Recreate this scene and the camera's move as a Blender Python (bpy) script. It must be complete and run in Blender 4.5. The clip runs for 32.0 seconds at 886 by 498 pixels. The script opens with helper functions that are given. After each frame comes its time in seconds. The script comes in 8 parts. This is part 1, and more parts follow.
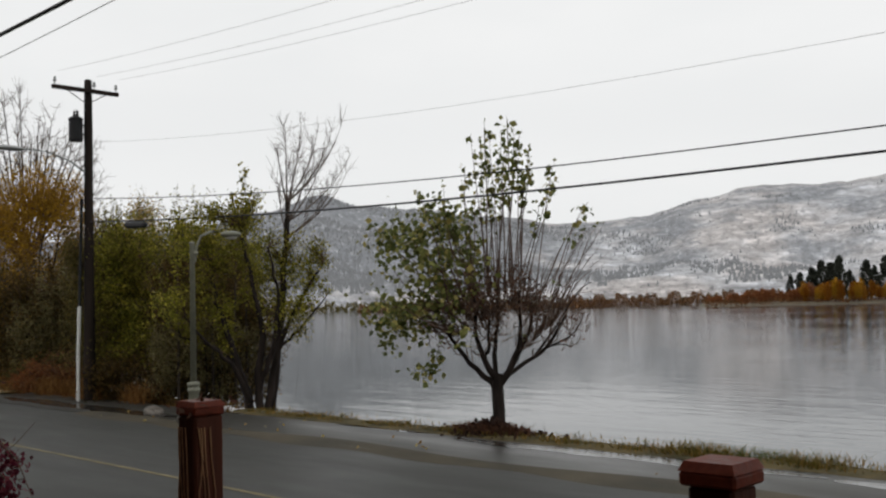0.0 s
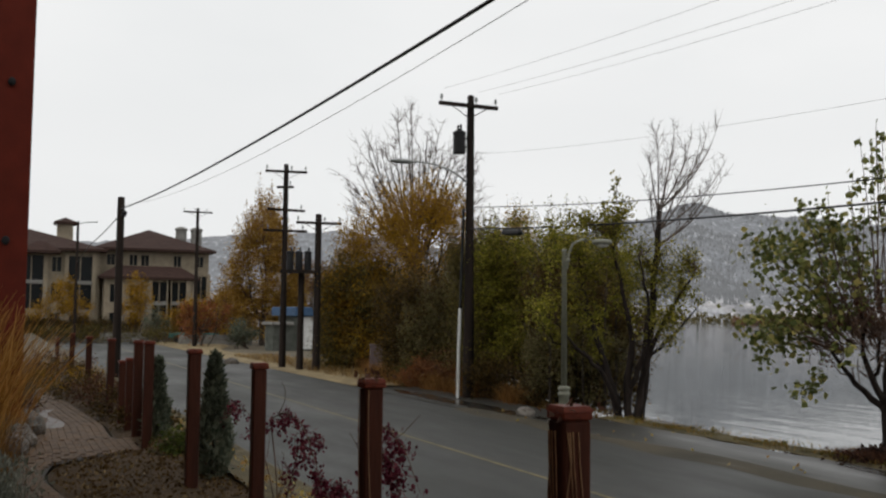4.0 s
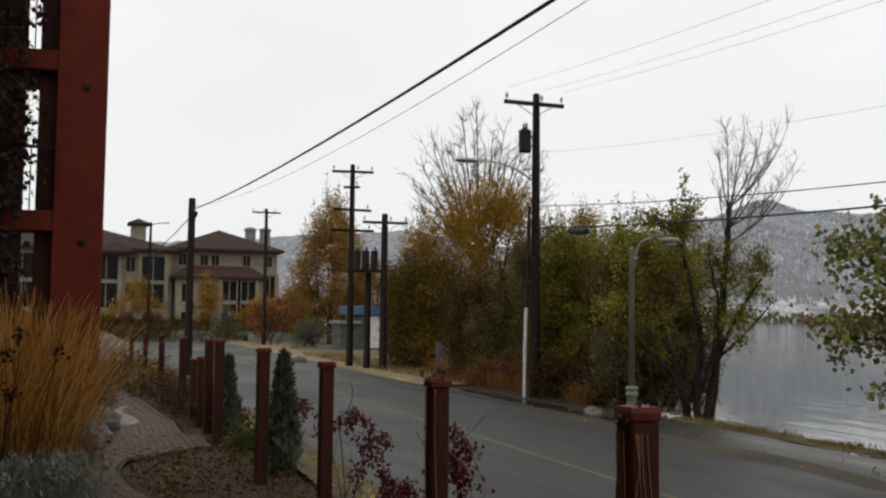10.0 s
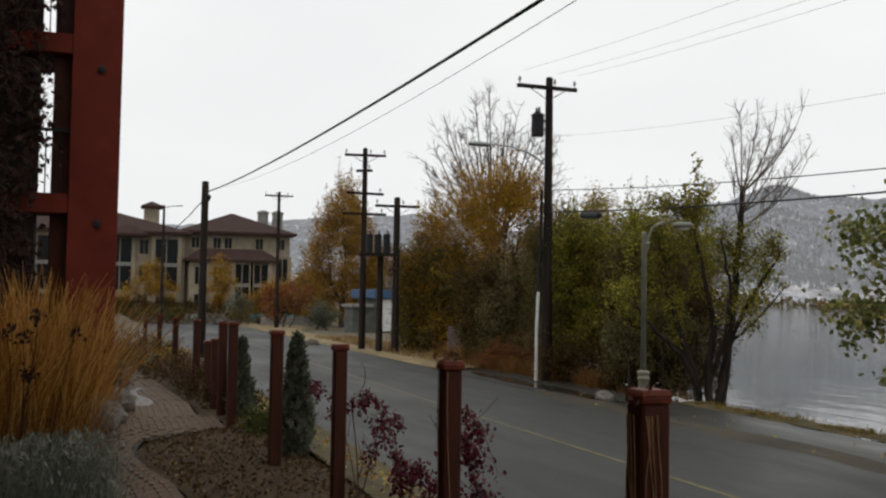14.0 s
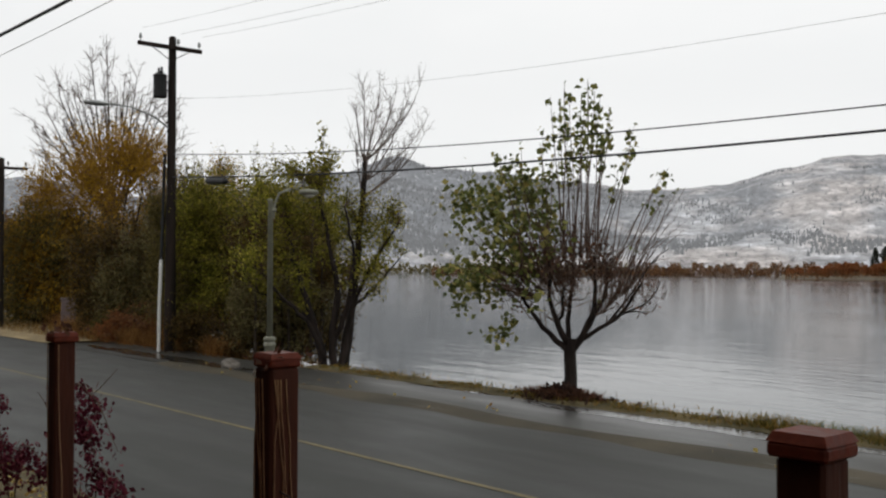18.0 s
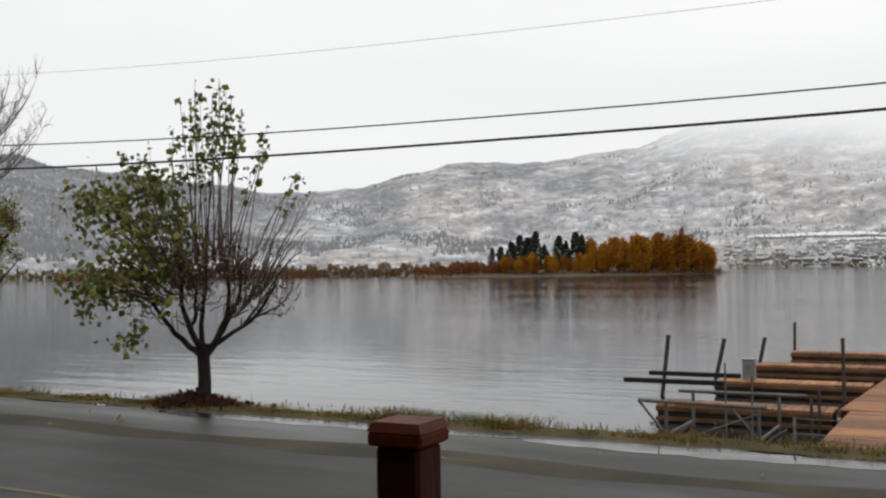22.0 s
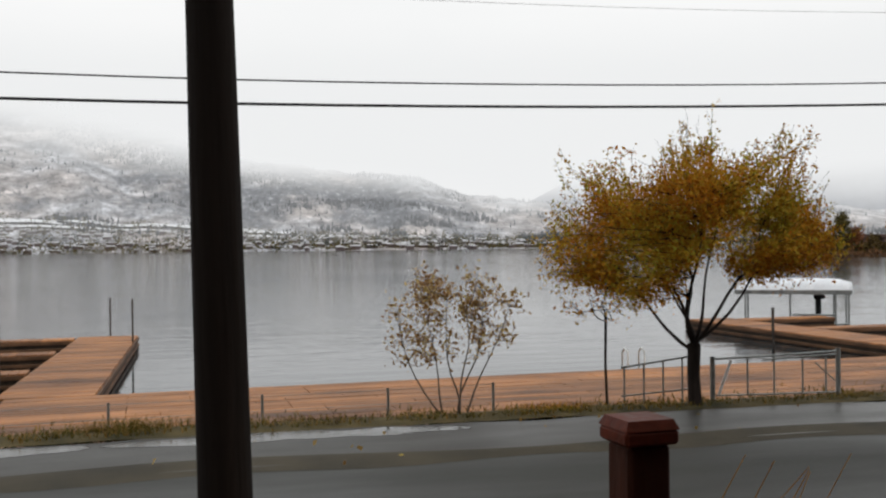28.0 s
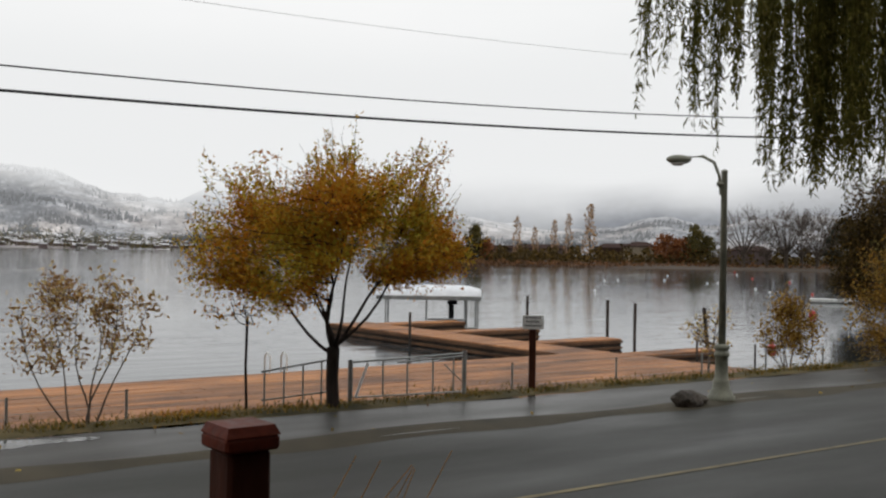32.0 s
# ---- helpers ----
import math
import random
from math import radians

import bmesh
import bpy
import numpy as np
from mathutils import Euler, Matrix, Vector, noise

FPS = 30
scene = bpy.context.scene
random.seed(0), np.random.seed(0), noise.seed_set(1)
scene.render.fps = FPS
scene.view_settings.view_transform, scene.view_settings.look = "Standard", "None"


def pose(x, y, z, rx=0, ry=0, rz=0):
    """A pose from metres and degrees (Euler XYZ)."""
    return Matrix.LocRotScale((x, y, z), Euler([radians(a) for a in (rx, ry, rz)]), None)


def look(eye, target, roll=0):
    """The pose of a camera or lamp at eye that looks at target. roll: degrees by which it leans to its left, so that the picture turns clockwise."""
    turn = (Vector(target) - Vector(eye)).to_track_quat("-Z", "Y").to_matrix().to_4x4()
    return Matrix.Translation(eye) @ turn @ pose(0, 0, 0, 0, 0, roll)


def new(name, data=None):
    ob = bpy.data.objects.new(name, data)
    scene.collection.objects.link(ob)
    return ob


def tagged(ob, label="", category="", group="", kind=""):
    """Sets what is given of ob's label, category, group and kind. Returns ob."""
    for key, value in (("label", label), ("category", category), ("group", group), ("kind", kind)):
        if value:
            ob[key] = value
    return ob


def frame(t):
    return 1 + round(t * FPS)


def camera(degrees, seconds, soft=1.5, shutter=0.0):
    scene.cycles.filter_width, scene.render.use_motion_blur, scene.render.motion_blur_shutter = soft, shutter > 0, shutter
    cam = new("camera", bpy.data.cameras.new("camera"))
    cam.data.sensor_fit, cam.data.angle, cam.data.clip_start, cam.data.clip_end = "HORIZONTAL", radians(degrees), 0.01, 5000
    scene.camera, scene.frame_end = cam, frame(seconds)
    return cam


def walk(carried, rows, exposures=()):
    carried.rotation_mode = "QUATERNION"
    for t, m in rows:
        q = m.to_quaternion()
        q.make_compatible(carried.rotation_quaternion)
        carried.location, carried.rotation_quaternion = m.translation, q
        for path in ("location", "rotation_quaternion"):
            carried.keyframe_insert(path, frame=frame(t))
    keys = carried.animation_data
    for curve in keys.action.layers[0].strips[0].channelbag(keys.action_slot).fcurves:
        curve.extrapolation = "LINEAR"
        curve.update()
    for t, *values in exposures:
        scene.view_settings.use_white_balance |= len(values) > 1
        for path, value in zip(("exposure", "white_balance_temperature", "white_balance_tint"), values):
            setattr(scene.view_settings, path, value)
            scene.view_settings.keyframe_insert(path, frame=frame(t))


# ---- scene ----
# the camera: a phone turned by hand on a raised path, almost on the spot
PATH = [
    (0.0, -0.078, 0.035, 2.502, 93.24, 1.47, 45.17), (0.5, -0.071, 0.039, 2.501, 92.91, 0.20, 49.77), (1.0, -0.079, 0.045, 2.505, 93.52, -0.20, 52.36),
    (1.5, -0.079, 0.045, 2.506, 93.67, 0.08, 54.91), (2.0, -0.075, 0.042, 2.507, 93.81, -0.27, 57.78), (2.5, -0.068, 0.037, 2.506, 93.64, -0.14, 61.38),
    (3.0, -0.058, 0.032, 2.506, 93.91, -0.52, 63.43), (3.5, -0.057, 0.025, 2.508, 93.93, -0.66, 65.12), (5.5, -0.048, 0.022, 2.506, 93.59, -0.41, 67.43),
    (6.0, -0.051, 0.024, 2.508, 93.42, -0.38, 68.62), (6.5, -0.053, 0.023, 2.508, 93.37, -0.54, 69.65), (7.0, -0.057, 0.020, 2.510, 93.55, -0.33, 70.20),
    (7.5, -0.051, 0.022, 2.507, 93.61, -0.58, 70.44), (8.0, -0.054, 0.022, 2.507, 93.76, -0.63, 70.11), (8.5, -0.058, 0.025, 2.509, 93.74, -0.63, 70.21),
    (9.0, -0.060, 0.029, 2.508, 93.76, -0.57, 69.86), (9.5, -0.056, 0.024, 2.506, 93.86, -1.05, 69.55), (10.0, -0.062, 0.027, 2.510, 93.75, -0.67, 69.86),
    (10.5, -0.048, 0.017, 2.506, 93.67, -1.11, 70.15), (11.0, -0.046, 0.015, 2.508, 93.52, -1.35, 70.15), (11.5, -0.045, 0.012, 2.509, 93.60, -0.83, 70.87),
    (12.0, -0.041, 0.014, 2.511, 93.45, -0.82, 71.20), (12.5, -0.033, 0.011, 2.510, 93.49, -0.54, 71.03), (13.0, -0.029, 0.009, 2.508, 92.98, -1.02, 70.91),
    (13.5, -0.028, 0.006, 2.506, 92.90, -0.97, 70.86), (14.0, -0.021, 0.006, 2.508, 92.81, -0.91, 70.54), (14.5, -0.004, 0.001, 2.508, 92.68, -1.41, 67.64),
    (15.0, -0.005, -0.011, 2.504, 92.76, -1.22, 63.27), (15.5, -0.026, -0.012, 2.503, 92.14, -1.77, 57.97), (17.5, -0.128, 0.050, 2.490, 91.24, -0.34, 51.08),
    (18.0, -0.128, 0.058, 2.487, 91.17, -0.21, 49.37), (18.5, -0.127, 0.061, 2.487, 91.32, -0.33, 46.45), (19.0, -0.121, 0.066, 2.487, 91.34, -0.28, 44.18),
    (19.5, -0.111, 0.063, 2.490, 91.85, -0.63, 41.97), (20.0, -0.109, 0.060, 2.490, 91.65, -0.50, 39.74), (20.5, -0.105, 0.058, 2.487, 91.60, 0.26, 38.18),
    (21.0, -0.098, 0.059, 2.486, 91.13, 0.38, 36.66), (21.5, -0.097, 0.074, 2.483, 91.04, 0.94, 32.64), (22.0, -0.074, 0.096, 2.483, 91.20, 0.88, 28.82),
    (22.5, -0.054, 0.112, 2.482, 91.18, -0.13, 26.72), (23.0, -0.038, 0.126, 2.477, 91.36, -0.46, 23.47), (23.5, -0.028, 0.123, 2.473, 91.19, -1.26, 19.97),
    (24.0, -0.038, 0.121, 2.479, 90.18, -0.71, 16.95), (24.5, -0.040, 0.112, 2.484, 90.12, -0.55, 14.18), (26.5, 0.003, 0.089, 2.486, 90.75, -0.52, 0.67),
    (27.0, 0.023, 0.085, 2.484, 90.68, -0.03, -4.39), (27.5, 0.044, 0.083, 2.486, 89.93, 0.63, -11.23), (28.0, 0.085, 0.079, 2.486, 89.87, 0.60, -16.54),
    (28.5, 0.137, 0.058, 2.490, 90.02, -0.26, -20.47), (29.0, 0.170, 0.033, 2.493, 90.35, -0.58, -23.63), (29.5, 0.180, 0.025, 2.495, 90.78, -1.09, -26.63),
    (30.0, 0.165, 0.034, 2.490, 89.59, 0.25, -29.96), (30.5, 0.162, 0.048, 2.489, 90.43, -0.17, -31.48), (31.0, 0.163, 0.052, 2.488, 90.14, -0.44, -32.80),
    (31.5, 0.166, 0.049, 2.489, 90.40, -0.68, -35.47), (32.0, 0.161, 0.045, 2.490, 90.15, -0.93, -36.45),
]
cam = camera(47.78, 32.0, soft=2.3)
EXPOSURES = [(0, -0.08), (3.5, -0.08), (6, 0.0), (24, 0.0), (28, -0.03), (32, -0.05)]
walk(cam, [(t, pose(*p)) for t, *p in PATH], EXPOSURES)

# ---- world: overcast late-autumn sky, soft sun behind the cloud ----
world = bpy.data.worlds.new("overcast_sky")
scene.world = world
world.use_nodes = True
wn, wl = world.node_tree.nodes, world.node_tree.links
wn.clear()
w_out = wn.new("ShaderNodeOutputWorld")
w_bg = wn.new("ShaderNodeBackground")
w_sky = wn.new("ShaderNodeTexSky")
w_sky.sky_type = "NISHITA"
w_sky.sun_disc = False
w_sky.sun_elevation = radians(32)
w_sky.sun_rotation = radians(200)
w_sky.air_density, w_sky.dust_density = 1.0, 4.0
w_hsv = wn.new("ShaderNodeHueSaturation")
w_hsv.inputs["Saturation"].default_value = 0.10
w_mix = wn.new("ShaderNodeMix")
w_mix.data_type = "RGBA"
w_mix.inputs["Factor"].default_value = 0.9
w_tc = wn.new("ShaderNodeTexCoord")
w_map = wn.new("ShaderNodeMapping")
w_map.inputs["Scale"].default_value = (1.0, 1.0, 2.6)
w_noise = wn.new("ShaderNodeTexNoise")
w_noise.inputs["Scale"].default_value = 1.6
w_noise.inputs["Detail"].default_value = 5
w_ramp = wn.new("ShaderNodeValToRGB")
w_ramp.color_ramp.elements[0].position, w_ramp.color_ramp.elements[0].color = 0.3, (7.45, 7.6, 7.65, 1)
w_ramp.color_ramp.elements[1].position, w_ramp.color_ramp.elements[1].color = 0.7, (8.5, 8.52, 8.5, 1)
wl.new(w_tc.outputs["Generated"], w_map.inputs["Vector"])
wl.new(w_map.outputs["Vector"], w_noise.inputs["Vector"])
wl.new(w_noise.outputs["Fac"], w_ramp.inputs["Fac"])
wl.new(w_sky.outputs["Color"], w_hsv.inputs["Color"])
wl.new(w_hsv.outputs["Color"], w_mix.inputs["A"])
wl.new(w_ramp.outputs["Color"], w_mix.inputs["B"])
wl.new(w_mix.outputs["Result"], w_bg.inputs["Color"])
w_bg.inputs["Strength"].default_value = 0.12
wl.new(w_bg.outputs["Background"], w_out.inputs["Surface"])

sun_data = bpy.data.lights.new("sun", "SUN")
sun_data.energy, sun_data.angle, sun_data.color = 0.5, radians(25), (1.0, 0.97, 0.93)
sun = new("sun", sun_data)
sun.matrix_world = look((0, 0, 0), (-0.35, 0.55, -0.9))


# ---- materials ----
def mat(name, rough=0.7, metal=0.0):
    m = bpy.data.materials.new(name)
    m.use_nodes = True
    nt = m.node_tree
    b = nt.nodes["Principled BSDF"]
    b.inputs["Roughness"].default_value = rough
    b.inputs["Metallic"].default_value = metal
    b.inputs["Specular IOR Level"].default_value = 0.35
    return m, nt.nodes, nt.links, b


def noise_node(n, l, scale, detail=4.0, stretch=(1, 1, 1), coord="Object", rough=0.55):
    tc = n.new("ShaderNodeTexCoord")
    mp = n.new("ShaderNodeMapping")
    mp.inputs["Scale"].default_value = stretch
    nz = n.new("ShaderNodeTexNoise")
    nz.inputs["Scale"].default_value = scale
    nz.inputs["Detail"].default_value = detail
    nz.inputs["Roughness"].default_value = rough
    if coord == "World":
        tc = n.new("ShaderNodeNewGeometry")
    l.new(tc.outputs["Position" if coord == "World" else coord], mp.inputs["Vector"])
    l.new(mp.outputs["Vector"], nz.inputs["Vector"])
    return nz


def ramp_node(n, l, fac, stops):
    r = n.new("ShaderNodeValToRGB")
    e = r.color_ramp.elements
    while len(e) < len(stops):
        e.new(0.5)
    for k, (p, c) in enumerate(stops):
        e[k].position, e[k].color = p, (*c, 1)
    l.new(fac, r.inputs["Fac"])
    return r


def mix_node(n, l, kind, fac, a, b):
    x = n.new("ShaderNodeMix")
    x.data_type, x.blend_type = "RGBA", kind
    if isinstance(fac, float):
        x.inputs["Factor"].default_value = fac
    else:
        l.new(fac, x.inputs["Factor"])
    for s, v in (("A", a), ("B", b)):
        if isinstance(v, tuple):
            x.inputs[s].default_value = (*v, 1)
        else:
            l.new(v, x.inputs[s])
    return x.outputs["Result"]


def bump_node(n, l, b, height, strength, dist=0.02):
    bp = n.new("ShaderNodeBump")
    bp.inputs["Strength"].default_value = strength
    bp.inputs["Distance"].default_value = dist
    l.new(height, bp.inputs["Height"])
    l.new(bp.outputs["Normal"], b.inputs["Normal"])


def grainy(name, dark, light, scale=8.0, fine=60.0, rough=0.7, metal=0.0, bump=0.3, stretch=(1, 1, 1), vary=0.0, dist=0.02, coord="Object"):
    """A weathered surface: broad stains, fine grain and relief; vary shifts brightness from object to object."""
    m, n, l, b = mat(name, rough, metal)
    big = noise_node(n, l, scale, 5, stretch, coord)
    small = noise_node(n, l, fine, 3, stretch, coord)
    c = ramp_node(n, l, big.outputs["Fac"], [(0.3, dark), (0.7, light)]).outputs["Color"]
    g = ramp_node(n, l, small.outputs["Fac"], [(0.25, (0.72, 0.72, 0.72)), (0.75, (1.2, 1.2, 1.2))]).outputs["Color"]
    c = mix_node(n, l, "MULTIPLY", 1.0, c, g)
    if vary:
        oi = n.new("ShaderNodeObjectInfo")
        v = ramp_node(n, l, oi.outputs["Random"], [(0.0, (1 - vary,) * 3), (1.0, (1 + vary,) * 3)]).outputs["Color"]
        c = mix_node(n, l, "MULTIPLY", 1.0, c, v)
    l.new(c, b.inputs["Base Color"])
    r = ramp_node(n, l, small.outputs["Fac"], [(0.2, (max(0, rough - 0.12),) * 3), (0.8, (min(1, rough + 0.12),) * 3)])
    l.new(r.outputs["Color"], b.inputs["Roughness"])
    if bump:
        bump_node(n, l, b, small.outputs["Fac"], bump, dist)
    return m


def leafy(name, stops, rough=0.6, patch=None, vary=False):
    """Leaves: every leaf or clump its own shade, a little light through it."""
    m, n, l, b = mat(name, rough)
    gi = n.new("ShaderNodeNewGeometry")
    c = ramp_node(n, l, gi.outputs["Random Per Island"], stops).outputs["Color"]
    big = noise_node(n, l, 0.9, 3)
    s = ramp_node(n, l, big.outputs["Fac"], [(0.3, (0.8, 0.8, 0.8)), (0.7, (1.2, 1.2, 1.2))]).outputs["Color"]
    c = mix_node(n, l, "MULTIPLY", 1.0, c, s)
    if vary:
        oi = n.new("ShaderNodeObjectInfo")
        c = mix_node(n, l, "MULTIPLY", 1.0, c, ramp_node(n, l, oi.outputs["Random"], [(0.0, (0.62, 0.50, 0.6)), (0.35, (0.9, 0.8, 0.8)), (0.7, (1.05, 1.05, 1.0)), (1.0, (1.1, 1.3, 1.0))]).outputs["Color"])
    if patch:
        pz = noise_node(n, l, 0.8, 2)
        c = mix_node(n, l, "MULTIPLY", 1.0, c, ramp_node(n, l, pz.outputs["Fac"], [(0.4, patch[0]), (0.6, patch[1])]).outputs["Color"])
    l.new(c, b.inputs["Base Color"])
    b.inputs["Specular IOR Level"].default_value = 0.08
    tr = n.new("ShaderNodeBsdfTranslucent")
    l.new(c, tr.inputs["Color"])
    mx = n.new("ShaderNodeMixShader")
    mx.inputs["Fac"].default_value = 0.38
    l.new(b.outputs["BSDF"], mx.inputs[1])
    l.new(tr.outputs["BSDF"], mx.inputs[2])
    l.new(mx.outputs["Shader"], n["Material Output"].inputs["Surface"])
    return m


def asphalt(name, base, wet):
    """Wet tarmac: grit, patches of standing damp that shine."""
    m, n, l, b = mat(name)
    grit = noise_node(n, l, 90, 3)
    patch = noise_node(n, l, 0.55, 5, (0.25, 1, 1))
    c = ramp_node(n, l, patch.outputs["Fac"], [(0.3, tuple(v * 0.75 for v in base)), (0.7, tuple(v * 1.3 for v in base))]).outputs["Color"]
    g = ramp_node(n, l, grit.outputs["Fac"], [(0.3, (0.7, 0.7, 0.7)), (0.7, (1.3, 1.3, 1.3))]).outputs["Color"]
    l.new(mix_node(n, l, "MULTIPLY", 1.0, c, g), b.inputs["Base Color"])
    r = ramp_node(n, l, patch.outputs["Fac"], [(0.35, (wet,) * 3), (0.65, (wet + 0.28,) * 3)])
    l.new(r.outputs["Color"], b.inputs["Roughness"])
    bump_node(n, l, b, grit.outputs["Fac"], 0.25, 0.004)
    return m


M_ASPHALT = asphalt("wet_asphalt", (0.030, 0.0305, 0.027), 0.47)
M_WALK = asphalt("wet_path_asphalt", (0.028, 0.0265, 0.022), 0.33)
M_YELLOW = grainy("worn_yellow_paint", (0.09, 0.072, 0.032), (0.21, 0.165, 0.07), 3, 50, 0.6, bump=0.1)
M_GRIT = grainy("gutter_silt", (0.028, 0.024, 0.014), (0.075, 0.06, 0.035), 0.7, 60, 0.85)
M_SOIL = grainy("damp_soil", (0.035, 0.026, 0.018), (0.10, 0.07, 0.045), 3, 30, 0.95, bump=0.6)
M_MULCH = grainy("bark_mulch", (0.034, 0.019, 0.007), (0.088, 0.050, 0.018), 10, 45, 0.95, bump=0.9)
M_BANK = grainy("shore_earth", (0.06, 0.05, 0.035), (0.16, 0.13, 0.085), 2, 25, 0.9, bump=0.5)
M_DRYGRASS = grainy("straw_ground", (0.12, 0.085, 0.04), (0.30, 0.23, 0.12), 1.3, 20, 0.95, bump=0.6)
M_RED = grainy("red_stained_timber", (0.030, 0.0105, 0.006), (0.078, 0.022, 0.011), 3, 30, 0.62, stretch=(1, 1, 0.15), bump=0.3, vary=0.15)
M_CAP = grainy("red_post_cap", (0.095, 0.02, 0.010), (0.17, 0.036, 0.018), 5, 40, 0.55, bump=0.15, vary=0.12)
M_WALLRED = grainy("red_brown_render", (0.10, 0.017, 0.010), (0.15, 0.025, 0.014), 2, 70, 0.85, bump=0.2)
M_ROOFSNOW = grainy("thin_roof_snow", (0.30, 0.29, 0.29), (0.62, 0.63, 0.65), 0.06, 0.4, 0.9, bump=0)
M_POLE = grainy("dark_creosoted_pole", (0.009, 0.007, 0.006), (0.036, 0.026, 0.021), 3, 30, 0.9, stretch=(1, 1, 0.06), bump=0.6)
M_BLACK = grainy("black_metal", (0.006, 0.006, 0.007), (0.016, 0.016, 0.017), 4, 40, 0.75, bump=0.1)
M_CABLE = mat("black_cable", 0.6)[0]
M_CABLE.node_tree.nodes["Principled BSDF"].inputs["Base Color"].default_value = (0.012, 0.012, 0.013, 1)
M_WIRE = mat("weathered_bare_wire", 0.5, 0.3)[0]
M_WIRE.node_tree.nodes["Principled BSDF"].inputs["Base Color"].default_value = (0.28, 0.27, 0.26, 1)
M_GALV = grainy("galvanised_steel", (0.20, 0.21, 0.21), (0.36, 0.37, 0.36), 4, 50, 0.45, 0.6, bump=0.05)
M_LAMP = grainy("painted_lamp_post", (0.15, 0.152, 0.115), (0.25, 0.25, 0.19), 3, 50, 0.5, bump=0.1)
M_WHITE = grainy("weathered_white", (0.5, 0.5, 0.48), (0.7, 0.7, 0.68), 4, 40, 0.6, bump=0.1)
M_SNOW = grainy("settled_snow", (0.72, 0.74, 0.77), (0.85, 0.86, 0.88), 3, 30, 0.8, bump=0.3)
M_DECK = grainy("wet_orange_deck_board", (0.11, 0.042, 0.014), (0.47, 0.20, 0.066), 0.75, 22, 0.6, stretch=(0.45, 1.3, 1), bump=0.3, vary=0.28, coord="World")
M_PILE = grainy("rusty_brown_pile", (0.03, 0.024, 0.02), (0.085, 0.066, 0.054), 4, 30, 0.8, bump=0.3)
M_LIFT = grainy("dull_weathered_steel", (0.09, 0.09, 0.088), (0.19, 0.19, 0.185), 4, 40, 0.6, 0.3, bump=0.1)
M_FASCIA = grainy("wet_brown_fascia", (0.06, 0.028, 0.014), (0.19, 0.095, 0.045), 1.2, 22, 0.65, bump=0.3)
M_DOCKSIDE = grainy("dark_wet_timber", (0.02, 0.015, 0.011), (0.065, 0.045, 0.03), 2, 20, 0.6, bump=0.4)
M_BARK = grainy("grey_brown_bark", (0.03, 0.022, 0.017), (0.085, 0.065, 0.05), 6, 40, 0.9, stretch=(1, 1, 0.2), bump=0.8)
M_BARKDARK = grainy("wet_dark_bark", (0.012, 0.009, 0.008), (0.04, 0.03, 0.025), 6, 40, 0.85, stretch=(1, 1, 0.2), bump=0.8)
M_TWIG = grainy("brown_twigs", (0.06, 0.035, 0.024), (0.13, 0.08, 0.055), 4, 20, 0.85, bump=0)
M_PALETWIG = grainy("pale_bare_twigs", (0.10, 0.085, 0.075), (0.20, 0.17, 0.15), 4, 20, 0.85, bump=0)
M_GREYTWIG = grainy("grey_brown_twigs", (0.08, 0.058, 0.046), (0.165, 0.128, 0.105), 4, 20, 0.85, bump=0)
M_ROCK = grainy("dark_wet_rock", (0.03, 0.025, 0.02), (0.10, 0.08, 0.06), 4, 20, 0.7, bump=0.8, dist=0.05)
M_LEAF_POP = leafy("poplar_leaves", [(0.0, (0.07, 0.085, 0.028)), (0.5, (0.14, 0.155, 0.046)), (0.85, (0.25, 0.24, 0.075)), (1.0, (0.38, 0.31, 0.10))])
M_LEAF_DEAD = leafy("withered_brown_leaves", [(0.0, (0.06, 0.028, 0.016)), (1.0, (0.16, 0.075, 0.045))])
M_LEAF_UNDER = leafy("dull_and_shaded_leaves", [(0.0, (0.03, 0.022, 0.009)), (0.6, (0.072, 0.048, 0.015)), (1.0, (0.15, 0.092, 0.026))])
M_LEAF_FARPOP = leafy("pale_russet_poplar_leaves", [(0.0, (0.26, 0.16, 0.09)), (1.0, (0.5, 0.33, 0.19))])
M_LEAF_REED = leafy("brown_reeds_and_scrub", [(0.0, (0.07, 0.04, 0.024)), (0.6, (0.15, 0.075, 0.036)), (1.0, (0.24, 0.12, 0.05))])
M_LEAF_GREEN = leafy("olive_green_willow_leaves", [(0.0, (0.09, 0.09, 0.017)), (0.5, (0.17, 0.16, 0.026)), (0.85, (0.29, 0.255, 0.04)), (1.0, (0.42, 0.35, 0.06))], patch=((0.85, 0.8, 0.85), (1.12, 1.15, 1.0)))
M_LEAF_OLIVE = leafy("olive_scrub_leaves", [(0.0, (0.055, 0.048, 0.016)), (0.6, (0.105, 0.085, 0.026)), (1.0, (0.19, 0.145, 0.045))])
M_LEAF_SILVER = leafy("silvery_olive_leaves", [(0.0, (0.095, 0.083, 0.036)), (0.6, (0.165, 0.142, 0.062)), (1.0, (0.26, 0.22, 0.10))])
M_LEAF_OCHRE = leafy("ochre_willow_leaves", [(0.0, (0.20, 0.115, 0.012)), (0.6, (0.30, 0.175, 0.018)), (1.0, (0.42, 0.255, 0.03))], patch=((0.8, 0.75, 0.9), (1.15, 1.1, 1.0)))
M_LEAF_RUSTOR = leafy("orange_poplar_leaves", [(0.0, (0.18, 0.092, 0.018)), (0.6, (0.29, 0.16, 0.028)), (1.0, (0.42, 0.27, 0.06))])
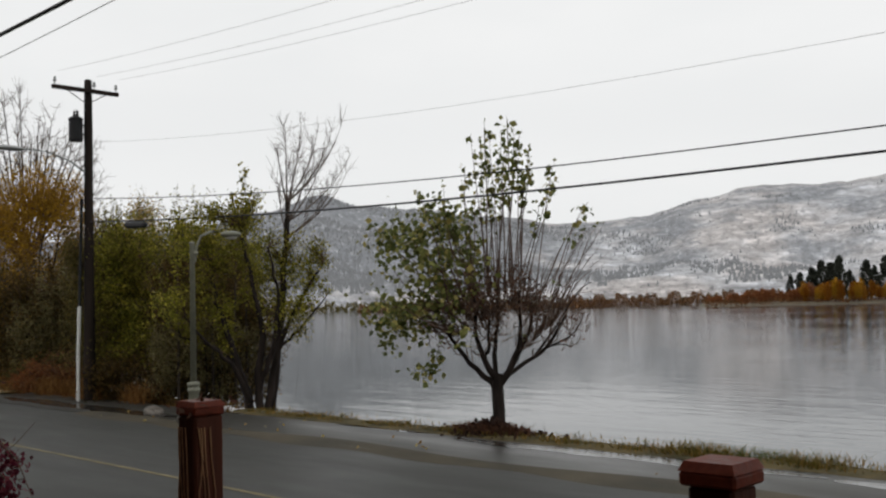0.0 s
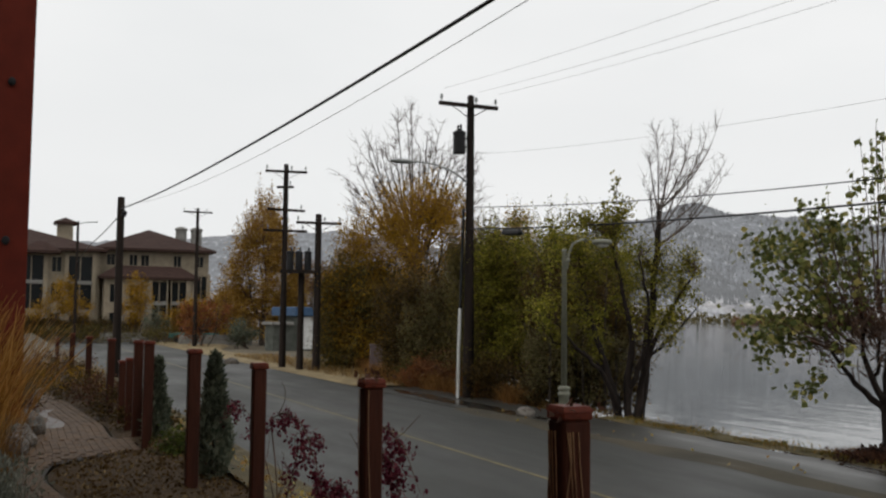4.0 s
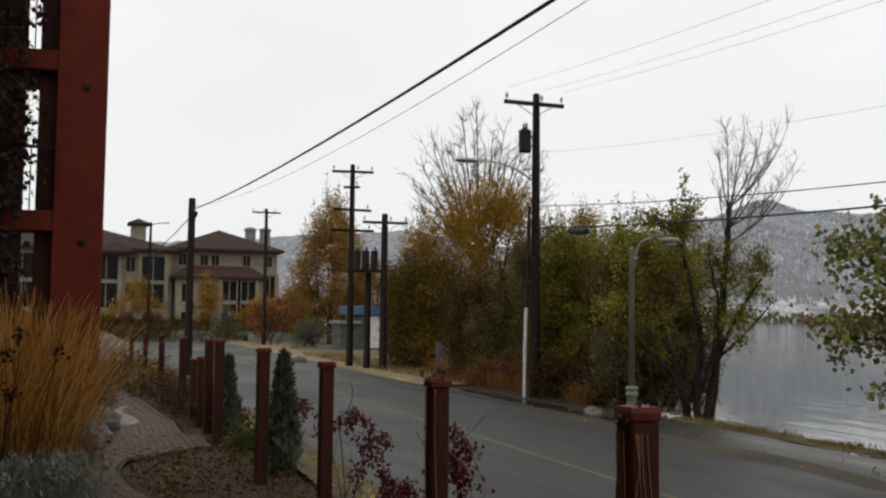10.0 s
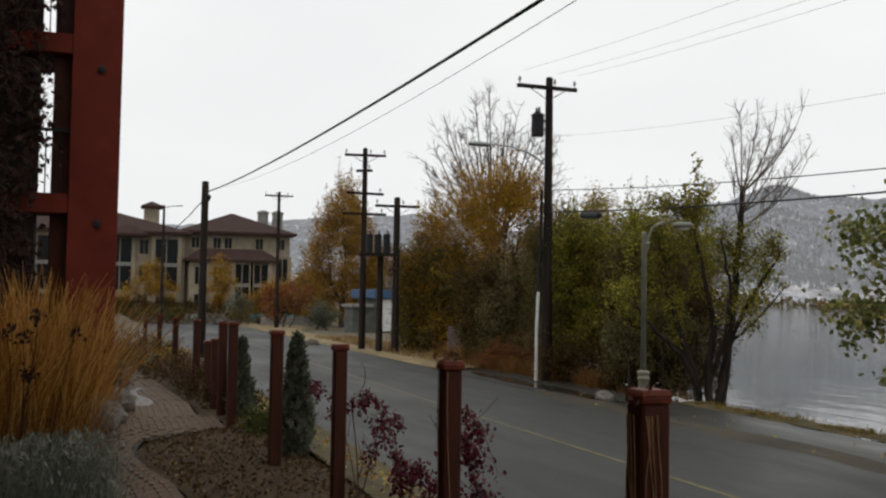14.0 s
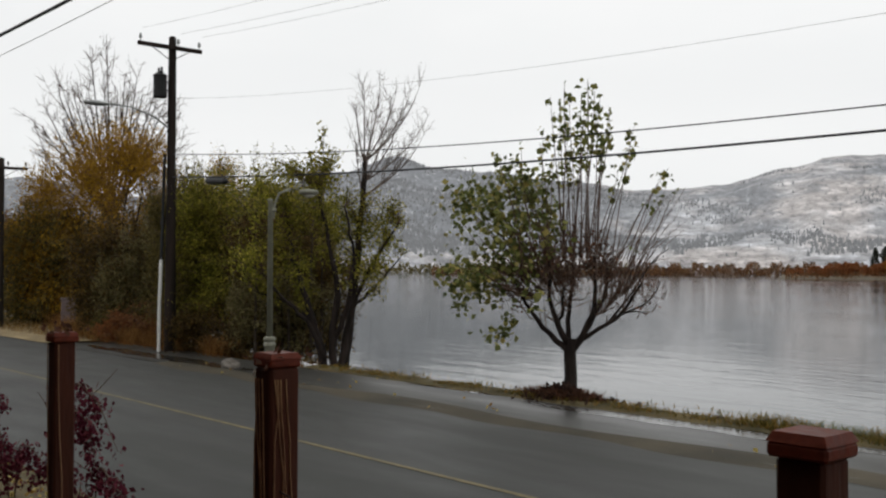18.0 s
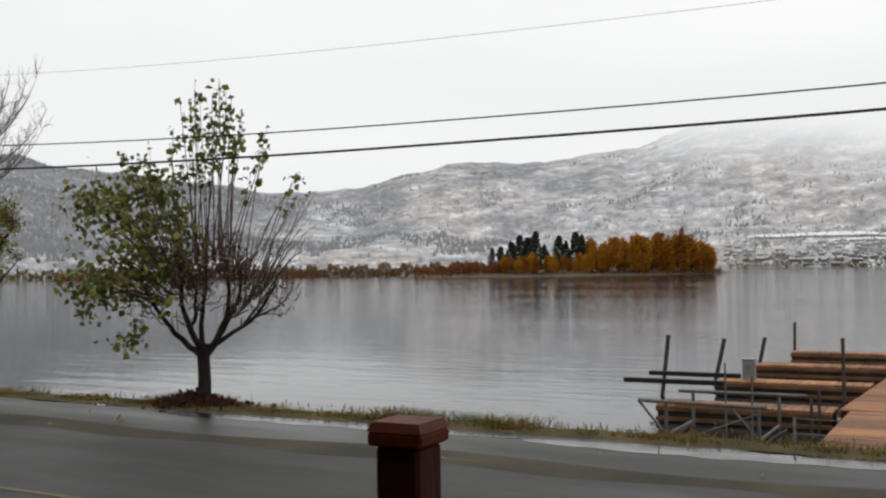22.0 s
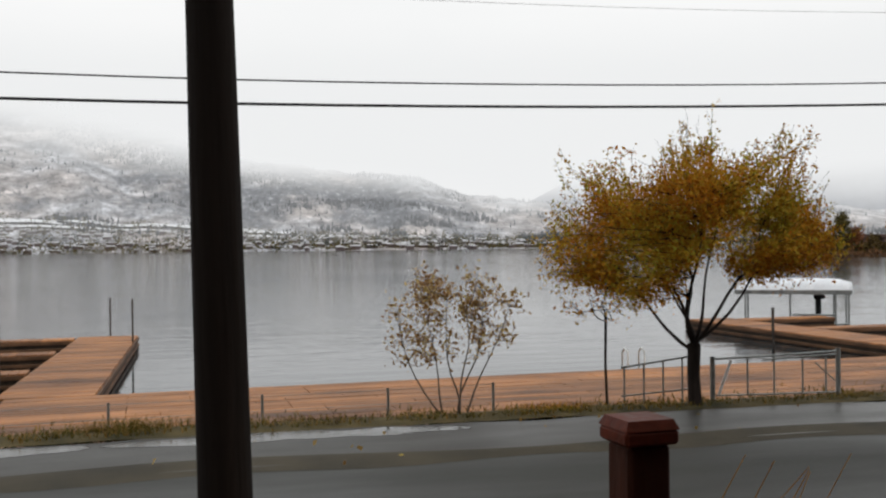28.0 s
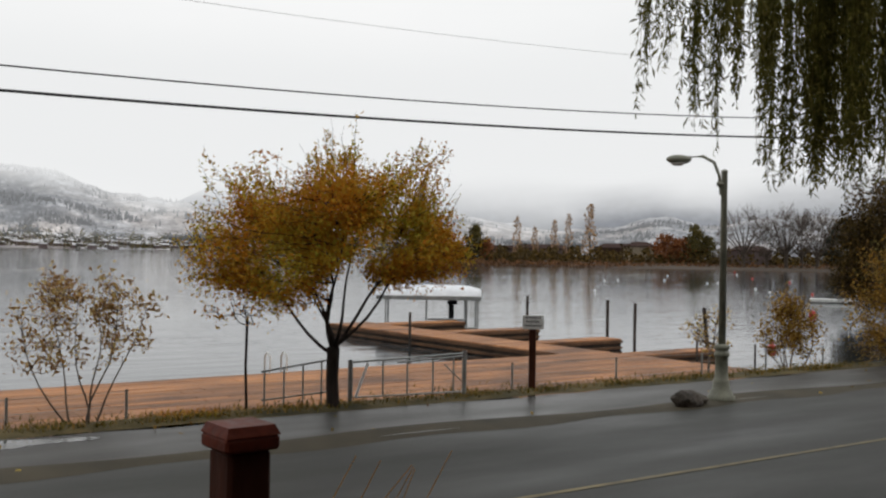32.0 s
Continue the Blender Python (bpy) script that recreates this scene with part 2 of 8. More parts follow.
M_LEAF_ORANGE = leafy("rusty_olive_leaves", [(0.0, (0.38, 0.165, 0.016)), (0.4, (0.47, 0.24, 0.022)), (0.75, (0.47, 0.32, 0.032)), (1.0, (0.42, 0.35, 0.045))], patch=((1.1, 0.80, 0.7), (0.86, 1.04, 1.0)))
M_LEAF_ISLE = leafy("amber_leaves", [(0.0, (0.22, 0.085, 0.010)), (0.6, (0.38, 0.165, 0.016)), (1.0, (0.50, 0.26, 0.03))], vary=True)
M_LEAF_RUST = leafy("rust_scrub_leaves", [(0.0, (0.150, 0.057, 0.023)), (1.0, (0.314, 0.120, 0.044))])
M_LEAF_PALE = leafy("pale_yellow_leaves", [(0.0, (0.251, 0.133, 0.041)), (0.6, (0.436, 0.301, 0.099)), (1.0, (0.519, 0.417, 0.131))])
M_LEAF_SAPLING = leafy("tan_sapling_leaves", [(0.0, (0.22, 0.105, 0.04)), (0.5, (0.38, 0.22, 0.08)), (1.0, (0.50, 0.38, 0.14))])
M_LEAF_WEEP = leafy("weeping_willow_leaves", [(0.0, (0.075, 0.075, 0.015)), (0.6, (0.13, 0.12, 0.025)), (1.0, (0.21, 0.175, 0.045))])
M_LEAF_WINE = leafy("burgundy_leaves", [(0.0, (0.05, 0.008, 0.014)), (0.7, (0.12, 0.02, 0.035)), (1.0, (0.20, 0.05, 0.06))])
M_LEAF_VINE = leafy("withered_vine_leaves", [(0.0, (0.02, 0.012, 0.01)), (1.0, (0.07, 0.04, 0.03))])
M_LEAF_THUJA = leafy("thuja_foliage", [(0.0, (0.06, 0.075, 0.05)), (1.0, (0.19, 0.20, 0.14))])
M_LEAF_PINE = leafy("dark_pine_needles", [(0.0, (0.024, 0.028, 0.022)), (1.0, (0.062, 0.066, 0.05))])
M_STRAW = leafy("tall_straw_grass", [(0.0, (0.20, 0.085, 0.018)), (0.5, (0.42, 0.20, 0.045)), (1.0, (0.66, 0.38, 0.12))])
# straw for the low blades, the clump's inner shade put into the colour
M_STRAWDARK = leafy("shaded_straw_blades", [(0.0, (0.09, 0.04, 0.012)), (1.0, (0.27, 0.135, 0.04))])
M_LAVENDER = leafy("grey_sage_foliage", [(0.0, (0.10, 0.11, 0.08)), (1.0, (0.34, 0.34, 0.28))])
M_TUFT = leafy("dark_green_tuft", [(0.0, (0.035, 0.05, 0.012)), (0.7, (0.08, 0.10, 0.022)), (1.0, (0.16, 0.15, 0.04))])
M_GRASS = leafy("verge_grass", [(0.0, (0.055, 0.055, 0.012)), (0.5, (0.14, 0.11, 0.024)), (1.0, (0.30, 0.17, 0.045))])


def make_water():
    m, n, l, b = mat("lake_water", 0.06)
    b.inputs["Base Color"].default_value = (0.02, 0.026, 0.03, 1)
    b.inputs["IOR"].default_value = 1.33
    w1 = noise_node(n, l, 1.1, 3, (0.16, 1.0, 1))
    w2 = noise_node(n, l, 4.0, 2, (0.2, 1.0, 1))
    calm = noise_node(n, l, 0.02, 3, (0.4, 1.0, 1))
    k = ramp_node(n, l, calm.outputs["Fac"], [(0.42, (0.35, 0.35, 0.35)), (0.6, (1, 1, 1))]).outputs["Color"]
    s = n.new("ShaderNodeMath")
    s.operation = "MULTIPLY_ADD"
    s.inputs[1].default_value = 0.3
    l.new(w2.outputs["Fac"], s.inputs[0])
    l.new(w1.outputs["Fac"], s.inputs[2])
    s2 = n.new("ShaderNodeMath")
    s2.operation = "MULTIPLY"
    l.new(s.outputs[0], s2.inputs[0])
    l.new(k, s2.inputs[1])
    bump_node(n, l, b, s2.outputs[0], 0.40, 0.10)
    return m


M_WATER = make_water()


def slope_noise(n, l, scale, detail, stretch, rough):
    """Noise laid along the slopes: bearing, way up the slope, height."""
    at = n.new("ShaderNodeAttribute")
    at.attribute_name = "slope"
    mp = n.new("ShaderNodeMapping")
    mp.inputs["Scale"].default_value = stretch
    nz = n.new("ShaderNodeTexNoise")
    nz.inputs["Scale"].default_value = scale
    nz.inputs["Detail"].default_value = detail
    nz.inputs["Roughness"].default_value = rough
    l.new(at.outputs["Vector"], mp.inputs["Vector"])
    l.new(mp.outputs["Vector"], nz.inputs["Vector"])
    return nz


def make_hill():
    """Snow-dusted slopes: white ledges, bare brown ground, dark stands of conifers."""
    m, n, l, b = mat("snowy_hillside", 0.95)
    ledge = slope_noise(n, l, 0.02, 8, (1.0, 1.9, 1.0), 0.72)
    stand = slope_noise(n, l, 0.0068, 8, (1.0, 1.5, 1.0), 0.68)
    trees = slope_noise(n, l, 0.075, 4, (1.0, 0.8, 1.0), 0.75)
    earth = slope_noise(n, l, 0.004, 4, (1.0, 1.6, 1.0), 0.55)
    c = ramp_node(n, l, ledge.outputs["Fac"], [(0.36, (0.13, 0.125, 0.125)), (0.46, (0.27, 0.26, 0.26)), (0.54, (0.40, 0.395, 0.40)), (0.64, (0.70, 0.69, 0.70))]).outputs["Color"]
    w = ramp_node(n, l, earth.outputs["Fac"], [(0.42, (0.92, 0.95, 1.0)), (0.58, (1.0, 0.93, 0.89))]).outputs["Color"]
    c = mix_node(n, l, "MULTIPLY", 1.0, c, w)
    t = ramp_node(n, l, trees.outputs["Fac"], [(0.37, (0.22, 0.23, 0.24)), (0.45, (1.05, 1.05, 1.05))]).outputs["Color"]
    c = mix_node(n, l, "MULTIPLY", 0.8, c, t)
    at = n.new("ShaderNodeAttribute")
    at.attribute_name = "forest"
    sm = n.new("ShaderNodeMath")
    sm.operation = "ADD"
    l.new(stand.outputs["Fac"], sm.inputs[0])
    l.new(at.outputs["Fac"], sm.inputs[1])
    k = ramp_node(n, l, sm.outputs[0], [(0.515, (0, 0, 0)), (0.56, (0.5, 0.5, 0.5)), (0.66, (0.9, 0.9, 0.9))]).outputs["Color"]
    pine = ramp_node(n, l, trees.outputs["Fac"], [(0.42, (0.035, 0.042, 0.054)), (0.57, (0.10, 0.113, 0.135)), (0.66, (0.42, 0.43, 0.45))]).outputs["Color"]
    l.new(mix_node(n, l, "MIX", k, c, pine), b.inputs["Base Color"])
    return m


M_HILL = make_hill()


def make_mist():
    """Low cloud and distance haze painted as a glowing white veil, as dense as the mesh says."""
    m, n, l, b = mat("glowing_haze_veil")
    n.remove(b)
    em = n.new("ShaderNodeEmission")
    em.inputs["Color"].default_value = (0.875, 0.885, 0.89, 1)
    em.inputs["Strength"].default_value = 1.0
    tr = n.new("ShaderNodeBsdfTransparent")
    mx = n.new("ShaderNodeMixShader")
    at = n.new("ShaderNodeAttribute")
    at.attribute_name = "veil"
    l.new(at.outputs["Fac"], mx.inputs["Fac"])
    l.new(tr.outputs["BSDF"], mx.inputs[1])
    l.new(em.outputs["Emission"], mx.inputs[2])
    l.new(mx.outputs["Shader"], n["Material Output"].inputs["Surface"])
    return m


for m_ in (M_RED, M_CAP, M_POLE, M_WALLRED, M_BARKDARK, M_DOCKSIDE):
    m_.node_tree.nodes["Principled BSDF"].inputs["Specular IOR Level"].default_value = 0.15


# ---- mesh tools ----
def mesh_of(name, verts, faces, material, smooth=False):
    me = bpy.data.meshes.new(name)
    me.from_pydata([tuple(v) for v in verts], [], faces)
    me.materials.append(material)
    if smooth:
        me.polygons.foreach_set("use_smooth", [True] * len(me.polygons))
    me.update()
    return me


def fast_mesh(name, verts, faces, material, smooth=False):
    """A mesh from numpy arrays of equal-sided faces."""
    me = bpy.data.meshes.new(name)
    k = faces.shape[1]
    me.vertices.add(len(verts))
    me.vertices.foreach_set("co", np.asarray(verts, np.float32).ravel())
    me.loops.add(faces.size)
    me.loops.foreach_set("vertex_index", np.asarray(faces, np.int32).ravel())
    me.polygons.add(len(faces))
    me.polygons.foreach_set("loop_start", np.arange(0, faces.size, k, dtype=np.int32))
    me.polygons.foreach_set("loop_total", np.full(len(faces), k, np.int32))
    me.materials.append(material)
    if smooth:
        me.polygons.foreach_set("use_smooth", np.ones(len(faces), bool))
    me.update(calc_edges=True)
    me.validate()
    return me


def child(name, data, parent, label="", m=None):
    ob = new(name, data)
    ob.parent = parent
    if m is not None:
        ob.matrix_basis = m
    if label:
        tagged(ob, label=label)
    return ob


def part(name, bm, material, parent, label="", smooth=False):
    me = bpy.data.meshes.new(name)
    bm.to_mesh(me)
    bm.free()
    me.materials.append(material)
    if smooth:
        me.polygons.foreach_set("use_smooth", [True] * len(me.polygons))
    return child(name, me, parent, label)


def base(name, m, label, category, group="", kind=""):
    ob = new(name)
    ob.empty_display_size = 0.2
    ob.matrix_basis = m
    return tagged(ob, label, category, group, kind)


def box(bm, x0, x1, y0, y1, z0, z1, bevel=0.0):
    """Adds a box to bm, with its edges broken by bevel."""
    r = bmesh.ops.create_cube(bm, size=1.0)
    vs = r["verts"]
    for v in vs:
        v.co = Vector(((x0 + x1) / 2 + v.co.x * (x1 - x0), (y0 + y1) / 2 + v.co.y * (y1 - y0), (z0 + z1) / 2 + v.co.z * (z1 - z0)))
    if bevel:
        es = list({e for v in vs for e in v.link_edges})
        bmesh.ops.bevel(bm, geom=es, offset=bevel, segments=1, affect="EDGES")
    return bm


def lathe(bm, profile, sides=14, cx=0.0, cy=0.0):
    """Adds a turned form: profile is rows of (radius, z)."""
    rings = []
    for r, z in profile:
        rings.append([bm.verts.new((cx + r * math.cos(2 * math.pi * k / sides), cy + r * math.sin(2 * math.pi * k / sides), z)) for k in range(sides)])
    for a, b in zip(rings, rings[1:]):
        for k in range(sides):
            bm.faces.new((a[k], a[(k + 1) % sides], b[(k + 1) % sides], b[k]))
    bm.faces.new(list(reversed(rings[0])))
    bm.faces.new(rings[-1])
    return bm


def tube_arrays(paths, sides=5):
    """Tubes along many polylines: each path is (points, radii). Returns verts and quads."""
    vs, fs, off = [], [], 0
    for pts, rad in paths:
        p = np.asarray(pts, float)
        d = np.gradient(p, axis=0)
        d /= np.linalg.norm(d, axis=1)[:, None] + 1e-9
        ref = np.array([0.0, 0.0, 1.0]) if abs(d[0, 2]) < 0.8 else np.array([1.0, 0.0, 0.0])
        a = np.cross(d, ref)
        a /= np.linalg.norm(a, axis=1)[:, None] + 1e-9
        b = np.cross(d, a)
        ang = 2 * np.pi * np.arange(sides) / sides
        r = np.asarray(rad, float)[:, None, None]
        ring = p[:, None, :] + r * (np.cos(ang)[None, :, None] * a[:, None, :] + np.sin(ang)[None, :, None] * b[:, None, :])
        vs.append(ring.reshape(-1, 3))
        n = len(p)
        i = np.arange(n - 1)[:, None] * sides
        k = np.arange(sides)[None, :]
        k2 = (k + 1) % sides
        fs.append(np.stack([i + k, i + k2, i + sides + k2, i + sides + k], -1).reshape(-1, 4) + off)
        off += n * sides
    return np.concatenate(vs), np.concatenate(fs)


def tubes(name, paths, material, sides=5):
    v, f = tube_arrays(paths, sides)
    return fast_mesh(name, v, f, material, True)


def leaf_mesh(name, pts, size, material, rng, droop=0.0, aspect=1.6, spread=0.0):
    """One small pointed leaf at each point, turned at random."""
    p = np.asarray(pts, float)
    n = len(p)
    if spread:
        p = p + rng.normal(0, spread, (n, 3))
    d = rng.normal(0, 1, (n, 3))
    d[:, 2] -= droop
    d /= np.linalg.norm(d, axis=1)[:, None]
    s = np.cross(d, rng.normal(0, 1, (n, 3)))
    s /= np.linalg.norm(s, axis=1)[:, None]
    ln = size * rng.uniform(0.6, 1.3, (n, 1))
    w = ln / aspect
    nn = np.cross(d, s) * ln * 0.12
    v = np.stack([p, p + d * ln * 0.5 + s * w * 0.5 + nn, p + d * ln, p + d * ln * 0.5 - s * w * 0.5 + nn], 1).reshape(-1, 3)
    f = np.arange(n * 4).reshape(-1, 4)
    return fast_mesh(name, v, f, material)


def blob_points(rng, n, c, r, lumps=9, hollow=0.45):
    """Points in an uneven crown: a cloud of lumps round the shell of an ellipsoid."""
    c, r = np.array(c, float), np.array(r, float)
    d = rng.normal(0, 1, (lumps, 3))
    d /= np.linalg.norm(d, axis=1)[:, None]
    k = c + d * r * rng.uniform(hollow, 0.85, (lumps, 1))
    pick = rng.integers(0, lumps, n)
    s = rng.uniform(0.22, 0.42, lumps)[pick][:, None]
    return k[pick] + rng.normal(0, 1, (n, 3)) * r * s * 0.62


# ---- the large structure: ground, road, lake, hills ----
def zr(u):
    """Height of the road: level, falling gently past the camera."""
    return -0.010 * max(u, 0.0)


def smooth(a, b, x):
    t = min(1.0, max(0.0, (x - a) / (b - a)))
    return t * t * (3 - 2 * t)


def shore(u):
    """The lake's edge: v at each u."""
    if u < -21:
        return 14.9 + 17 * smooth(-34, -52, u) + 30 * smooth(-50, -140, u)
    return 14.9 + 0.25 * math.sin(u * 1.3) - 0.6 * smooth(18, 26, u) + 9.0 * smooth(30, 52, u)


def land_z(u, v):
    """Ground height, before the road and paths are laid on it."""
    patio = 0.66 - 0.645 * smooth(2.5, 4.1, v)
    if v < 4.29:
        return patio + (zr(u) if v > 2.5 else 0)
    flat = zr(u) - 0.06
    e = shore(u)
    d = v - e
    if d < -0.8:
        return flat
    return flat - 0.75 * smooth(-0.8, 1.2, d) - 1.6 * smooth(0.6, 10, d)


us = [-4600, -2500, -1200, -600, -320, -200, -150, -120] + list(range(-100, -40, 4)) + [x * 0.75 for x in range(-53, 56)] + list(range(42, 80, 4)) + [90, 120, 200, 400, 900, 2000, 4600]
vs_ = [-4600, -2000, -800, -300, -100, -40, -15, -6, -3, -1, 0, 1, 2] + [2.3 + 0.2 * k for k in range(10)] + [4.28, 4.4, 6, 8, 10, 11.6, 12.5] + [13 + 0.3 * k for k in range(18)] + [19, 21, 24, 28, 33, 40, 50, 70, 110, 200, 500, 1200, 2500, 4600]
gv = [(u, v, land_z(u, v) - (0.10 if v < 2.6 else 0.0) + (0.03 * noise.noise((u * 0.7, v * 0.7, 0)) if abs(u) < 60 and (v > 14 or v < 3) else 0)) for v in vs_ for u in us]
W = len(us)
gf = [(j * W + i, j * W + i + 1, (j + 1) * W + i + 1, (j + 1) * W + i) for j in range(len(vs_) - 1) for i in range(W - 1)]
ground = tagged(new("ground", mesh_of("ground", gv, gf, M_BANK, True)), "damp brown earth ground sloping to the lake", "ground", kind="structure")


def strip(name, edges, material, z_over, label, category, kind="structure", rise=(0, 0, 0, 0, 0)):
    """A sheet along the road: edges is rows of (u, v0, v1)."""
    v, f = [], []
    for u, a, b in edges:
        for k in range(5):
            y = a + (b - a) * k / 4
            v.append((u, y, zr(u) + z_over + rise[k]))
    for i in range(len(edges) - 1):
        for k in range(4):
            f.append((i * 5 + k, (i + 1) * 5 + k, (i + 1) * 5 + k + 1, i * 5 + k + 1))
    return tagged(new(name, mesh_of(name, v, f, material)), label, category, kind=kind)


road_u = [-150, -120] + list(range(-100, 61, 4))
road = strip("road", [(u, 4.3 - 14 * smooth(-74, -84, u), 11.6) for u in road_u], M_ASPHALT, 0.0, "wet dark grey asphalt two-lane road", "road")
path_lake = strip("pavement", [(u, 11.62, 13.75 + 0.12 * math.sin(u * 0.9) + 0.06 * math.sin(u * 3.1)) for u in [x * 0.5 for x in range(-66, 111)]], M_WALK, 0.012, "wet asphalt lakeside path with puddles", "pavement")
verge_dry = strip("ground_verge", [(u, 11.62, 15.5 + 1.5 * math.sin(u * 0.21)) for u in range(-110, -32, 2)], M_DRYGRASS, 0.01, "straw-coloured dead grass verge", "verge")
gutter = strip("gutter", [(u, 11.3 + 0.1 * math.sin(u * 1.7), 12.0 + 0.18 * math.sin(u * 0.8 + 1)) for u in [x * 0.5 for x in range(-50, 111)]], M_GRIT, 0.0, "brown silt along the road edge", "silt", rise=(0.002, 0.009, 0.016, 0.02, 0.0135))
centre = strip("road_line", [(u, 7.88, 7.97) for u in range(-100, 61, 2)], M_YELLOW, 0.006, "worn yellow centre line on wet asphalt", "road marking")

def make_puddle():
    m, n, l, b = mat("standing_water", 0.05)
    b.inputs["Base Color"].default_value = (0.022, 0.021, 0.019, 1)
    b.inputs["Specular IOR Level"].default_value = 0.5
    rip = noise_node(n, l, 3.0, 3, (0.5, 1, 1))
    l.new(ramp_node(n, l, rip.outputs["Fac"], [(0.3, (0.10,) * 3), (0.7, (0.30,) * 3)]).outputs["Color"], b.inputs["Roughness"])
    return m


M_PUDDLE = make_puddle()
for k, (u0, u1, v0, v1) in enumerate(((-32.0, -21.6, 11.95, 12.75), (-13.4, -6.2, 13.15, 13.72), (-6.1, -0.6, 13.0, 13.66), (-0.5, 4.4, 13.05, 13.66))):
    us_ = np.linspace(u0, u1, 40)
    rows = []
    for u in us_:
        q = math.sin(math.pi * (u - u0) / (u1 - u0)) ** 0.4
        mid = (v0 + v1) / 2 + 0.12 * noise.noise((u * 0.8, k, 3))
        hw = (v1 - v0) / 2 * q * (0.95 + 0.5 * noise.noise((u * 1.7, k, 1)))
        rows.append((u, mid - max(hw, 0.01), mid + max(hw, 0.01)))
    strip("puddle", rows, M_PUDDLE, 0.0165, "shallow rain puddle shining on the lakeside path", "puddle")

wv = [(-4700, 13.5, -0.9), (4700, 13.5, -0.9), (4700, 4700, -0.9), (-4700, 4700, -0.9)]
water = tagged(new("water", mesh_of("water", wv, [(0, 1, 2, 3)], M_WATER)), "grey rippled lake water", "water", kind="structure")

# the hills: skyline elevation in degrees at each bearing (degrees to the left of the view across the road)
SKY = [(100, 3.0), (90, 3.6), (81, 4.2), (72, 4.7), (66, 4.0), (60, 4.6), (55, 5.6), (52, 6.5), (49.6, 5.8), (47, 5.65), (42, 5.0), (38, 4.5), (34, 4.7), (30, 5.65),
       (28, 6.2), (23.5, 6.1), (18.6, 6.65), (13.8, 7.9), (5.7, 8.6), (0, 7.0), (-3.5, 5.6), (-6, 4.9), (-12, 4.25), (-14.4, 4.1), (-18.5, 3.0),
       (-24, 2.4), (-30, 2.3), (-37, 2.2), (-43, 1.3), (-46, 1.6), (-48.5, 2.3), (-51.5, 1.7), (-55, 2.2), (-60, 2.3), (-75, 2.0), (-100, 1.8)]


def skyline(a):
    for (a0, e0), (a1, e1) in zip(SKY, SKY[1:]):
        if a0 >= a >= a1:
            t = (a0 - a) / (a0 - a1)
            t = t * t * (3 - 2 * t)
            return e0 + (e1 - e0) * t
    return SKY[-1][1]


def hill_point(a, t):
    """A point of the hills at a bearing: t runs from the lake shore (0) over the ridge (0.85) to the back (1)."""
    ridge_r = 3000 + 500 * math.sin(a * 0.06)
    top = math.tan(radians(skyline(a))) * ridge_r + 2.5
    foot = 1300 + 60 * math.sin(a * 0.11) - 250 * smooth(40, 60, a)
    q = min(1.0, t / 0.85)
    r = foot + (ridge_r - foot) * q + 700 * max(0.0, t - 0.85) / 0.15
    prof = 0.012 * smooth(0, 0.02, q) + 0.085 * smooth(0, 0.22, q) + 0.903 * (smooth(0.12, 1.25, q) / smooth(0.12, 1.25, 1.0))
    x, y = -r * math.sin(radians(a)), r * math.cos(radians(a))
    rough = noise.fractal((x / 420, y / 420, 3.0), 0.9, 2.1, 6) * (16 + 0.035 * top) * smooth(0.12, 0.4, q) * (1 - 0.75 * smooth(0.7, 1, q))
    gully = abs(noise.noise((a * 0.35, r * 0.0006, 7.0))) * 0.05 * top * smooth(0.1, 0.4, q) * (1 - smooth(0.7, 1, q))
    z = top * prof * (1 if t <= 0.85 else 1 - 0.35 * (t - 0.85) / 0.15) + rough - gully + 7 * noise.noise((a * 1.7, t * 9, 1)) * smooth(0.6, 1, q)
    return (x, y, max(-1.6, z - 1.2))


hv, hf = [], []
HA, HR = 420, 60
for i in range(HA + 1):
    for j in range(HR + 1):
        hv.append(hill_point(100 - 200 * i / HA, (j / HR) ** 1.25))
for i in range(HA):
    for j in range(HR):
        k = i * (HR + 1) + j
        hf.append((k, k + HR + 1, k + HR + 2, k + 1))
hill_me = mesh_of("hills", hv, hf, M_HILL, True)
slope_pos = []
for i in range(HA + 1):
    for j in range(HR + 1):
        p_ = hv[i * (HR + 1) + j]
        slope_pos += [-radians(100 - 200 * i / HA) * 2200, math.hypot(p_[0], p_[1]) * 0.16 + p_[2] * 0.6, 0.0]
hill_me.attributes.new("slope", "FLOAT_VECTOR", "POINT").data.foreach_set("vector", slope_pos)
woods = []
for i in range(HA + 1):
    a = 100 - 200 * i / HA
    for j in range(HR + 1):
        q = (j / HR) ** 1.25 / 0.85
        woods.append(0.20 * smooth(34, 44, a) * smooth(0.08, 0.22, q) + 0.10 * smooth(-43, -46, a) + 0.13 * smooth(3, -2, a) * (1 - smooth(-14, -20, a)) * smooth(0.28, 0.42, q) * (1 - smooth(0.7, 0.92, q)) - 0.05 * (1 - smooth(0.2, 0.4, q)) + 0.05 * smooth(0.5, 0.75, q) * (1 - smooth(0.93, 1.0, q)) * smooth(18, 26, a))
hill_me.attributes.new("forest", "FLOAT", "POINT").data.foreach_set("value", woods)
hills = tagged(new("hills", hill_me), "snow-dusted hills with dark stands of trees", "hills", kind="structure")

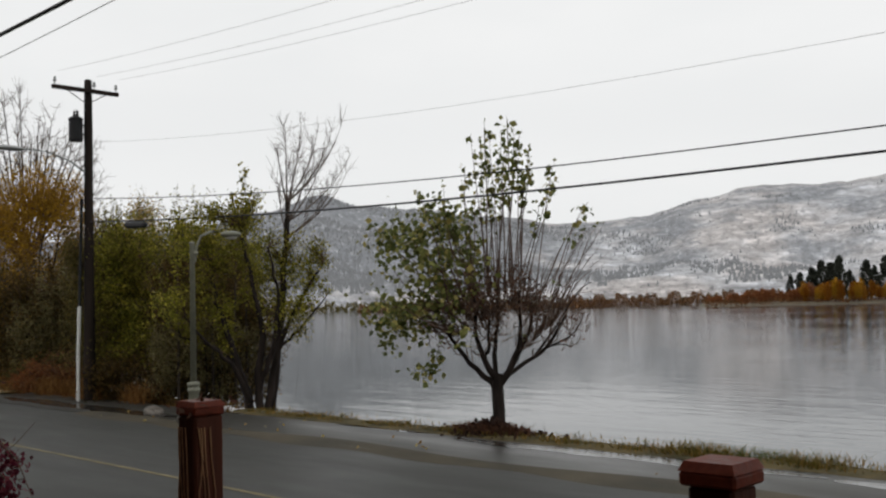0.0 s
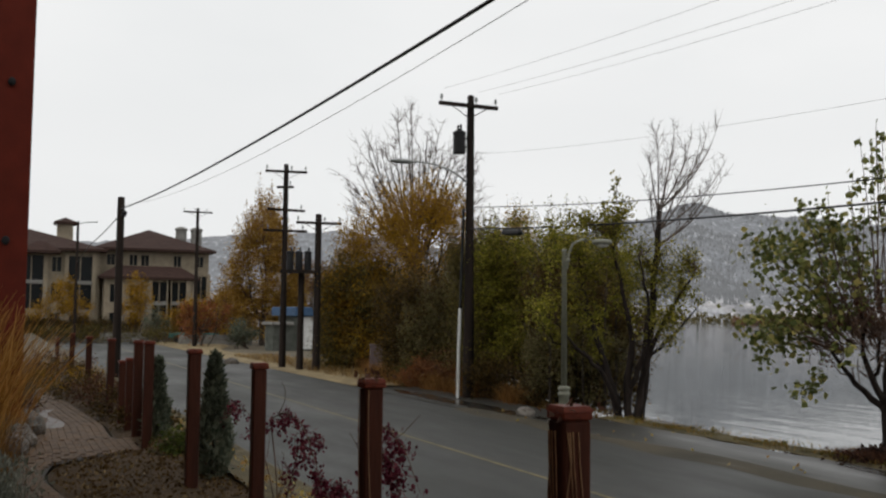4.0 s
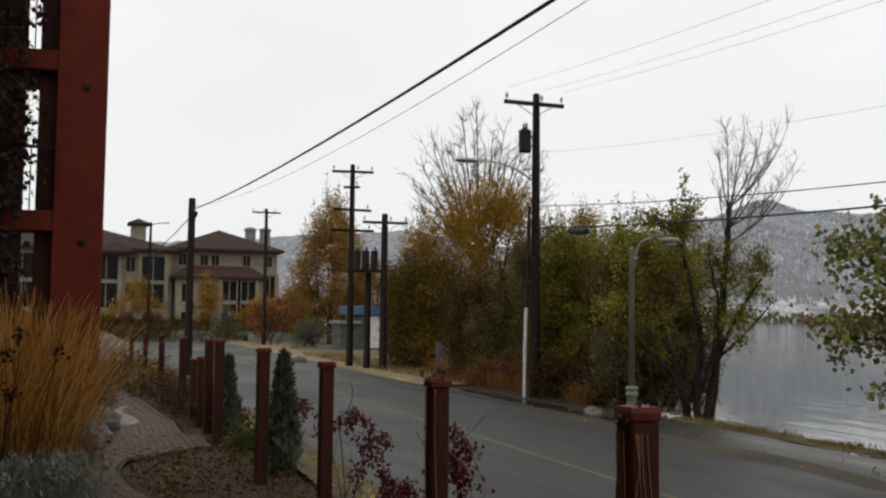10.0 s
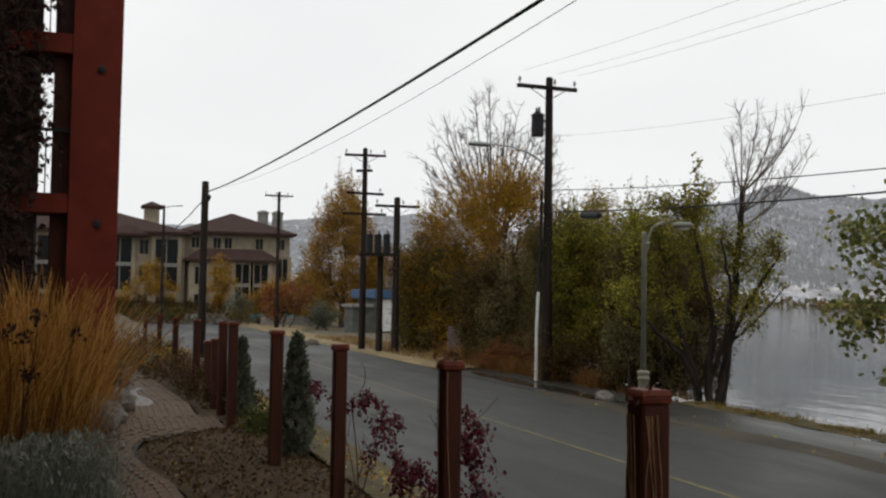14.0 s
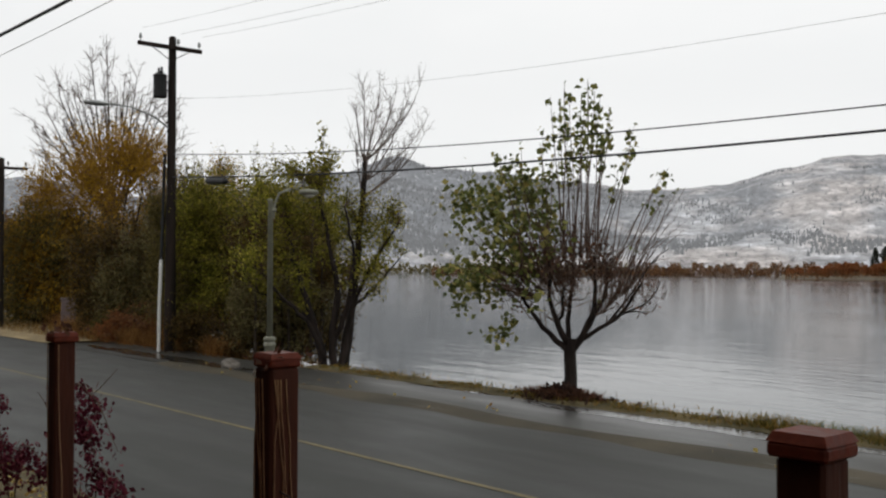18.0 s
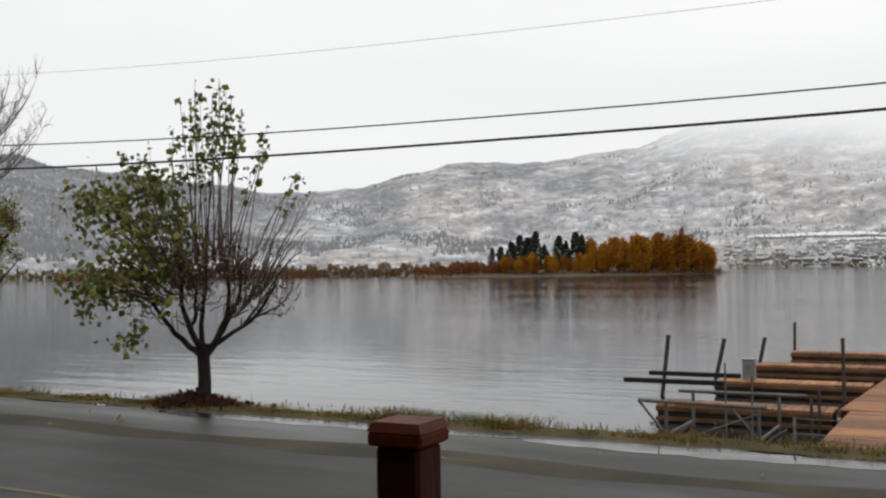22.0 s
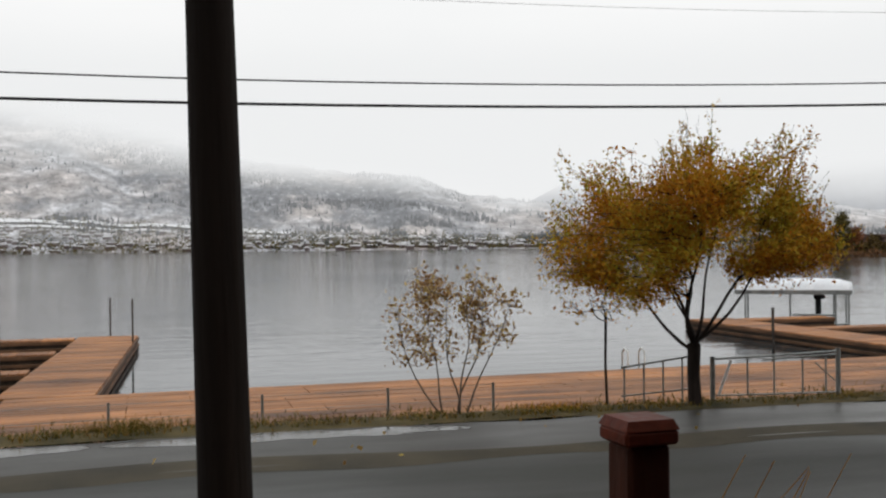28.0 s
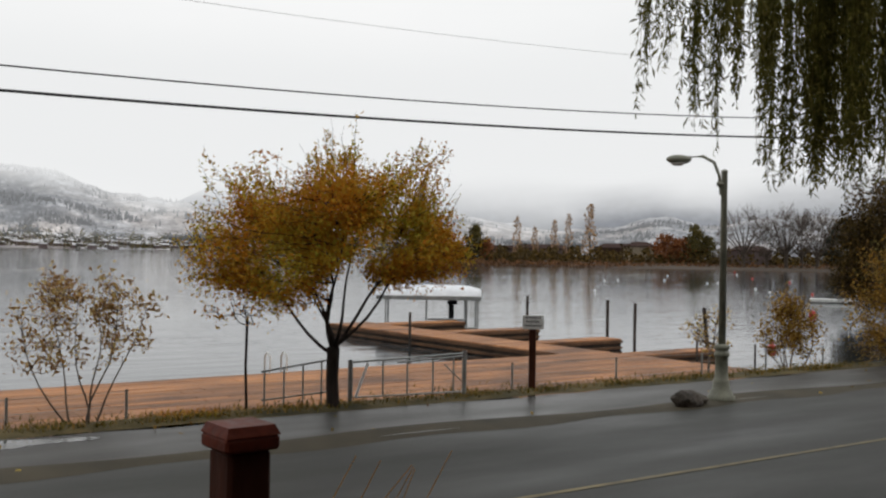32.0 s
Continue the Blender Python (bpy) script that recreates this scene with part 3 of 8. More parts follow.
# stands of conifers on the slopes: thick in patches, scattered between
rngh = np.random.default_rng(77)
cv, cf = [], []
while len(cv) < 8 * 14000:
    a, t = rngh.uniform(-52, 62), 0.12 + 0.68 * rngh.random()
    dens_ = noise.fractal((a * 0.16, t * 5.5, 4.0), 0.8, 2.1, 4) + 0.5 * smooth(34, 44, a) + 0.12 * smooth(0.45, 0.65, t)
    if rngh.random() > 0.010 + 1.1 * smooth(0.22, 0.5, dens_):
        continue
    x, y, z = hill_point(a, t)
    hh, w_ = rngh.uniform(5, 11), rngh.uniform(1.6, 3.4)
    ca, sa = math.cos(radians(a)) * w_, math.sin(radians(a)) * w_
    o = len(cv)
    cv += [(x - ca * 0.8, y - sa * 0.8, z - 2), (x + ca * 0.8, y + sa * 0.8, z - 2), (x + ca * 0.35, y + sa * 0.35, z + hh * 0.7), (x, y, z + hh), (x + sa, y - ca, z - 2), (x - sa, y + ca, z - 2), (x - sa * 0.3, y + ca * 0.3, z + hh * 0.7), (x, y, z + hh)]
    cf += [(o, o + 1, o + 2, o + 3), (o + 4, o + 5, o + 6, o + 7)]
M_FARPINE = grainy("far_snowy_conifers", (0.06, 0.067, 0.078), (0.17, 0.18, 0.195), 0.02, 0.3, 0.95, bump=0)
tagged(new("hill_conifers", fast_mesh("hill_conifers", np.array(cv, float), np.array(cf), M_FARPINE)), "dark conifers scattered over the snowy slopes", "conifers", kind="stuff")

# mountains added beyond the end of the lake, blue-grey haze put into their colour
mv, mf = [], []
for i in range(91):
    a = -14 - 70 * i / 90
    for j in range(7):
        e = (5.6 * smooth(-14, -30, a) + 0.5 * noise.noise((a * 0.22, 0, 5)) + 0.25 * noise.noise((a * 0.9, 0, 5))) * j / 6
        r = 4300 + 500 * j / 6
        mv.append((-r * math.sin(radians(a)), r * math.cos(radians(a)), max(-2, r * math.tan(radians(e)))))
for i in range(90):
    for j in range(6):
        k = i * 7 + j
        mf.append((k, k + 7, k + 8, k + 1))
M_MISTHILL = grainy("hazed_far_slope", (0.10, 0.115, 0.15), (0.24, 0.255, 0.29), 0.004, 0.02, 0.95, bump=0)
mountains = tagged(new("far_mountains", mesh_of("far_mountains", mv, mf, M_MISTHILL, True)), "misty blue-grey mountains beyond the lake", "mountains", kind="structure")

# painted veil of low cloud that hides the hilltops: bearing, then the elevations where it begins and where it is solid
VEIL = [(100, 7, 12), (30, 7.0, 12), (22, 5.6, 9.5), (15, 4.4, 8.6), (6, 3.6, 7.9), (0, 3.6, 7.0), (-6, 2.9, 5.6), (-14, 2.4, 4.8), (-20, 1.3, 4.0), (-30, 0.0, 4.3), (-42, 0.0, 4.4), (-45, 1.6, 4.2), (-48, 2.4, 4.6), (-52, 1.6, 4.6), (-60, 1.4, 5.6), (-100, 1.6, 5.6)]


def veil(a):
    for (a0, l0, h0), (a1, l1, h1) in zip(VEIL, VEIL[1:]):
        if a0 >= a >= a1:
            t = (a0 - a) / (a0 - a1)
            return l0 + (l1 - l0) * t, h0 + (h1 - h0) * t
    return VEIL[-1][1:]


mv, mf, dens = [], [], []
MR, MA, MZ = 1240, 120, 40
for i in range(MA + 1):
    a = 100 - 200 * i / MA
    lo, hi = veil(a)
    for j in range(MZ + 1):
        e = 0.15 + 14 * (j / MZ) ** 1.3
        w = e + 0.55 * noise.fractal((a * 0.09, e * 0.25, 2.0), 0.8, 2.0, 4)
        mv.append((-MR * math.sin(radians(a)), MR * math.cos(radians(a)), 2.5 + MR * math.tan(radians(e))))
        # the constant 0.16 is painted distance haze over all slopes, the rest cloud
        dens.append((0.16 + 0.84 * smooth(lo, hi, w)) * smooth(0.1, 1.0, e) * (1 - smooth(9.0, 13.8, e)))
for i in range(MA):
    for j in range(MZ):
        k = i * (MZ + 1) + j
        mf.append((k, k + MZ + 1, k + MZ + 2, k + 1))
cloud_me = mesh_of("backdrop_haze_veil", mv, mf, make_mist(), True)
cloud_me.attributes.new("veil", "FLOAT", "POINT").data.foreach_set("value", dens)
cloud = tagged(new("backdrop_haze_veil", cloud_me), "pale glowing sheet that paints low cloud and haze over the hills", "cloud", kind="structure")
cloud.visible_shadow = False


# ---- poles, wires and posts ----
PATIO = 0.66


def timber_post(m, flare=0.0125, top=2.15, w=0.104, label="red-brown stained timber post with a flat-topped cap"):
    """A square post with a hipped cap; its base in the ground at m."""
    ob = base("fence_post", m, label, "post", "posts along the path")
    h = top - m.translation.z
    bm = bmesh.new()
    box(bm, -w / 2, w / 2, -w / 2, w / 2, -0.15, h - 0.05, 0.008)
    part("shaft", bm, M_RED, ob)
    bm = bmesh.new()
    c = w / 2 + flare
    box(bm, -c, c, -c, c, h - 0.05, h - 0.02, 0.006)
    r = bmesh.ops.create_cone(bm, cap_ends=True, segments=4, radius1=c * 1.414, radius2=c * 1.2, depth=0.02)
    for v in r["verts"]:
        v.co = Matrix.Rotation(radians(45), 3, "Z") @ v.co + Vector((0, 0, h - 0.01))
    part("cap", bm, M_CAP, ob)
    return ob


POSTS = [(1.033, 2.14), (-1.16, 2.17), (-3.216, 2.19), (-5.305, 2.16), (-8.02, 2.12), (-10.92, 2.13), (-14.43, 2.12), (-15.57, 2.1), (-16.5, 1.8), (-17.5, 1.72), (-19.48, 2.03), (-24.4, 1.96), (-30.1, 1.92), (-37.6, 1.6)]
posts = [timber_post(pose(u, 1.9 if u > 0 else 1.908 if u > -2 else 1.932 if u > -4 else 1.925 if u > -6 else 1.95, PATIO - 0.02, 0, 0, random.uniform(-2, 2)), 0.005 if u == -3.216 else 0.0125, z, 0.094 if u > 0 else 0.115 if u == -3.216 else 0.128 if u < -10 else 0.104) for u, z in POSTS]


def wire(a, b, v, low, u0, k, r, material, label, name="overhead_wire"):
    """A hanging wire along the road at v, from u=a to u=b: lowest at u0, rising as k times the distance squared."""
    pts = [(u, v, low + k * (u - u0) ** 2 + (0.03 - 0.05 * smooth(-8, 2, u) - 0.003 * max(u, 0) if b > 1 else 0)) for u in np.linspace(a, b, 49)]
    return tagged(new(name, tubes(name, [(pts, [r] * len(pts))], material, 6)), label, "wire", "overhead wires")


def pole_shaft(ob, h, r0, r1, lean=0.0):
    bm = bmesh.new()
    lathe(bm, [(r0 + (r1 - r0) * t + 0.006 * math.sin(9 * t), -0.5 + (h + 0.5) * t) for t in [k / 12 for k in range(13)]] + [(r1 * 0.6, h + 0.03)], 16)
    return part("shaft", bm, M_POLE, ob, smooth=True)


def crossarm(ob, z, half, yaw=0.0, pins=(-0.92, 0.25, 0.92), braces=True, off=0.0):
    """A wooden crossarm with pin insulators and two iron braces."""
    rot = Matrix.Rotation(radians(yaw), 4, "Z") @ Matrix.Translation((off, 0, 0))
    bm = bmesh.new()
    box(bm, -half, half, -0.16, -0.06, z - 0.06, z + 0.06, 0.01)
    bm.transform(rot)
    arm = part("crossarm", bm, M_POLE, ob)
    for s in pins:
        bm = bmesh.new()
        lathe(bm, [(0.015, z + 0.05), (0.015, z + 0.14), (0.05, z + 0.15), (0.055, z + 0.19), (0.03, z + 0.22), (0.045, z + 0.25), (0.02, z + 0.29)], 8, s * half, -0.11)
        bm.transform(rot)
        part("insulator", bm, M_GALV, ob)
    if braces:
        for s in (-1, 1):
            pts = [Vector((s * half * 0.62, -0.17, z - 0.05)), Vector((0, -0.17, z - 0.42))]
            pts = [rot @ p for p in pts]
            v, f = tube_arrays([(pts, [0.014, 0.014])], 5)
            child("brace", fast_mesh("brace", v, f, M_POLE), ob)
    return arm


def pole(u, v, h, r0=0.16, r1=0.11, label="tall dark wooden utility pole", z=0.0):
    ob = base("utility_pole", pose(u, v, z), label, "utility pole", "utility poles")
    pole_shaft(ob, h, r0, r1)
    return ob


def transformer(ob, x, y, z, r=0.2, h=0.62):
    bm = bmesh.new()
    lathe(bm, [(r * 0.92, z), (r, z + 0.03), (r, z + h * 0.86), (r * 1.07, z + h * 0.88), (r * 1.07, z + h * 0.93), (r * 0.75, z + h)], 14, x, y)
    for s in (-0.5, 0.5):
        lathe(bm, [(0.035, z + h * 0.97), (0.05, z + h + 0.05), (0.03, z + h + 0.1), (0.045, z + h + 0.15), (0.015, z + h + 0.2)], 8, x + s * r, y)
    box(bm, min(x, 0), max(x, 0), min(y, 0) - 0.03, max(y, 0) + 0.03, z + h * 0.3, z + h * 0.36)
    box(bm, min(x, 0), max(x, 0), min(y, 0) - 0.03, max(y, 0) + 0.03, z + h * 0.66, z + h * 0.72)
    return part("transformer", bm, M_BLACK, ob, "black drum transformer")


# the near pole by the road
near_pole = pole(0.40, 4.2, 9.2, 0.110, 0.082, "dark weathered wooden utility pole beside the road", 0.0)
near_pole.matrix_basis = pose(0.413, 4.2, 0.0, 0, -1.2, 0)

# the pole with a transformer across the road
tp = pole(-28.26, 13.41, 9.45, 0.175, 0.105, "dark utility pole with crossarm, transformer and street light")
crossarm(tp, 9.12, 1.02, 90, off=-0.12)
transformer(tp, -0.05, -0.36, 7.6, 0.2, 0.72)
v_, f_ = tube_arrays([([(0.02, -0.36, -0.1), (0.0, -0.34, 1.5), (0.0, -0.3, 2.75)], [0.055, 0.055, 0.055])], 8)
child("cable_guard", fast_mesh("cable_guard", v_, f_, M_WHITE, True), tp, "pale riser guard")
v_, f_ = tube_arrays([([(0.0, -0.3, 2.7), (0.02, -0.22, 5.9)], [0.05, 0.045])], 8)
child("riser_cable", fast_mesh("riser_cable", v_, f_, M_BLACK, True), tp)

v_, f_ = tube_arrays([([(0, -0.1, 6.7), (0.05, -0.6, 7.0), (0.08, -1.3, 7.2), (0.1, -2.0, 7.22)], [0.03, 0.028, 0.025, 0.025])], 6)
child("lamp_arm", fast_mesh("lamp_arm", v_, f_, M_GALV, True), tp, "bent grey lamp arm")
bm = bmesh.new()
bmesh.ops.create_uvsphere(bm, u_segments=12, v_segments=8, radius=1.0)
bm.transform(pose(0.1, -2.35, 7.2) @ Matrix.Diagonal((0.13, 0.4, 0.08, 1)))
part("lamp_head", bm, M_GALV, tp, "pale cobra-head street light", True)

# wires along the far side of the road
FW = 13.4
wire(-28.3, 36, FW, 4.69, -3.0, 0.0019, 0.012, M_CABLE, "thin black overhead telephone cable")
wire(-28.3, 36, FW, 4.36, -4.5, 0.0015, 0.021, M_CABLE, "thick black overhead telephone cable")
wire(-28.3, 36, FW + 0.05, 5.9, -0.7, 0.0022, 0.0032, M_WIRE, "thin grey overhead wire")
for dv in (-0.95, 0.26, 0.95):
    wire(-28.2, 36, FW + dv, 8.15, 2.0, 0.00155, 0.004, M_WIRE, "thin grey overhead wire")
bm = bmesh.new()
lathe(bm, [(0.02, -0.62), (0.09, -0.5), (0.1, 0.0), (0.09, 0.5), (0.02, 0.62)], 10)
bm.transform(pose(-25.4, FW, 4.93, 0, 94, 0))
me = bpy.data.meshes.new("splice_case")
bm.to_mesh(me)
bm.free()
me.materials.append(M_CABLE)
tagged(new("splice_case", me), "black splice case hung on the telephone cable", "splice case")

# the near-side line to the pole by the path
near_far = pole(-40.3, 4.2, 6.95, 0.17, 0.13, "dark wooden utility pole on the near roadside", 0.0)
bm = bmesh.new()
lathe(bm, [(0.03, -0.25), (0.1, -0.16), (0.1, 0.16), (0.03, 0.25)], 8, 0, 0)
bm.transform(pose(1.1, 0.0, 6.22, 0, 80, 0))
part("cable_clamp", bm, M_BLACK, near_far)
wire(-40.3, 0.3, 4.2, 5.50, -4.0, 0.00077, 0.021, M_CABLE, "thick black overhead cable")
wire(-40.3, 0.3, 4.2, 5.29, -11.0, 0.0016, 0.0042, M_WIRE, "thin grey overhead wire")

drop = [(-40.3, 4.2, 6.3), (-46, 4.1, 6.0), (-52, 4.0, 5.8), (-60, 4.2, 5.7), (-70, 4.7, 5.9), (-76, 5.0, 6.1)]
tagged(new("overhead_wire", tubes("overhead_wire", [(drop, [0.022] * 6)], M_CABLE, 6)), "thick black cable running on towards the hotel", "wire", "overhead wires")

# poles further along the far roadside
pa = pole(-46.8, 12.42, 9.7, 0.17, 0.11, "tall dark utility pole with three crossarms")
crossarm(pa, 9.35, 1.0, 80)
crossarm(pa, 7.5, 0.95, 95, (-0.8, 0.8), False)
crossarm(pa, 6.5, 1.05, 85, (-0.8, 0.8), False)
crossarm(pa, 8.6, 0.4, 60, (0.6,), False)
pb = pole(-44.2, 13.3, 7.1, 0.18, 0.14, "dark utility pole holding a bank of transformers")
crossarm(pb, 6.7, 1.05, 85)
pc = pole(-44.75, 12.7, 4.4, 0.16, 0.14, "short dark pole under a transformer platform")
bank = base("transformer_bank", pose(-44.5, 12.6, 4.4, 0, 0, 74), "three black transformers on a timber platform between poles", "transformer")
bm = bmesh.new()
box(bm, -0.95, 0.75, -0.3, 0.3, 0, 0.14, 0.01)
part("platform", bm, M_POLE, bank)
for k in (-0.5, -0.1, 0.3):
    bm = bmesh.new()
    lathe(bm, [(0.15, 0.141), (0.165, 0.17), (0.165, 0.9), (0.18, 0.92), (0.18, 0.97), (0.12, 1.02)], 12, k, 0.0)
    lathe(bm, [(0.03, 1.0), (0.045, 1.1), (0.02, 1.2)], 6, k + 0.05, 0.0)
    part("transformer", bm, M_BLACK, bank)
pd = pole(-78, 13.8, 10.6, 0.17, 0.11, "slim brown utility pole with a side arm")
crossarm(pd, 10.3, 1.1, 88, (-0.95, -0.2, 0.6))
pe = pole(-76, 5.0, 9.0, 0.12, 0.08, "slim roadside pole with a lamp arm")
v_, f_ = tube_arrays([([(0, 0, 8.8), (0.1, 0.5, 8.95), (0.2, 1.3, 9.0)], [0.04, 0.035, 0.05])], 6)
child("lamp_arm", fast_mesh("lamp_arm", v_, f_, M_GALV, True), pe)


# ---- docks, fence, gate, lamps by the lake ----
DECK = -0.5


def board(me_cache, lx, ly, lz=0.045):
    """A deck board's mesh, shared by boards of the same size."""
    key = (round(lx, 2), round(ly, 2))
    if key not in me_cache:
        bm = bmesh.new()
        box(bm, -lx / 2, lx / 2, -ly / 2, ly / 2, -lz, 0, 0.006)
        me = bpy.data.meshes.new("board")
        bm.to_mesh(me)
        bm.free()
        me.materials.append(M_DECK)
        me_cache[key] = me
    return me_cache[key]


BOARDS = {}


def dock(name, u0, u1, v0, v1, along, label, pitch=0.2, side=0.42, rot=0.0, kind=""):
    """A timber dock: boards laid across, on dark beams; along is 'u' or 'v', the way one walks."""
    ob = base(name, pose((u0 + u1) / 2, (v0 + v1) / 2, DECK, 0, 0, rot), label, "dock", "docks", kind)
    lx, ly = u1 - u0, v1 - v0
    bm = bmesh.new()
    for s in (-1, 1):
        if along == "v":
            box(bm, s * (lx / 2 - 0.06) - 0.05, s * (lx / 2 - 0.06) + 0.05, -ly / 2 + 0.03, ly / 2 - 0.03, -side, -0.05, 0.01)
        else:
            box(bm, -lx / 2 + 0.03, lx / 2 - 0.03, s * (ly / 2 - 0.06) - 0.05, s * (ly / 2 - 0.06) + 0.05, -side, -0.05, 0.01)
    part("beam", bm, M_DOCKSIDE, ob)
    for s in (-1, 1):
        for z0, z1, q, m_, nm in ((-0.15, -0.045, 0.012, M_FASCIA, "fascia_board"), (-0.36, -0.27, 0.006, M_FASCIA, "waler")):
            bm = bmesh.new()
            if along == "v":
                box(bm, s * lx / 2 - 0.03 + s * q, s * lx / 2 + 0.03 + s * q, -ly / 2, ly / 2, z0, z1, 0.008)
            else:
                box(bm, -lx / 2, lx / 2, s * ly / 2 - 0.03 + s * q, s * ly / 2 + 0.03 + s * q, z0, z1, 0.008)
            part(nm, bm, m_, ob)
    n = int((ly if along == "v" else lx) / pitch)
    for k in range(n):
        if along == "v":
            y = -ly / 2 + (k + 0.5) * ly / n
            me = board(BOARDS, lx, pitch - 0.015)
            child("board", me, ob, m=pose(random.uniform(-0.012, 0.012), y, random.uniform(-0.003, 0.003), 0, random.uniform(-0.2, 0.2), random.uniform(-0.15, 0.15)))
        else:
            x = -lx / 2 + (k + 0.5) * lx / n
            me = board(BOARDS, pitch - 0.015, ly)
            child("board", me, ob, m=pose(x, random.uniform(-0.012, 0.012), random.uniform(-0.003, 0.003), random.uniform(-0.2, 0.2), 0, random.uniform(-0.15, 0.15)))
    return ob


def boardwalk():
    """The long deck along the shore: rows of boards end to end along the bank."""
    ob = base("boardwalk", pose(0, 0, DECK), "wide wet orange-brown timber boardwalk along the shore", "boardwalk")
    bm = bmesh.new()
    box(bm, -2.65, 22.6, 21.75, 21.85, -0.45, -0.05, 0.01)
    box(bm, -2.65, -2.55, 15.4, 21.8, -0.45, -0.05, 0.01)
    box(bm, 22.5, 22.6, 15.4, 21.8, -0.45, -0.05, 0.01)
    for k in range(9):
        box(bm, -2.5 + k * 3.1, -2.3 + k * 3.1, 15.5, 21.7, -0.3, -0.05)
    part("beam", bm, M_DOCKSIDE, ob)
    rows = 26
    w = 6.5 / rows
    for r in range(rows):
        y = 15.4 + (r + 0.5) * w
        x = -2.7
        while x < 22.55:
            l = min(random.choice((2.4, 3.0, 3.6)), 22.6 - x)
            if l < 0.3:
                break
            child("board", board(BOARDS, l - 0.012, w - 0.014), ob, m=pose(x + l / 2, y, random.uniform(-0.004, 0.004), random.uniform(-0.3, 0.3), 0, 0))
            x += l
    return ob


boardwalk()
dock("pier", -2.53, -0.58, 21.95, 36.75, "v", "wet orange-brown timber pier over the lake", rot=-2.9)
for va, vb, ua, ub in ((21.5, 22.4, -6.6, -2.97), (26.3, 27.2, -6.5, -2.74), (31.0, 31.9, -6.4, -2.5), (35.7, 36.6, -6.2, -2.27)):
    dock("finger_dock", ua, ub, va, vb, "u", "narrow timber finger dock with dark wet sides", side=0.40)
dock("pier", 20.7, 22.55, 21.9, 35.6, "v", "long wet orange-brown timber pier over the lake")
for va, vb, ub in ((20.4, 21.3, 26.3), (24.8, 25.7, 26.4), (29.6, 30.5, 26.8), (34.0, 35.0, 26.5)):
    dock("finger_dock", 22.62, ub, va, vb, "u", "narrow timber finger dock with dark wet sides", side=0.40)


def pile(u, v, top, r=0.045, lean=0.0, mat_=None, label="dark steel mooring pile standing in the lake"):
    bm = bmesh.new()
    h = top + 2.3
    lathe(bm, [(r, -2.3), (r, top - 0.03), (r * 1.15, top - 0.03), (r * 1.15, top - 0.005), (r * 0.7, top)], 9)
    bm.transform(Matrix.Rotation(radians(lean), 4, "Y"))
    me = bpy.data.meshes.new("mooring_pile")
    bm.to_mesh(me)
    bm.free()
    me.materials.append(mat_ or M_PILE)
    ob = new("mooring_pile", me)
    ob.location = (u, v, 0)
    return tagged(ob, label, "pile", "mooring piles")


for u, v, z, r, ln in ((-7.65, 25.9, 0.70, 0.055, 7), (-6.98, 29.2, 0.40, 0.06, 13), (-6.4, 32.2, 0.24, 0.06, 12), (-6.25, 36.9, 0.45, 0.05, 1), (-3.0, 23.5, 0.86, 0.04, 0), (-0.36, 34.0, 0.9, 0.03, 0), (-1.14, 36.95, 0.82, 0.03, 0),
                       (-3.15, 21.0, 0.0, 0.03, 0), (-3.05, 19.4, 0.02, 0.03, 0), (27.9, 31.6, 0.7, 0.06, 1), (27.1, 26.2, 0.8, 0.06, 0), (23.85, 21.85, 0.96, 0.05, 0), (28.0, 22.4, 0.72, 0.07, -9), (23.75, 19.3, 0.02, 0.03, 0), (23.3, 18.2, -0.02, 0.03, 0), (24.2, 17.6, 0.0, 0.03, 0), (20.5, 29.5, 0.3, 0.05, 0)):
    pile(u, v, z, r, ln)


def rod(paths, material, name, parent, sides=6, label=""):
    v, f = tube_arrays(paths, sides)
    return child(name, fast_mesh(name, v, f, material, True), parent, label)


# an empty boat lift beside the pier
lift = base("boat_lift", pose(-5.5, 20.2, -0.88), "empty grey steel boat lift with dark bunks by the shore", "boat lift")
for k, y in enumerate((3.2, 4.9)):
    bm = bmesh.new()
    box(bm, -2.45 + 0.1 * k, -0.05, y - 0.06, y + 0.06, 0.60, 0.71, 0.01)
    part("bunk", bm, M_BLACK, lift, "dark padded bunk")
for x in (-0.2, 1.55):
    rod([([(x, -1.0, -0.6), (x, -1.0, 0.75)], [0.035, 0.035])], M_LIFT, "leg", lift)
    rod([([(x, 1.0, -0.6), (x, 1.0, 0.72)], [0.035, 0.035])], M_LIFT, "leg", lift)
    rod([([(x - 0.55, -1.0, 0.75), (x, -1.0, 0.1), (x + 0.35, -1.0, -0.25)], [0.025, 0.025, 0.025])], M_LIFT, "brace", lift)
    rod([([(x - 0.35, -1.0, -0.35), (x + 0.1, -1.0, 0.05), (x + 0.5, -1.0, 0.35)], [0.025, 0.025, 0.025])], M_LIFT, "brace", lift)
    rod([([(x, -1.0, 0.1), (x, 1.0, 0.1)], [0.03, 0.03])], M_LIFT, "side_rail", lift)
rod([([(-0.75, -1.0, 0.75), (1.7, -1.0, 0.72)], [0.04, 0.04])], M_LIFT, "top_rail", lift)
rod([([(-0.5, 1.0, 0.72), (2.1, 1.0, 0.72)], [0.04, 0.04])], M_LIFT, "top_rail", lift)
rod([([(-0.2, -1.0, -0.1), (1.55, -1.0, 0.6)], [0.022, 0.022])], M_LIFT, "brace", lift)
rod([([(1.42, -1.0, -0.7), (1.44, -1.0, 1.3)], [0.022, 0.022])], M_LIFT, "guide_post", lift)
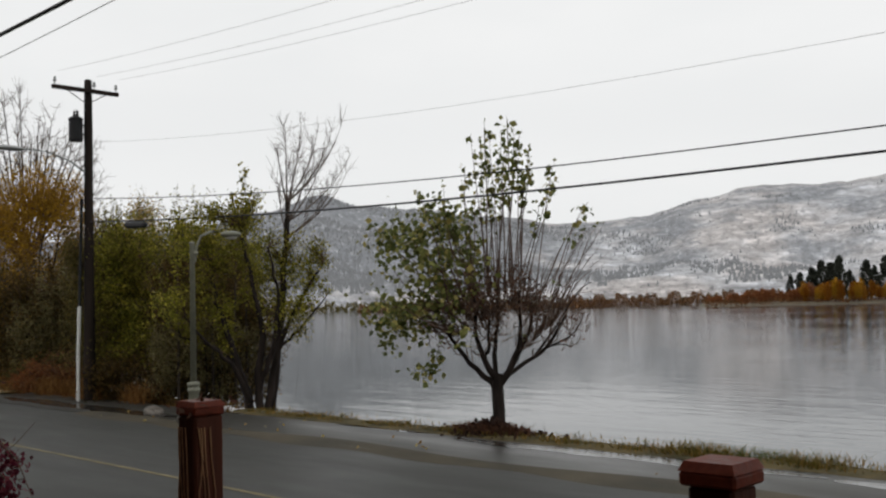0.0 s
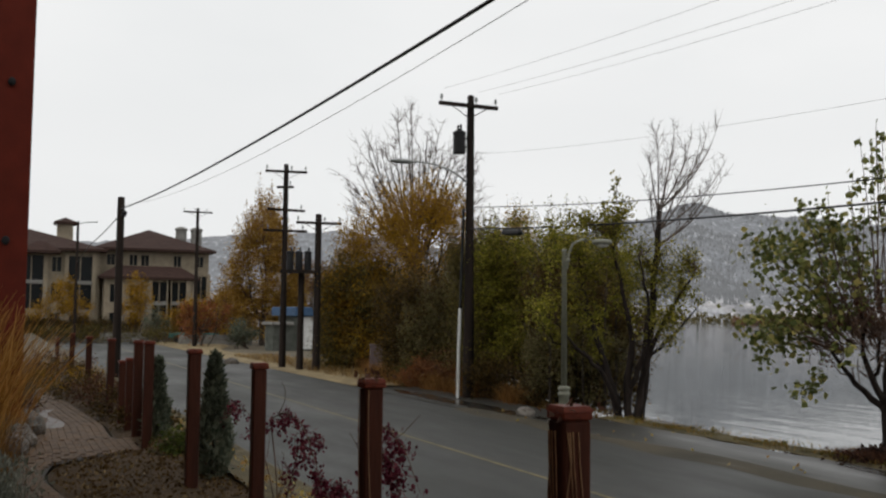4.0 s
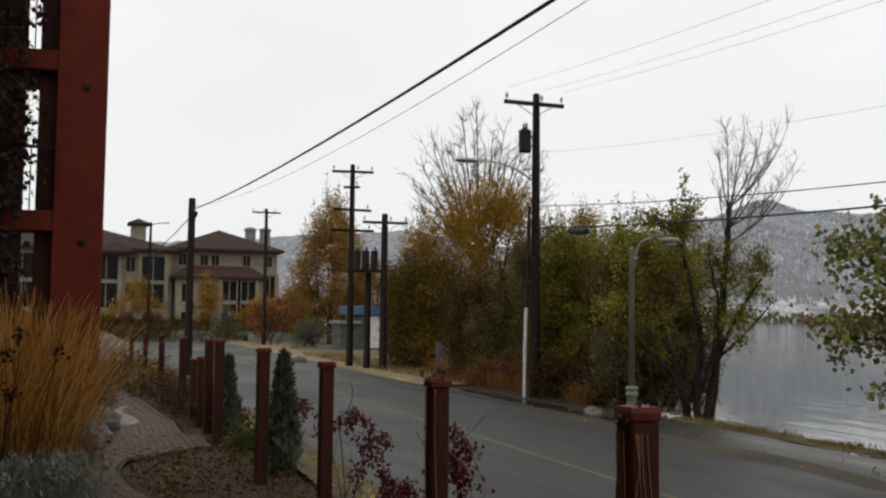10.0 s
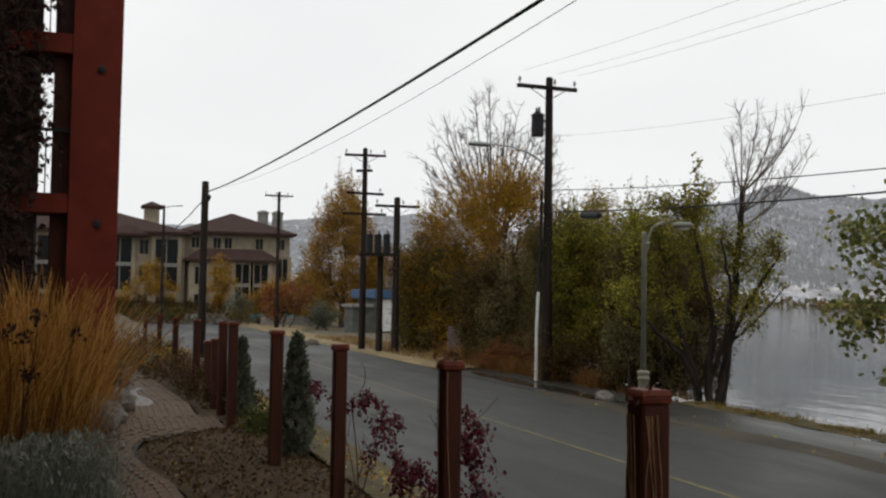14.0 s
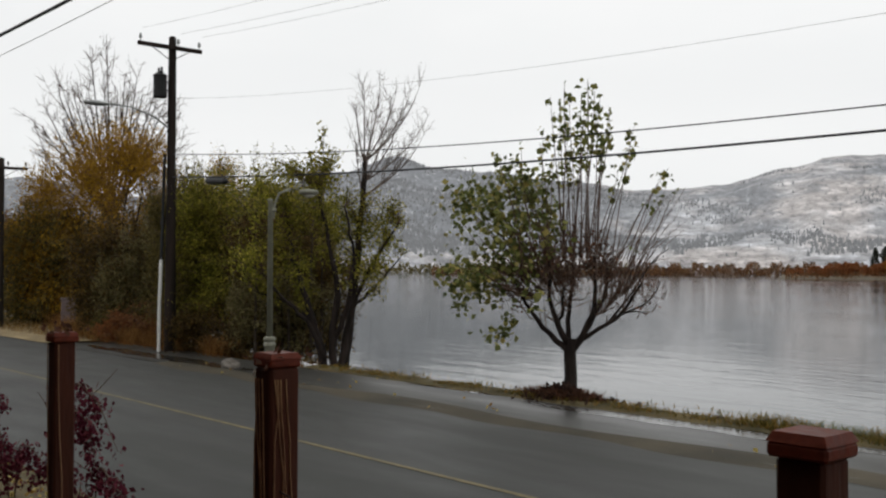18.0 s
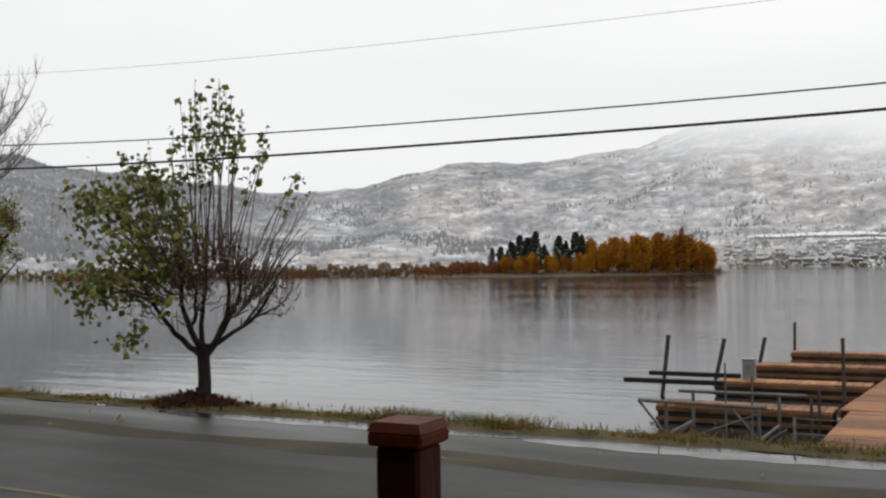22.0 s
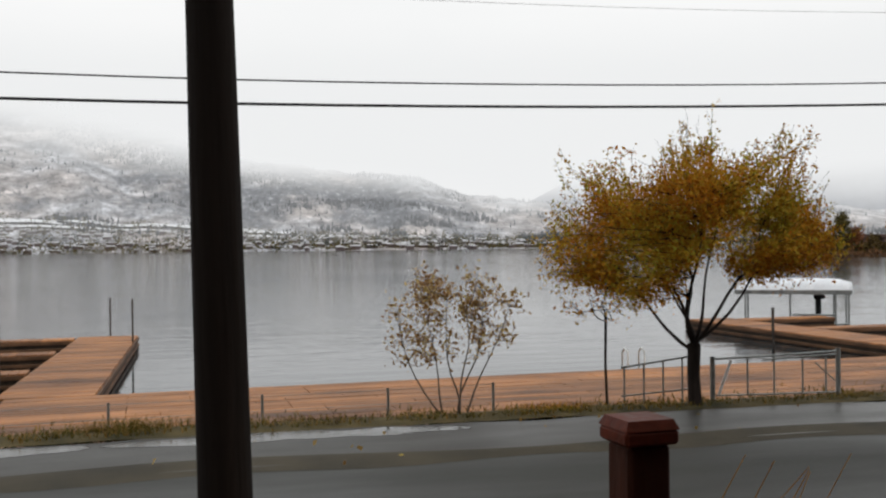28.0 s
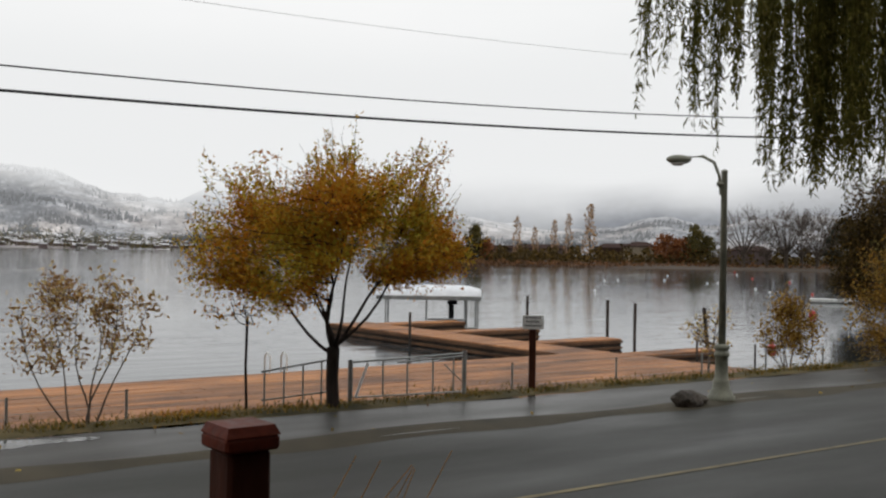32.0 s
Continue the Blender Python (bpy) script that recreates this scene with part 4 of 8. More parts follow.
rod([([(0.62, 0.4, -0.3), (0.62, 0.4, 1.4)], [0.022, 0.022])], M_LIFT, "guide_post", lift)

ped = base("power_pedestal", pose(-5.7, 26.75, DECK), "pale grey power pedestal on a finger dock", "power pedestal")
bm = bmesh.new()
box(bm, -0.16, 0.16, -0.1, 0.1, 0, 0.52, 0.02)
part("body", bm, M_GALV, ped)
bm = bmesh.new()
box(bm, -0.18, 0.18, -0.12, 0.12, 0.522, 0.56, 0.015)
part("lid", bm, M_GALV, ped)

# swim ladder rails on the boardwalk's lake side
lad = base("swim_ladder", pose(11.3, 21.8, DECK), "pale steel swim ladder rails at the deck edge", "ladder")
for x in (-0.22, 0.22):
    rod([([(x, -0.1, 0.0), (x, -0.1, 0.42), (x, 0.08, 0.5), (x, 0.2, 0.38), (x, 0.2, -0.7)], [0.022] * 5)], M_WHITE, "rail", lad)


# boat canopy with snow on it
def canopy():
    ob = base("boat_canopy", pose(26.8, 37.15, -1.24, 0, 0, -36), "snow-covered white boat canopy on steel posts", "boat canopy")
    L, Wd, n = 2.35, 1.3, 10
    bm = bmesh.new()
    rows = []
    for i in range(n + 1):
        x = -L + 2 * L * i / n
        row = []
        for j in range(9):
            t = j / 8 * math.pi
            endf = 1 - 0.35 * (abs(x) / L) ** 6
            row.append(bm.verts.new((x, -Wd * math.cos(t), 1.72 + 0.5 * math.sin(t) ** 0.6 * endf + 0.02 * noise.noise((x * 2, t * 2, 0)))))
        rows.append(row)
    for a, b in zip(rows, rows[1:]):
        for j in range(8):
            bm.faces.new((a[j], b[j], b[j + 1], a[j + 1]))
    for r in (rows[0], rows[-1]):
        bm.faces.new(r)
    part("snow_cover", bm, M_SNOW, ob, "white snow-laden canvas top", True)
    bm = bmesh.new()
    box(bm, -L + 0.02, L - 0.02, -Wd - 0.02, -Wd + 0.01, 1.58, 1.76, 0.01)
    part("valance", bm, M_GALV, ob, "grey canvas edge")
    for x in (-1.9, -0.1, 1.7, 2.2):
        for y in (-1.2, 1.2):
            rod([([(x, y, -0.8), (x, y, 1.7)], [0.04, 0.04])], M_GALV, "canopy_post", ob)
    rod([([(-2.3, -1.2, 1.62), (2.3, -1.2, 1.62)], [0.04, 0.04])], M_GALV, "frame_rail", ob)
    rod([([(-1.9, -1.2, 0.35), (2.2, -1.2, 0.35)], [0.045, 0.045])], M_GALV, "frame_rail", ob)
    rod([([(0.0, -1.2, 0.72), (1.7, -1.2, 0.72)], [0.05, 0.05])], M_GALV, "frame_rail", ob)
    bm = bmesh.new()
    box(bm, 0.92, 1.15, -0.4, 0.3, 0.35, 1.4, 0.04)
    box(bm, 0.85, 1.3, -0.5, 0.35, 1.35, 1.5, 0.03)
    part("console", bm, M_BLACK, ob, "dark boat console under the canopy")
    return ob


canopy()

# chain-link fence between path and boardwalk, with a steel gate
FZ = 0.05


def fence_run(us_, v, z_post, label):
    ob = base("wire_fence", pose(0, v, FZ), label, "fence", "fences")
    for u in us_:
        rod([([(u, 0, -0.9 + zr(u)), (u, 0, z_post(u))], [0.022, 0.022])], M_GALV, "post", ob)
    for h in (0.95, 0.55, 0.15):
        pts = [(u, 0, z_post(u) * h - 0.25 * (1 - h)) for u in np.linspace(us_[0], us_[-1], 30)]
        rod([(pts, [0.004] * 30)], M_GALV, "strand", ob, 4)
    return ob


fence_run((-2.6, -0.45, 1.7, 3.6, 5.3), 14.95, lambda u: 0.28 + 0.02 * u * 0.1, "low wire fence on grey steel posts by the deck")
fence_run((12.9, 15.8, 18.6, 21.0, 23.4), 14.95, lambda u: 0.3 - 0.012 * (u - 12), "low wire fence on grey steel posts by the deck")
panel = base("rail_fence", pose(0, 14.7, FZ), "grey tubular steel rail fence rising to the gate", "fence", "fences")
for k, u in enumerate((7.45, 7.8, 8.15, 8.5)):
    rod([([(u, 0, -0.5), (u, 0, 0.46 + 0.036 * k)], [0.015, 0.015])], M_GALV, "post", panel)
rod([([(7.4, 0, 0.46), (8.75, 0, 0.60)], [0.017, 0.017])], M_GALV, "top_rail", panel)
rod([([(7.4, 0, 0.0), (8.75, 0, 0.06)], [0.015, 0.015])], M_GALV, "low_rail", panel)

gate = base("steel_gate", pose(8.85, 14.35, 0.0, 0, 0, -4), "grey galvanised steel gate with upright bars", "gate")
for x, r in ((0.0, 0.042), (2.28, 0.042)):
    rod([([(x, 0, -0.4), (x, 0, 0.66 + 0.03 * x)], [r, r])], M_GALV, "gate_post", gate, 10)
rod([([(0.06, 0, 0.62), (2.24, 0, 0.68)], [0.019, 0.019])], M_GALV, "top_rail", gate)
rod([([(0.9, 0, 0.58), (2.24, 0, 0.63)], [0.018, 0.018])], M_GALV, "top_rail", gate)
rod([([(0.06, 0, 0.03), (2.24, 0, 0.0)], [0.015, 0.015])], M_GALV, "bottom_rail", gate)
for x in (0.62, 1.1, 1.62, 2.05):
    rod([([(x, 0, 0.02), (x, 0, 0.63)], [0.015, 0.015])], M_GALV, "upright", gate)
rod([([(0.08, -0.05, 0.05), (0.3, -0.05, 0.6)], [0.022, 0.022])], M_SNOW, "brace", gate, label="white diagonal brace")
rod([([(1.85, -0.02, 0.5), (2.2, -0.02, 0.2)], [0.012, 0.012])], M_GALV, "latch_bar", gate)


def path_lamp(u, v, z, turn, label):
    """Street lamp: flared base, banded shaft, bent arm and a flat oval head. turn: the way the arm points."""
    ob = base("street_lamp", pose(u, v, z, 0, 0, turn), label, "street lamp", "street lamps")
    bm = bmesh.new()
    lathe(bm, [(0.25, -0.1), (0.25, 0.07), (0.21, 0.1), (0.19, 0.17), (0.16, 0.2), (0.15, 0.3), (0.145, 0.32), (0.145, 0.36), (0.12, 0.38), (0.115, 0.78), (0.14, 0.8), (0.14, 0.86), (0.12, 0.88), (0.12, 0.92), (0.14, 0.94), (0.14, 0.99), (0.075, 1.02)], 16)
    part("lamp_base", bm, M_LAMP, ob, "banded pedestal base", True)
    bm = bmesh.new()
    lathe(bm, [(0.068, 1.0), (0.055, 4.15), (0.06, 4.16), (0.06, 4.2), (0.03, 4.22)], 12)
    part("pole", bm, M_LAMP, ob, smooth=True)
    rod([([(0.06, 0, 3.75), (0.1, 0, 4.1), (0.2, 0, 4.34), (0.42, 0, 4.45), (0.75, 0, 4.42)], [0.03] * 5)], M_LAMP, "arm", ob, 8)
    rod([([(0.0, 0, 3.95), (0.13, 0, 3.95)], [0.05, 0.05])], M_LAMP, "bracket", ob, 8)
    bm = bmesh.new()
    bmesh.ops.create_uvsphere(bm, u_segments=16, v_segments=10, radius=1.0)
    bm.transform(pose(0.88, 0, 4.38) @ Matrix.Diagonal((0.24, 0.15, 0.085, 1)))
    head = part("lamp_head", bm, M_LAMP, ob, "flat oval lamp head", True)
    bm = bmesh.new()
    lathe(bm, [(0.08, 4.27), (0.13, 4.30), (0.13, 4.315)], 14, 0.9, 0)
    lens = part("lens", bm, M_WHITE, ob, "pale lamp lens")
    return ob


path_lamp(15.2, 11.75, -0.14, 152, "grey-green street lamp with banded base beside the path")
path_lamp(-20.36, 12.13, -0.1, 62, "grey-green street lamp in front of willow trees")

# sign on a dark post by the deck
sg = base("sign", pose(12.75, 14.2, -0.14, 0, 0, -44), "small white notice board on a dark timber post", "sign")
bm = bmesh.new()
box(bm, -0.065, 0.065, -0.065, 0.065, -0.4, 1.22, 0.01)
part("post", bm, M_RED, sg)
bm = bmesh.new()
box(bm, -0.19, 0.21, -0.09, -0.07, 1.2, 1.46, 0.004)
panel_ = part("panel", bm, M_WHITE, sg, "white panel with dark lettering")
for k, (a, b) in enumerate(((-0.14, 0.16), (-0.12, 0.13), (-0.15, 0.17))):
    bm = bmesh.new()
    x = a
    while x < b:
        w_ = random.uniform(0.012, 0.024)
        box(bm, x, min(x + w_, b), -0.095, -0.0925, 1.40 - 0.075 * k, 1.435 - 0.075 * k)
        x += w_ + 0.012
    ob_ = part("lettering", bm, M_BLACK, panel_)


def rock(u, v, z, sx, sy, sz, seed, label, material=None):
    bm = bmesh.new()
    bmesh.ops.create_icosphere(bm, subdivisions=3, radius=1.0)
    for w in bm.verts:
        q = 1 + 0.28 * noise.noise(w.co * 1.5 + Vector((seed * 7.1, 0, 0))) + 0.12 * noise.noise(w.co * 4 + Vector((0, seed, 0)))
        w.co = Vector((w.co.x * sx, w.co.y * sy, w.co.z * sz)) * q
    me = bpy.data.meshes.new("rock")
    bm.to_mesh(me)
    bm.free()
    me.materials.append(material or M_ROCK)
    ob = new("rock", me)
    ob.location = (u, v, z)
    return tagged(ob, label, "rock")


rock(13.95, 11.5, -0.04, 0.30, 0.2, 0.19, 3, "dark wet boulder at the foot of the street lamp")
rock(-20.4, 11.9, 0.08, 0.2, 0.15, 0.13, 5, "small dark stone at the road edge")
for k, (u, v, a, b) in enumerate(((-21.6, 14.3, 0.5, 0.16), (-20.5, 14.05, 0.35, 0.12), (-22.6, 14.4, 0.4, 0.15), (-19.7, 14.2, 0.3, 0.1))):
    rock(u, v, -0.02, a, b, 0.07, 60 + k, "patch of old snow on the stony bank", M_SNOW)
rock(14.3, 11.6, -0.06, 0.26, 0.18, 0.12, 9, "small dark stone at the foot of the street lamp")


def buoy(u, v, r, material, label):
    bm = bmesh.new()
    bmesh.ops.create_uvsphere(bm, u_segments=12, v_segments=8, radius=r)
    lathe(bm, [(r * 0.25, r * 0.9), (r * 0.25, r * 1.25), (r * 0.1, r * 1.3)], 6)
    me = bpy.data.meshes.new("buoy")
    bm.to_mesh(me)
    bm.free()
    me.materials.append(material)
    ob = new("buoy", me)
    ob.location = (u, v, -0.9 + r * 0.4)
    return tagged(ob, label, "buoy", "buoys")


M_BUOYRED = grainy("faded_red_float", (0.45, 0.05, 0.04), (0.6, 0.09, 0.07), 5, 30, 0.5, bump=0.05)
buoy(31.5, 22.2, 0.16, M_BUOYRED, "round red float on the lake")
buoy(52.0, 34.0, 0.22, M_BUOYRED, "round red float on the lake")
rngb = np.random.default_rng(8)
for k in range(15):
    a, d = radians(rngb.uniform(-57, -44)), rngb.uniform(70, 220)
    buoy(-d * math.sin(a), d * math.cos(a), 0.07 + 0.0005 * d, M_WHITE if k % 4 else M_BUOYRED, "small white mooring float on the lake" if k % 4 else "small red mooring float on the lake")


# ---- trees and shrubs ----
def place(az_deg, dist, z=0.0):
    """A spot at a bearing (degrees left of straight across the road) and distance, turned so that +x runs to the right as seen from the path."""
    a = radians(az_deg)
    return pose(-dist * math.sin(a), dist * math.cos(a), z, 0, 0, az_deg)


def tree(m, label, category="tree", group="", name="tree"):
    return base(name, m, label, category, group)


def wood(ob, paths, trunk_mat, twig_mat, single=True):
    """Trunk and limbs as one part, fine twigs as another."""
    if paths[1] and single:
        child("trunk", tubes("trunk", paths[1], trunk_mat, 7), ob)
    elif paths[1]:
        for p in paths[1]:
            child("stem", tubes("stem", [p], trunk_mat, 6), ob)
    if paths[0]:
        tagged(child("twig_spray", tubes("twig_spray", paths[0], twig_mat, 4), ob), kind="stuff")


def crown(ob, pts, size, material, rng, name="crown", **kw):
    return child(name, leaf_mesh(name, pts, size, material, rng, **kw), ob)


def bend(rng, a, b, n=6, sag=0.0, wob=0.05):
    """A bent limb from a to b."""
    a, b = np.array(a, float), np.array(b, float)
    t = np.linspace(0, 1, n)[:, None]
    p = a + (b - a) * t
    p += wob * (1.6 * np.sin(np.pi * t) * rng.normal(0, 1, 3) + 0.8 * np.sin(2 * np.pi * t) * rng.normal(0, 1, 3) + 0.3 * np.sin(3 * np.pi * t) * rng.normal(0, 1, 3))
    p[:, 2] += sag * 4 * (t * (1 - t))[:, 0]
    return p


# the pollarded poplar by the water
def pollard():
    rng = np.random.default_rng(11)
    ob = tree(place(42.3, 19.7, -0.1), "pollarded poplar with upright shoots and sparse green leaves", name="poplar_tree")
    paths = [[], []]
    paths[1].append(([(0, 0, -0.3), (-0.01, 0, 0.0), (0.02, 0, 0.5), (0.0, 0, 1.0), (0.03, 0, 1.25)], [0.19, 0.15, 0.125, 0.12, 0.13]))
    knots = []
    forks = [[(-0.02, 0, 1.0), (-0.38, 0.05, 1.32), (-0.75, 0.12, 1.75), (-1.05, 0.2, 2.3)], [(0.0, 0, 1.05), (-0.2, -0.15, 1.5), (-0.42, -0.3, 2.05), (-0.4, -0.4, 2.75)],
             [(0.0, 0, 1.1), (-0.05, 0.15, 1.6), (0.05, 0.25, 2.2), (0.1, 0.3, 2.9)], [(0.05, 0, 1.05), (0.3, -0.05, 1.4), (0.48, -0.15, 1.9), (0.45, -0.2, 2.85)],
             [(0.3, 0, 1.4), (0.5, 0.15, 1.75), (0.75, 0.3, 2.2), (0.72, 0.3, 2.65)], [(0.15, 0, 1.2), (0.55, -0.1, 1.45), (1.0, -0.2, 1.75), (1.35, -0.3, 2.35)],
             [(-0.2, -0.1, 1.5), (-0.12, -0.25, 1.9), (-0.2, -0.3, 2.5)]]
    for k, f in enumerate(forks):
        f = np.array(f)
        t = np.linspace(0, len(f) - 1, 10)
        i = np.minimum(t.astype(int), len(f) - 2)
        p = f[i] + (f[i + 1] - f[i]) * (t - i)[:, None]
        p[1:-1] = 0.25 * p[:-2] + 0.5 * p[1:-1] + 0.25 * p[2:] + rng.normal(0, 0.015, (8, 3))
        r = (0.07, 0.075, 0.06, 0.085, 0.05, 0.05, 0.04)[k]
        paths[1].append((p, np.linspace(r, 0.024, 10)))
        knots.append(f[-1])
        for j in range(9):
            i = rng.integers(4, 10)
            q = p[i] + rng.normal(0, 0.22, 3) + np.array([f[-1][0] * 0.25, 0, 0.35])
            paths[0].append((bend(rng, p[i], q, 4, 0, 0.05), np.linspace(0.016, 0.005, 4)))
    dead = []
    for j in range(520):
        k = knots[(1, 2, 3, 4, 6, 1, 2, 3, 4, 6, 0, 5)[rng.integers(0, 12)]]
        a = k + rng.normal(0, 0.17, 3) * np.array((1, 1, 1.2)) - np.array((0, 0, 0.15))
        b = a + rng.normal(0, 0.16, 3) + np.array([0, 0, 0.2])
        dead.append(b)
        paths[0].append((bend(rng, a, b, 4, 0, 0.03), np.linspace(0.011, 0.004, 4)))
    leaves = []
    tops = [(-0.45, 5.04), (-0.59, 5.53), (-0.05, 6.41), (0.11, 6.13), (0.27, 5.8), (0.43, 6.3), (0.59, 6.13), (0.54, 6.41), (0.7, 5.47), (0.32, 5.37), (-0.97, 5.15), (-1.03, 4.82), (-0.11, 5.69), (1.08, 5.64), (0.99, 5.04), (1.67, 4.65), (1.89, 4.71), (-1.4, 5.04), (-0.32, 6.02), (0.16, 5.53), (0.81, 5.8), (-1.51, 4.27), (0.0, 5.15), (-0.81, 4.6)]
    for x, z in tops:
        for j in range(2):
            y = rng.normal(0, 0.4)
            a = np.array([x * 0.6 + rng.normal(0, 0.12), y * 0.6, rng.uniform(2.5, 3.0)])
            b = np.array([x + rng.normal(0, 0.1), y, z - 0.14 - rng.uniform(0, 0.5) * (j > 0)])
            p = bend(rng, a, b, 8, 0, 0.02)
            paths[0].append((p, np.linspace(0.013, 0.004, 8)))
            full = 0.31 if x < 1.2 else 0.12
            for t in rng.uniform(1 - full, 1.0, 14 if x < 1.2 else 6):
                i = min(int(t * 7), 6)
                leaves.append(p[i] + (p[i + 1] - p[i]) * (t * 7 - i) + rng.normal(0, 0.065, 3))
    # drooping leafy side on the left, bare twigs on the right
    for j in range(58):
        x, z = rng.uniform(-2.2, -0.35), rng.uniform(1.85, 4.3)
        if z < 1.9 + 0.2 * (x + 1.9):
            continue
        c = np.array([x, rng.normal(0, 0.5), z])
        paths[0].append((bend(rng, (x * 0.4, c[1] * 0.4, 1.9 + 0.25 * (z - 1.7)), c, 6, 0.1, 0.06), np.linspace(0.016, 0.004, 6)))
        leaves.extend(c + rng.normal(0, 0.2, (30, 3)))
    for j in range(6):
        c = np.array([rng.uniform(-1.55, -0.9), rng.normal(0, 0.3), rng.uniform(1.2, 1.75)])
        leaves.extend(c + rng.normal(0, 0.11, (12, 3)))
    for j in range(48):
        x = rng.uniform(0.5, 2.2)
        c = np.array([x, rng.normal(0, 0.4), 1.45 + x * 0.75 + rng.uniform(-0.2, 1.3)])
        s = np.array([0.35 + x * 0.35, c[1] * 0.4, 1.55 + x * 0.3])
        paths[0].append((bend(rng, s, c, 6, 0.05, 0.05), np.linspace(0.009, 0.003, 6)))
        if rng.random() < 0.12:
            leaves.extend(c + rng.normal(0, 0.08, (4, 3)))
    for x, z in ((1.5, 1.75), (1.9, 3.0), (1.75, 2.4)):
        paths[1].append((bend(rng, (0.75, -0.1, 1.6), (x, 0.1, z), 7, 0.02, 0.04), np.linspace(0.026, 0.008, 7)))
    wood(ob, paths, M_BARKDARK, M_TWIG)
    crown(ob, leaves, 0.132, M_LEAF_POP, rng, droop=0.8, aspect=1.15)
    crown(ob, np.array(dead)[rng.integers(0, len(dead), 700)], 0.07, M_LEAF_DEAD, rng, name="withered_leaves", spread=0.08)
    return ob


pollard()


def leafy_tree(m, label, seed, limbs, lumps, leaf, size, n, bark, twig, trunk=(0.12, 0.9), name="tree", scatter=0.5, group="", kids=(4, 3), droop=0.3, top_twigs=0):
    """A spreading tree: limbs end at the given lumps (x, y, z, rx, rz, share); leaves fill the lumps loosely."""
    rng = np.random.default_rng(seed)
    ob = tree(m, label, group=group, name=name)
    paths, leaves = [[], []], []
    r, h = trunk
    if r:
        paths[1].append(([(0, 0, -0.3), (0.01, 0, 0.02), (-0.02, 0.01, h * 0.5), (0, 0, h)], [r * 1.4, r * 1.05, r * 0.95, r]))
    tot = sum(l[5] for l in lumps)
    for x, y, z, rx, rz, share in lumps:
        c = np.array((x, y, z))
        if limbs:
            s = np.array((0, 0, h * 0.95)) if r else np.array((x * 0.35, y * 0.35, 0.0))
            p = bend(rng, s, c, 7, 0.08 * rx, 0.05)
            paths[1].append((p, np.linspace(max(r, 0.02) * 0.5, 0.007, 7)))
            for k in range(kids[0] * 3):
                i = rng.integers(2, 7)
                e = c + rng.normal(0, 0.5, 3) * np.array((rx, rx, rz))
                q = bend(rng, p[i], e, 5, 0, 0.05)
                paths[0].append((q, np.linspace(0.016, 0.005, 5)))
                for w in range(kids[1]):
                    e2 = q[rng.integers(2, 5)] + rng.normal(0, 0.28, 3) * np.array((rx, rx, rz))
                    paths[0].append((bend(rng, q[2], e2, 4, 0, 0.03), np.linspace(0.008, 0.003, 4)))
        k = int(n * share / tot)
        d = rng.normal(0, 1, (k, 3))
        d /= np.linalg.norm(d, axis=1)[:, None]
        rad = rng.uniform(0, 1, (k, 1)) ** 0.42
        leaves.append(c + d * rad * np.array((rx, rx, rz)) * 1.05 + rng.normal(0, 0.06 * rx * scatter * 2, (k, 3)))
        for w in range(top_twigs):
            e = c + np.array((rng.uniform(-rx, rx) * 0.9, rng.uniform(-rx, rx) * 0.6, rz * rng.uniform(1.0, 1.5)))
            q = bend(rng, c, e, 6, 0, 0.04)
            paths[0].append((q, np.linspace(0.01, 0.003, 6)))
            leaves.append(q[rng.integers(3, 6, 10)] + rng.normal(0, 0.06, (10, 3)))
    wood(ob, paths, bark, twig)
    crown(ob, np.concatenate(leaves), size, leaf, rng, droop=droop)
    return ob


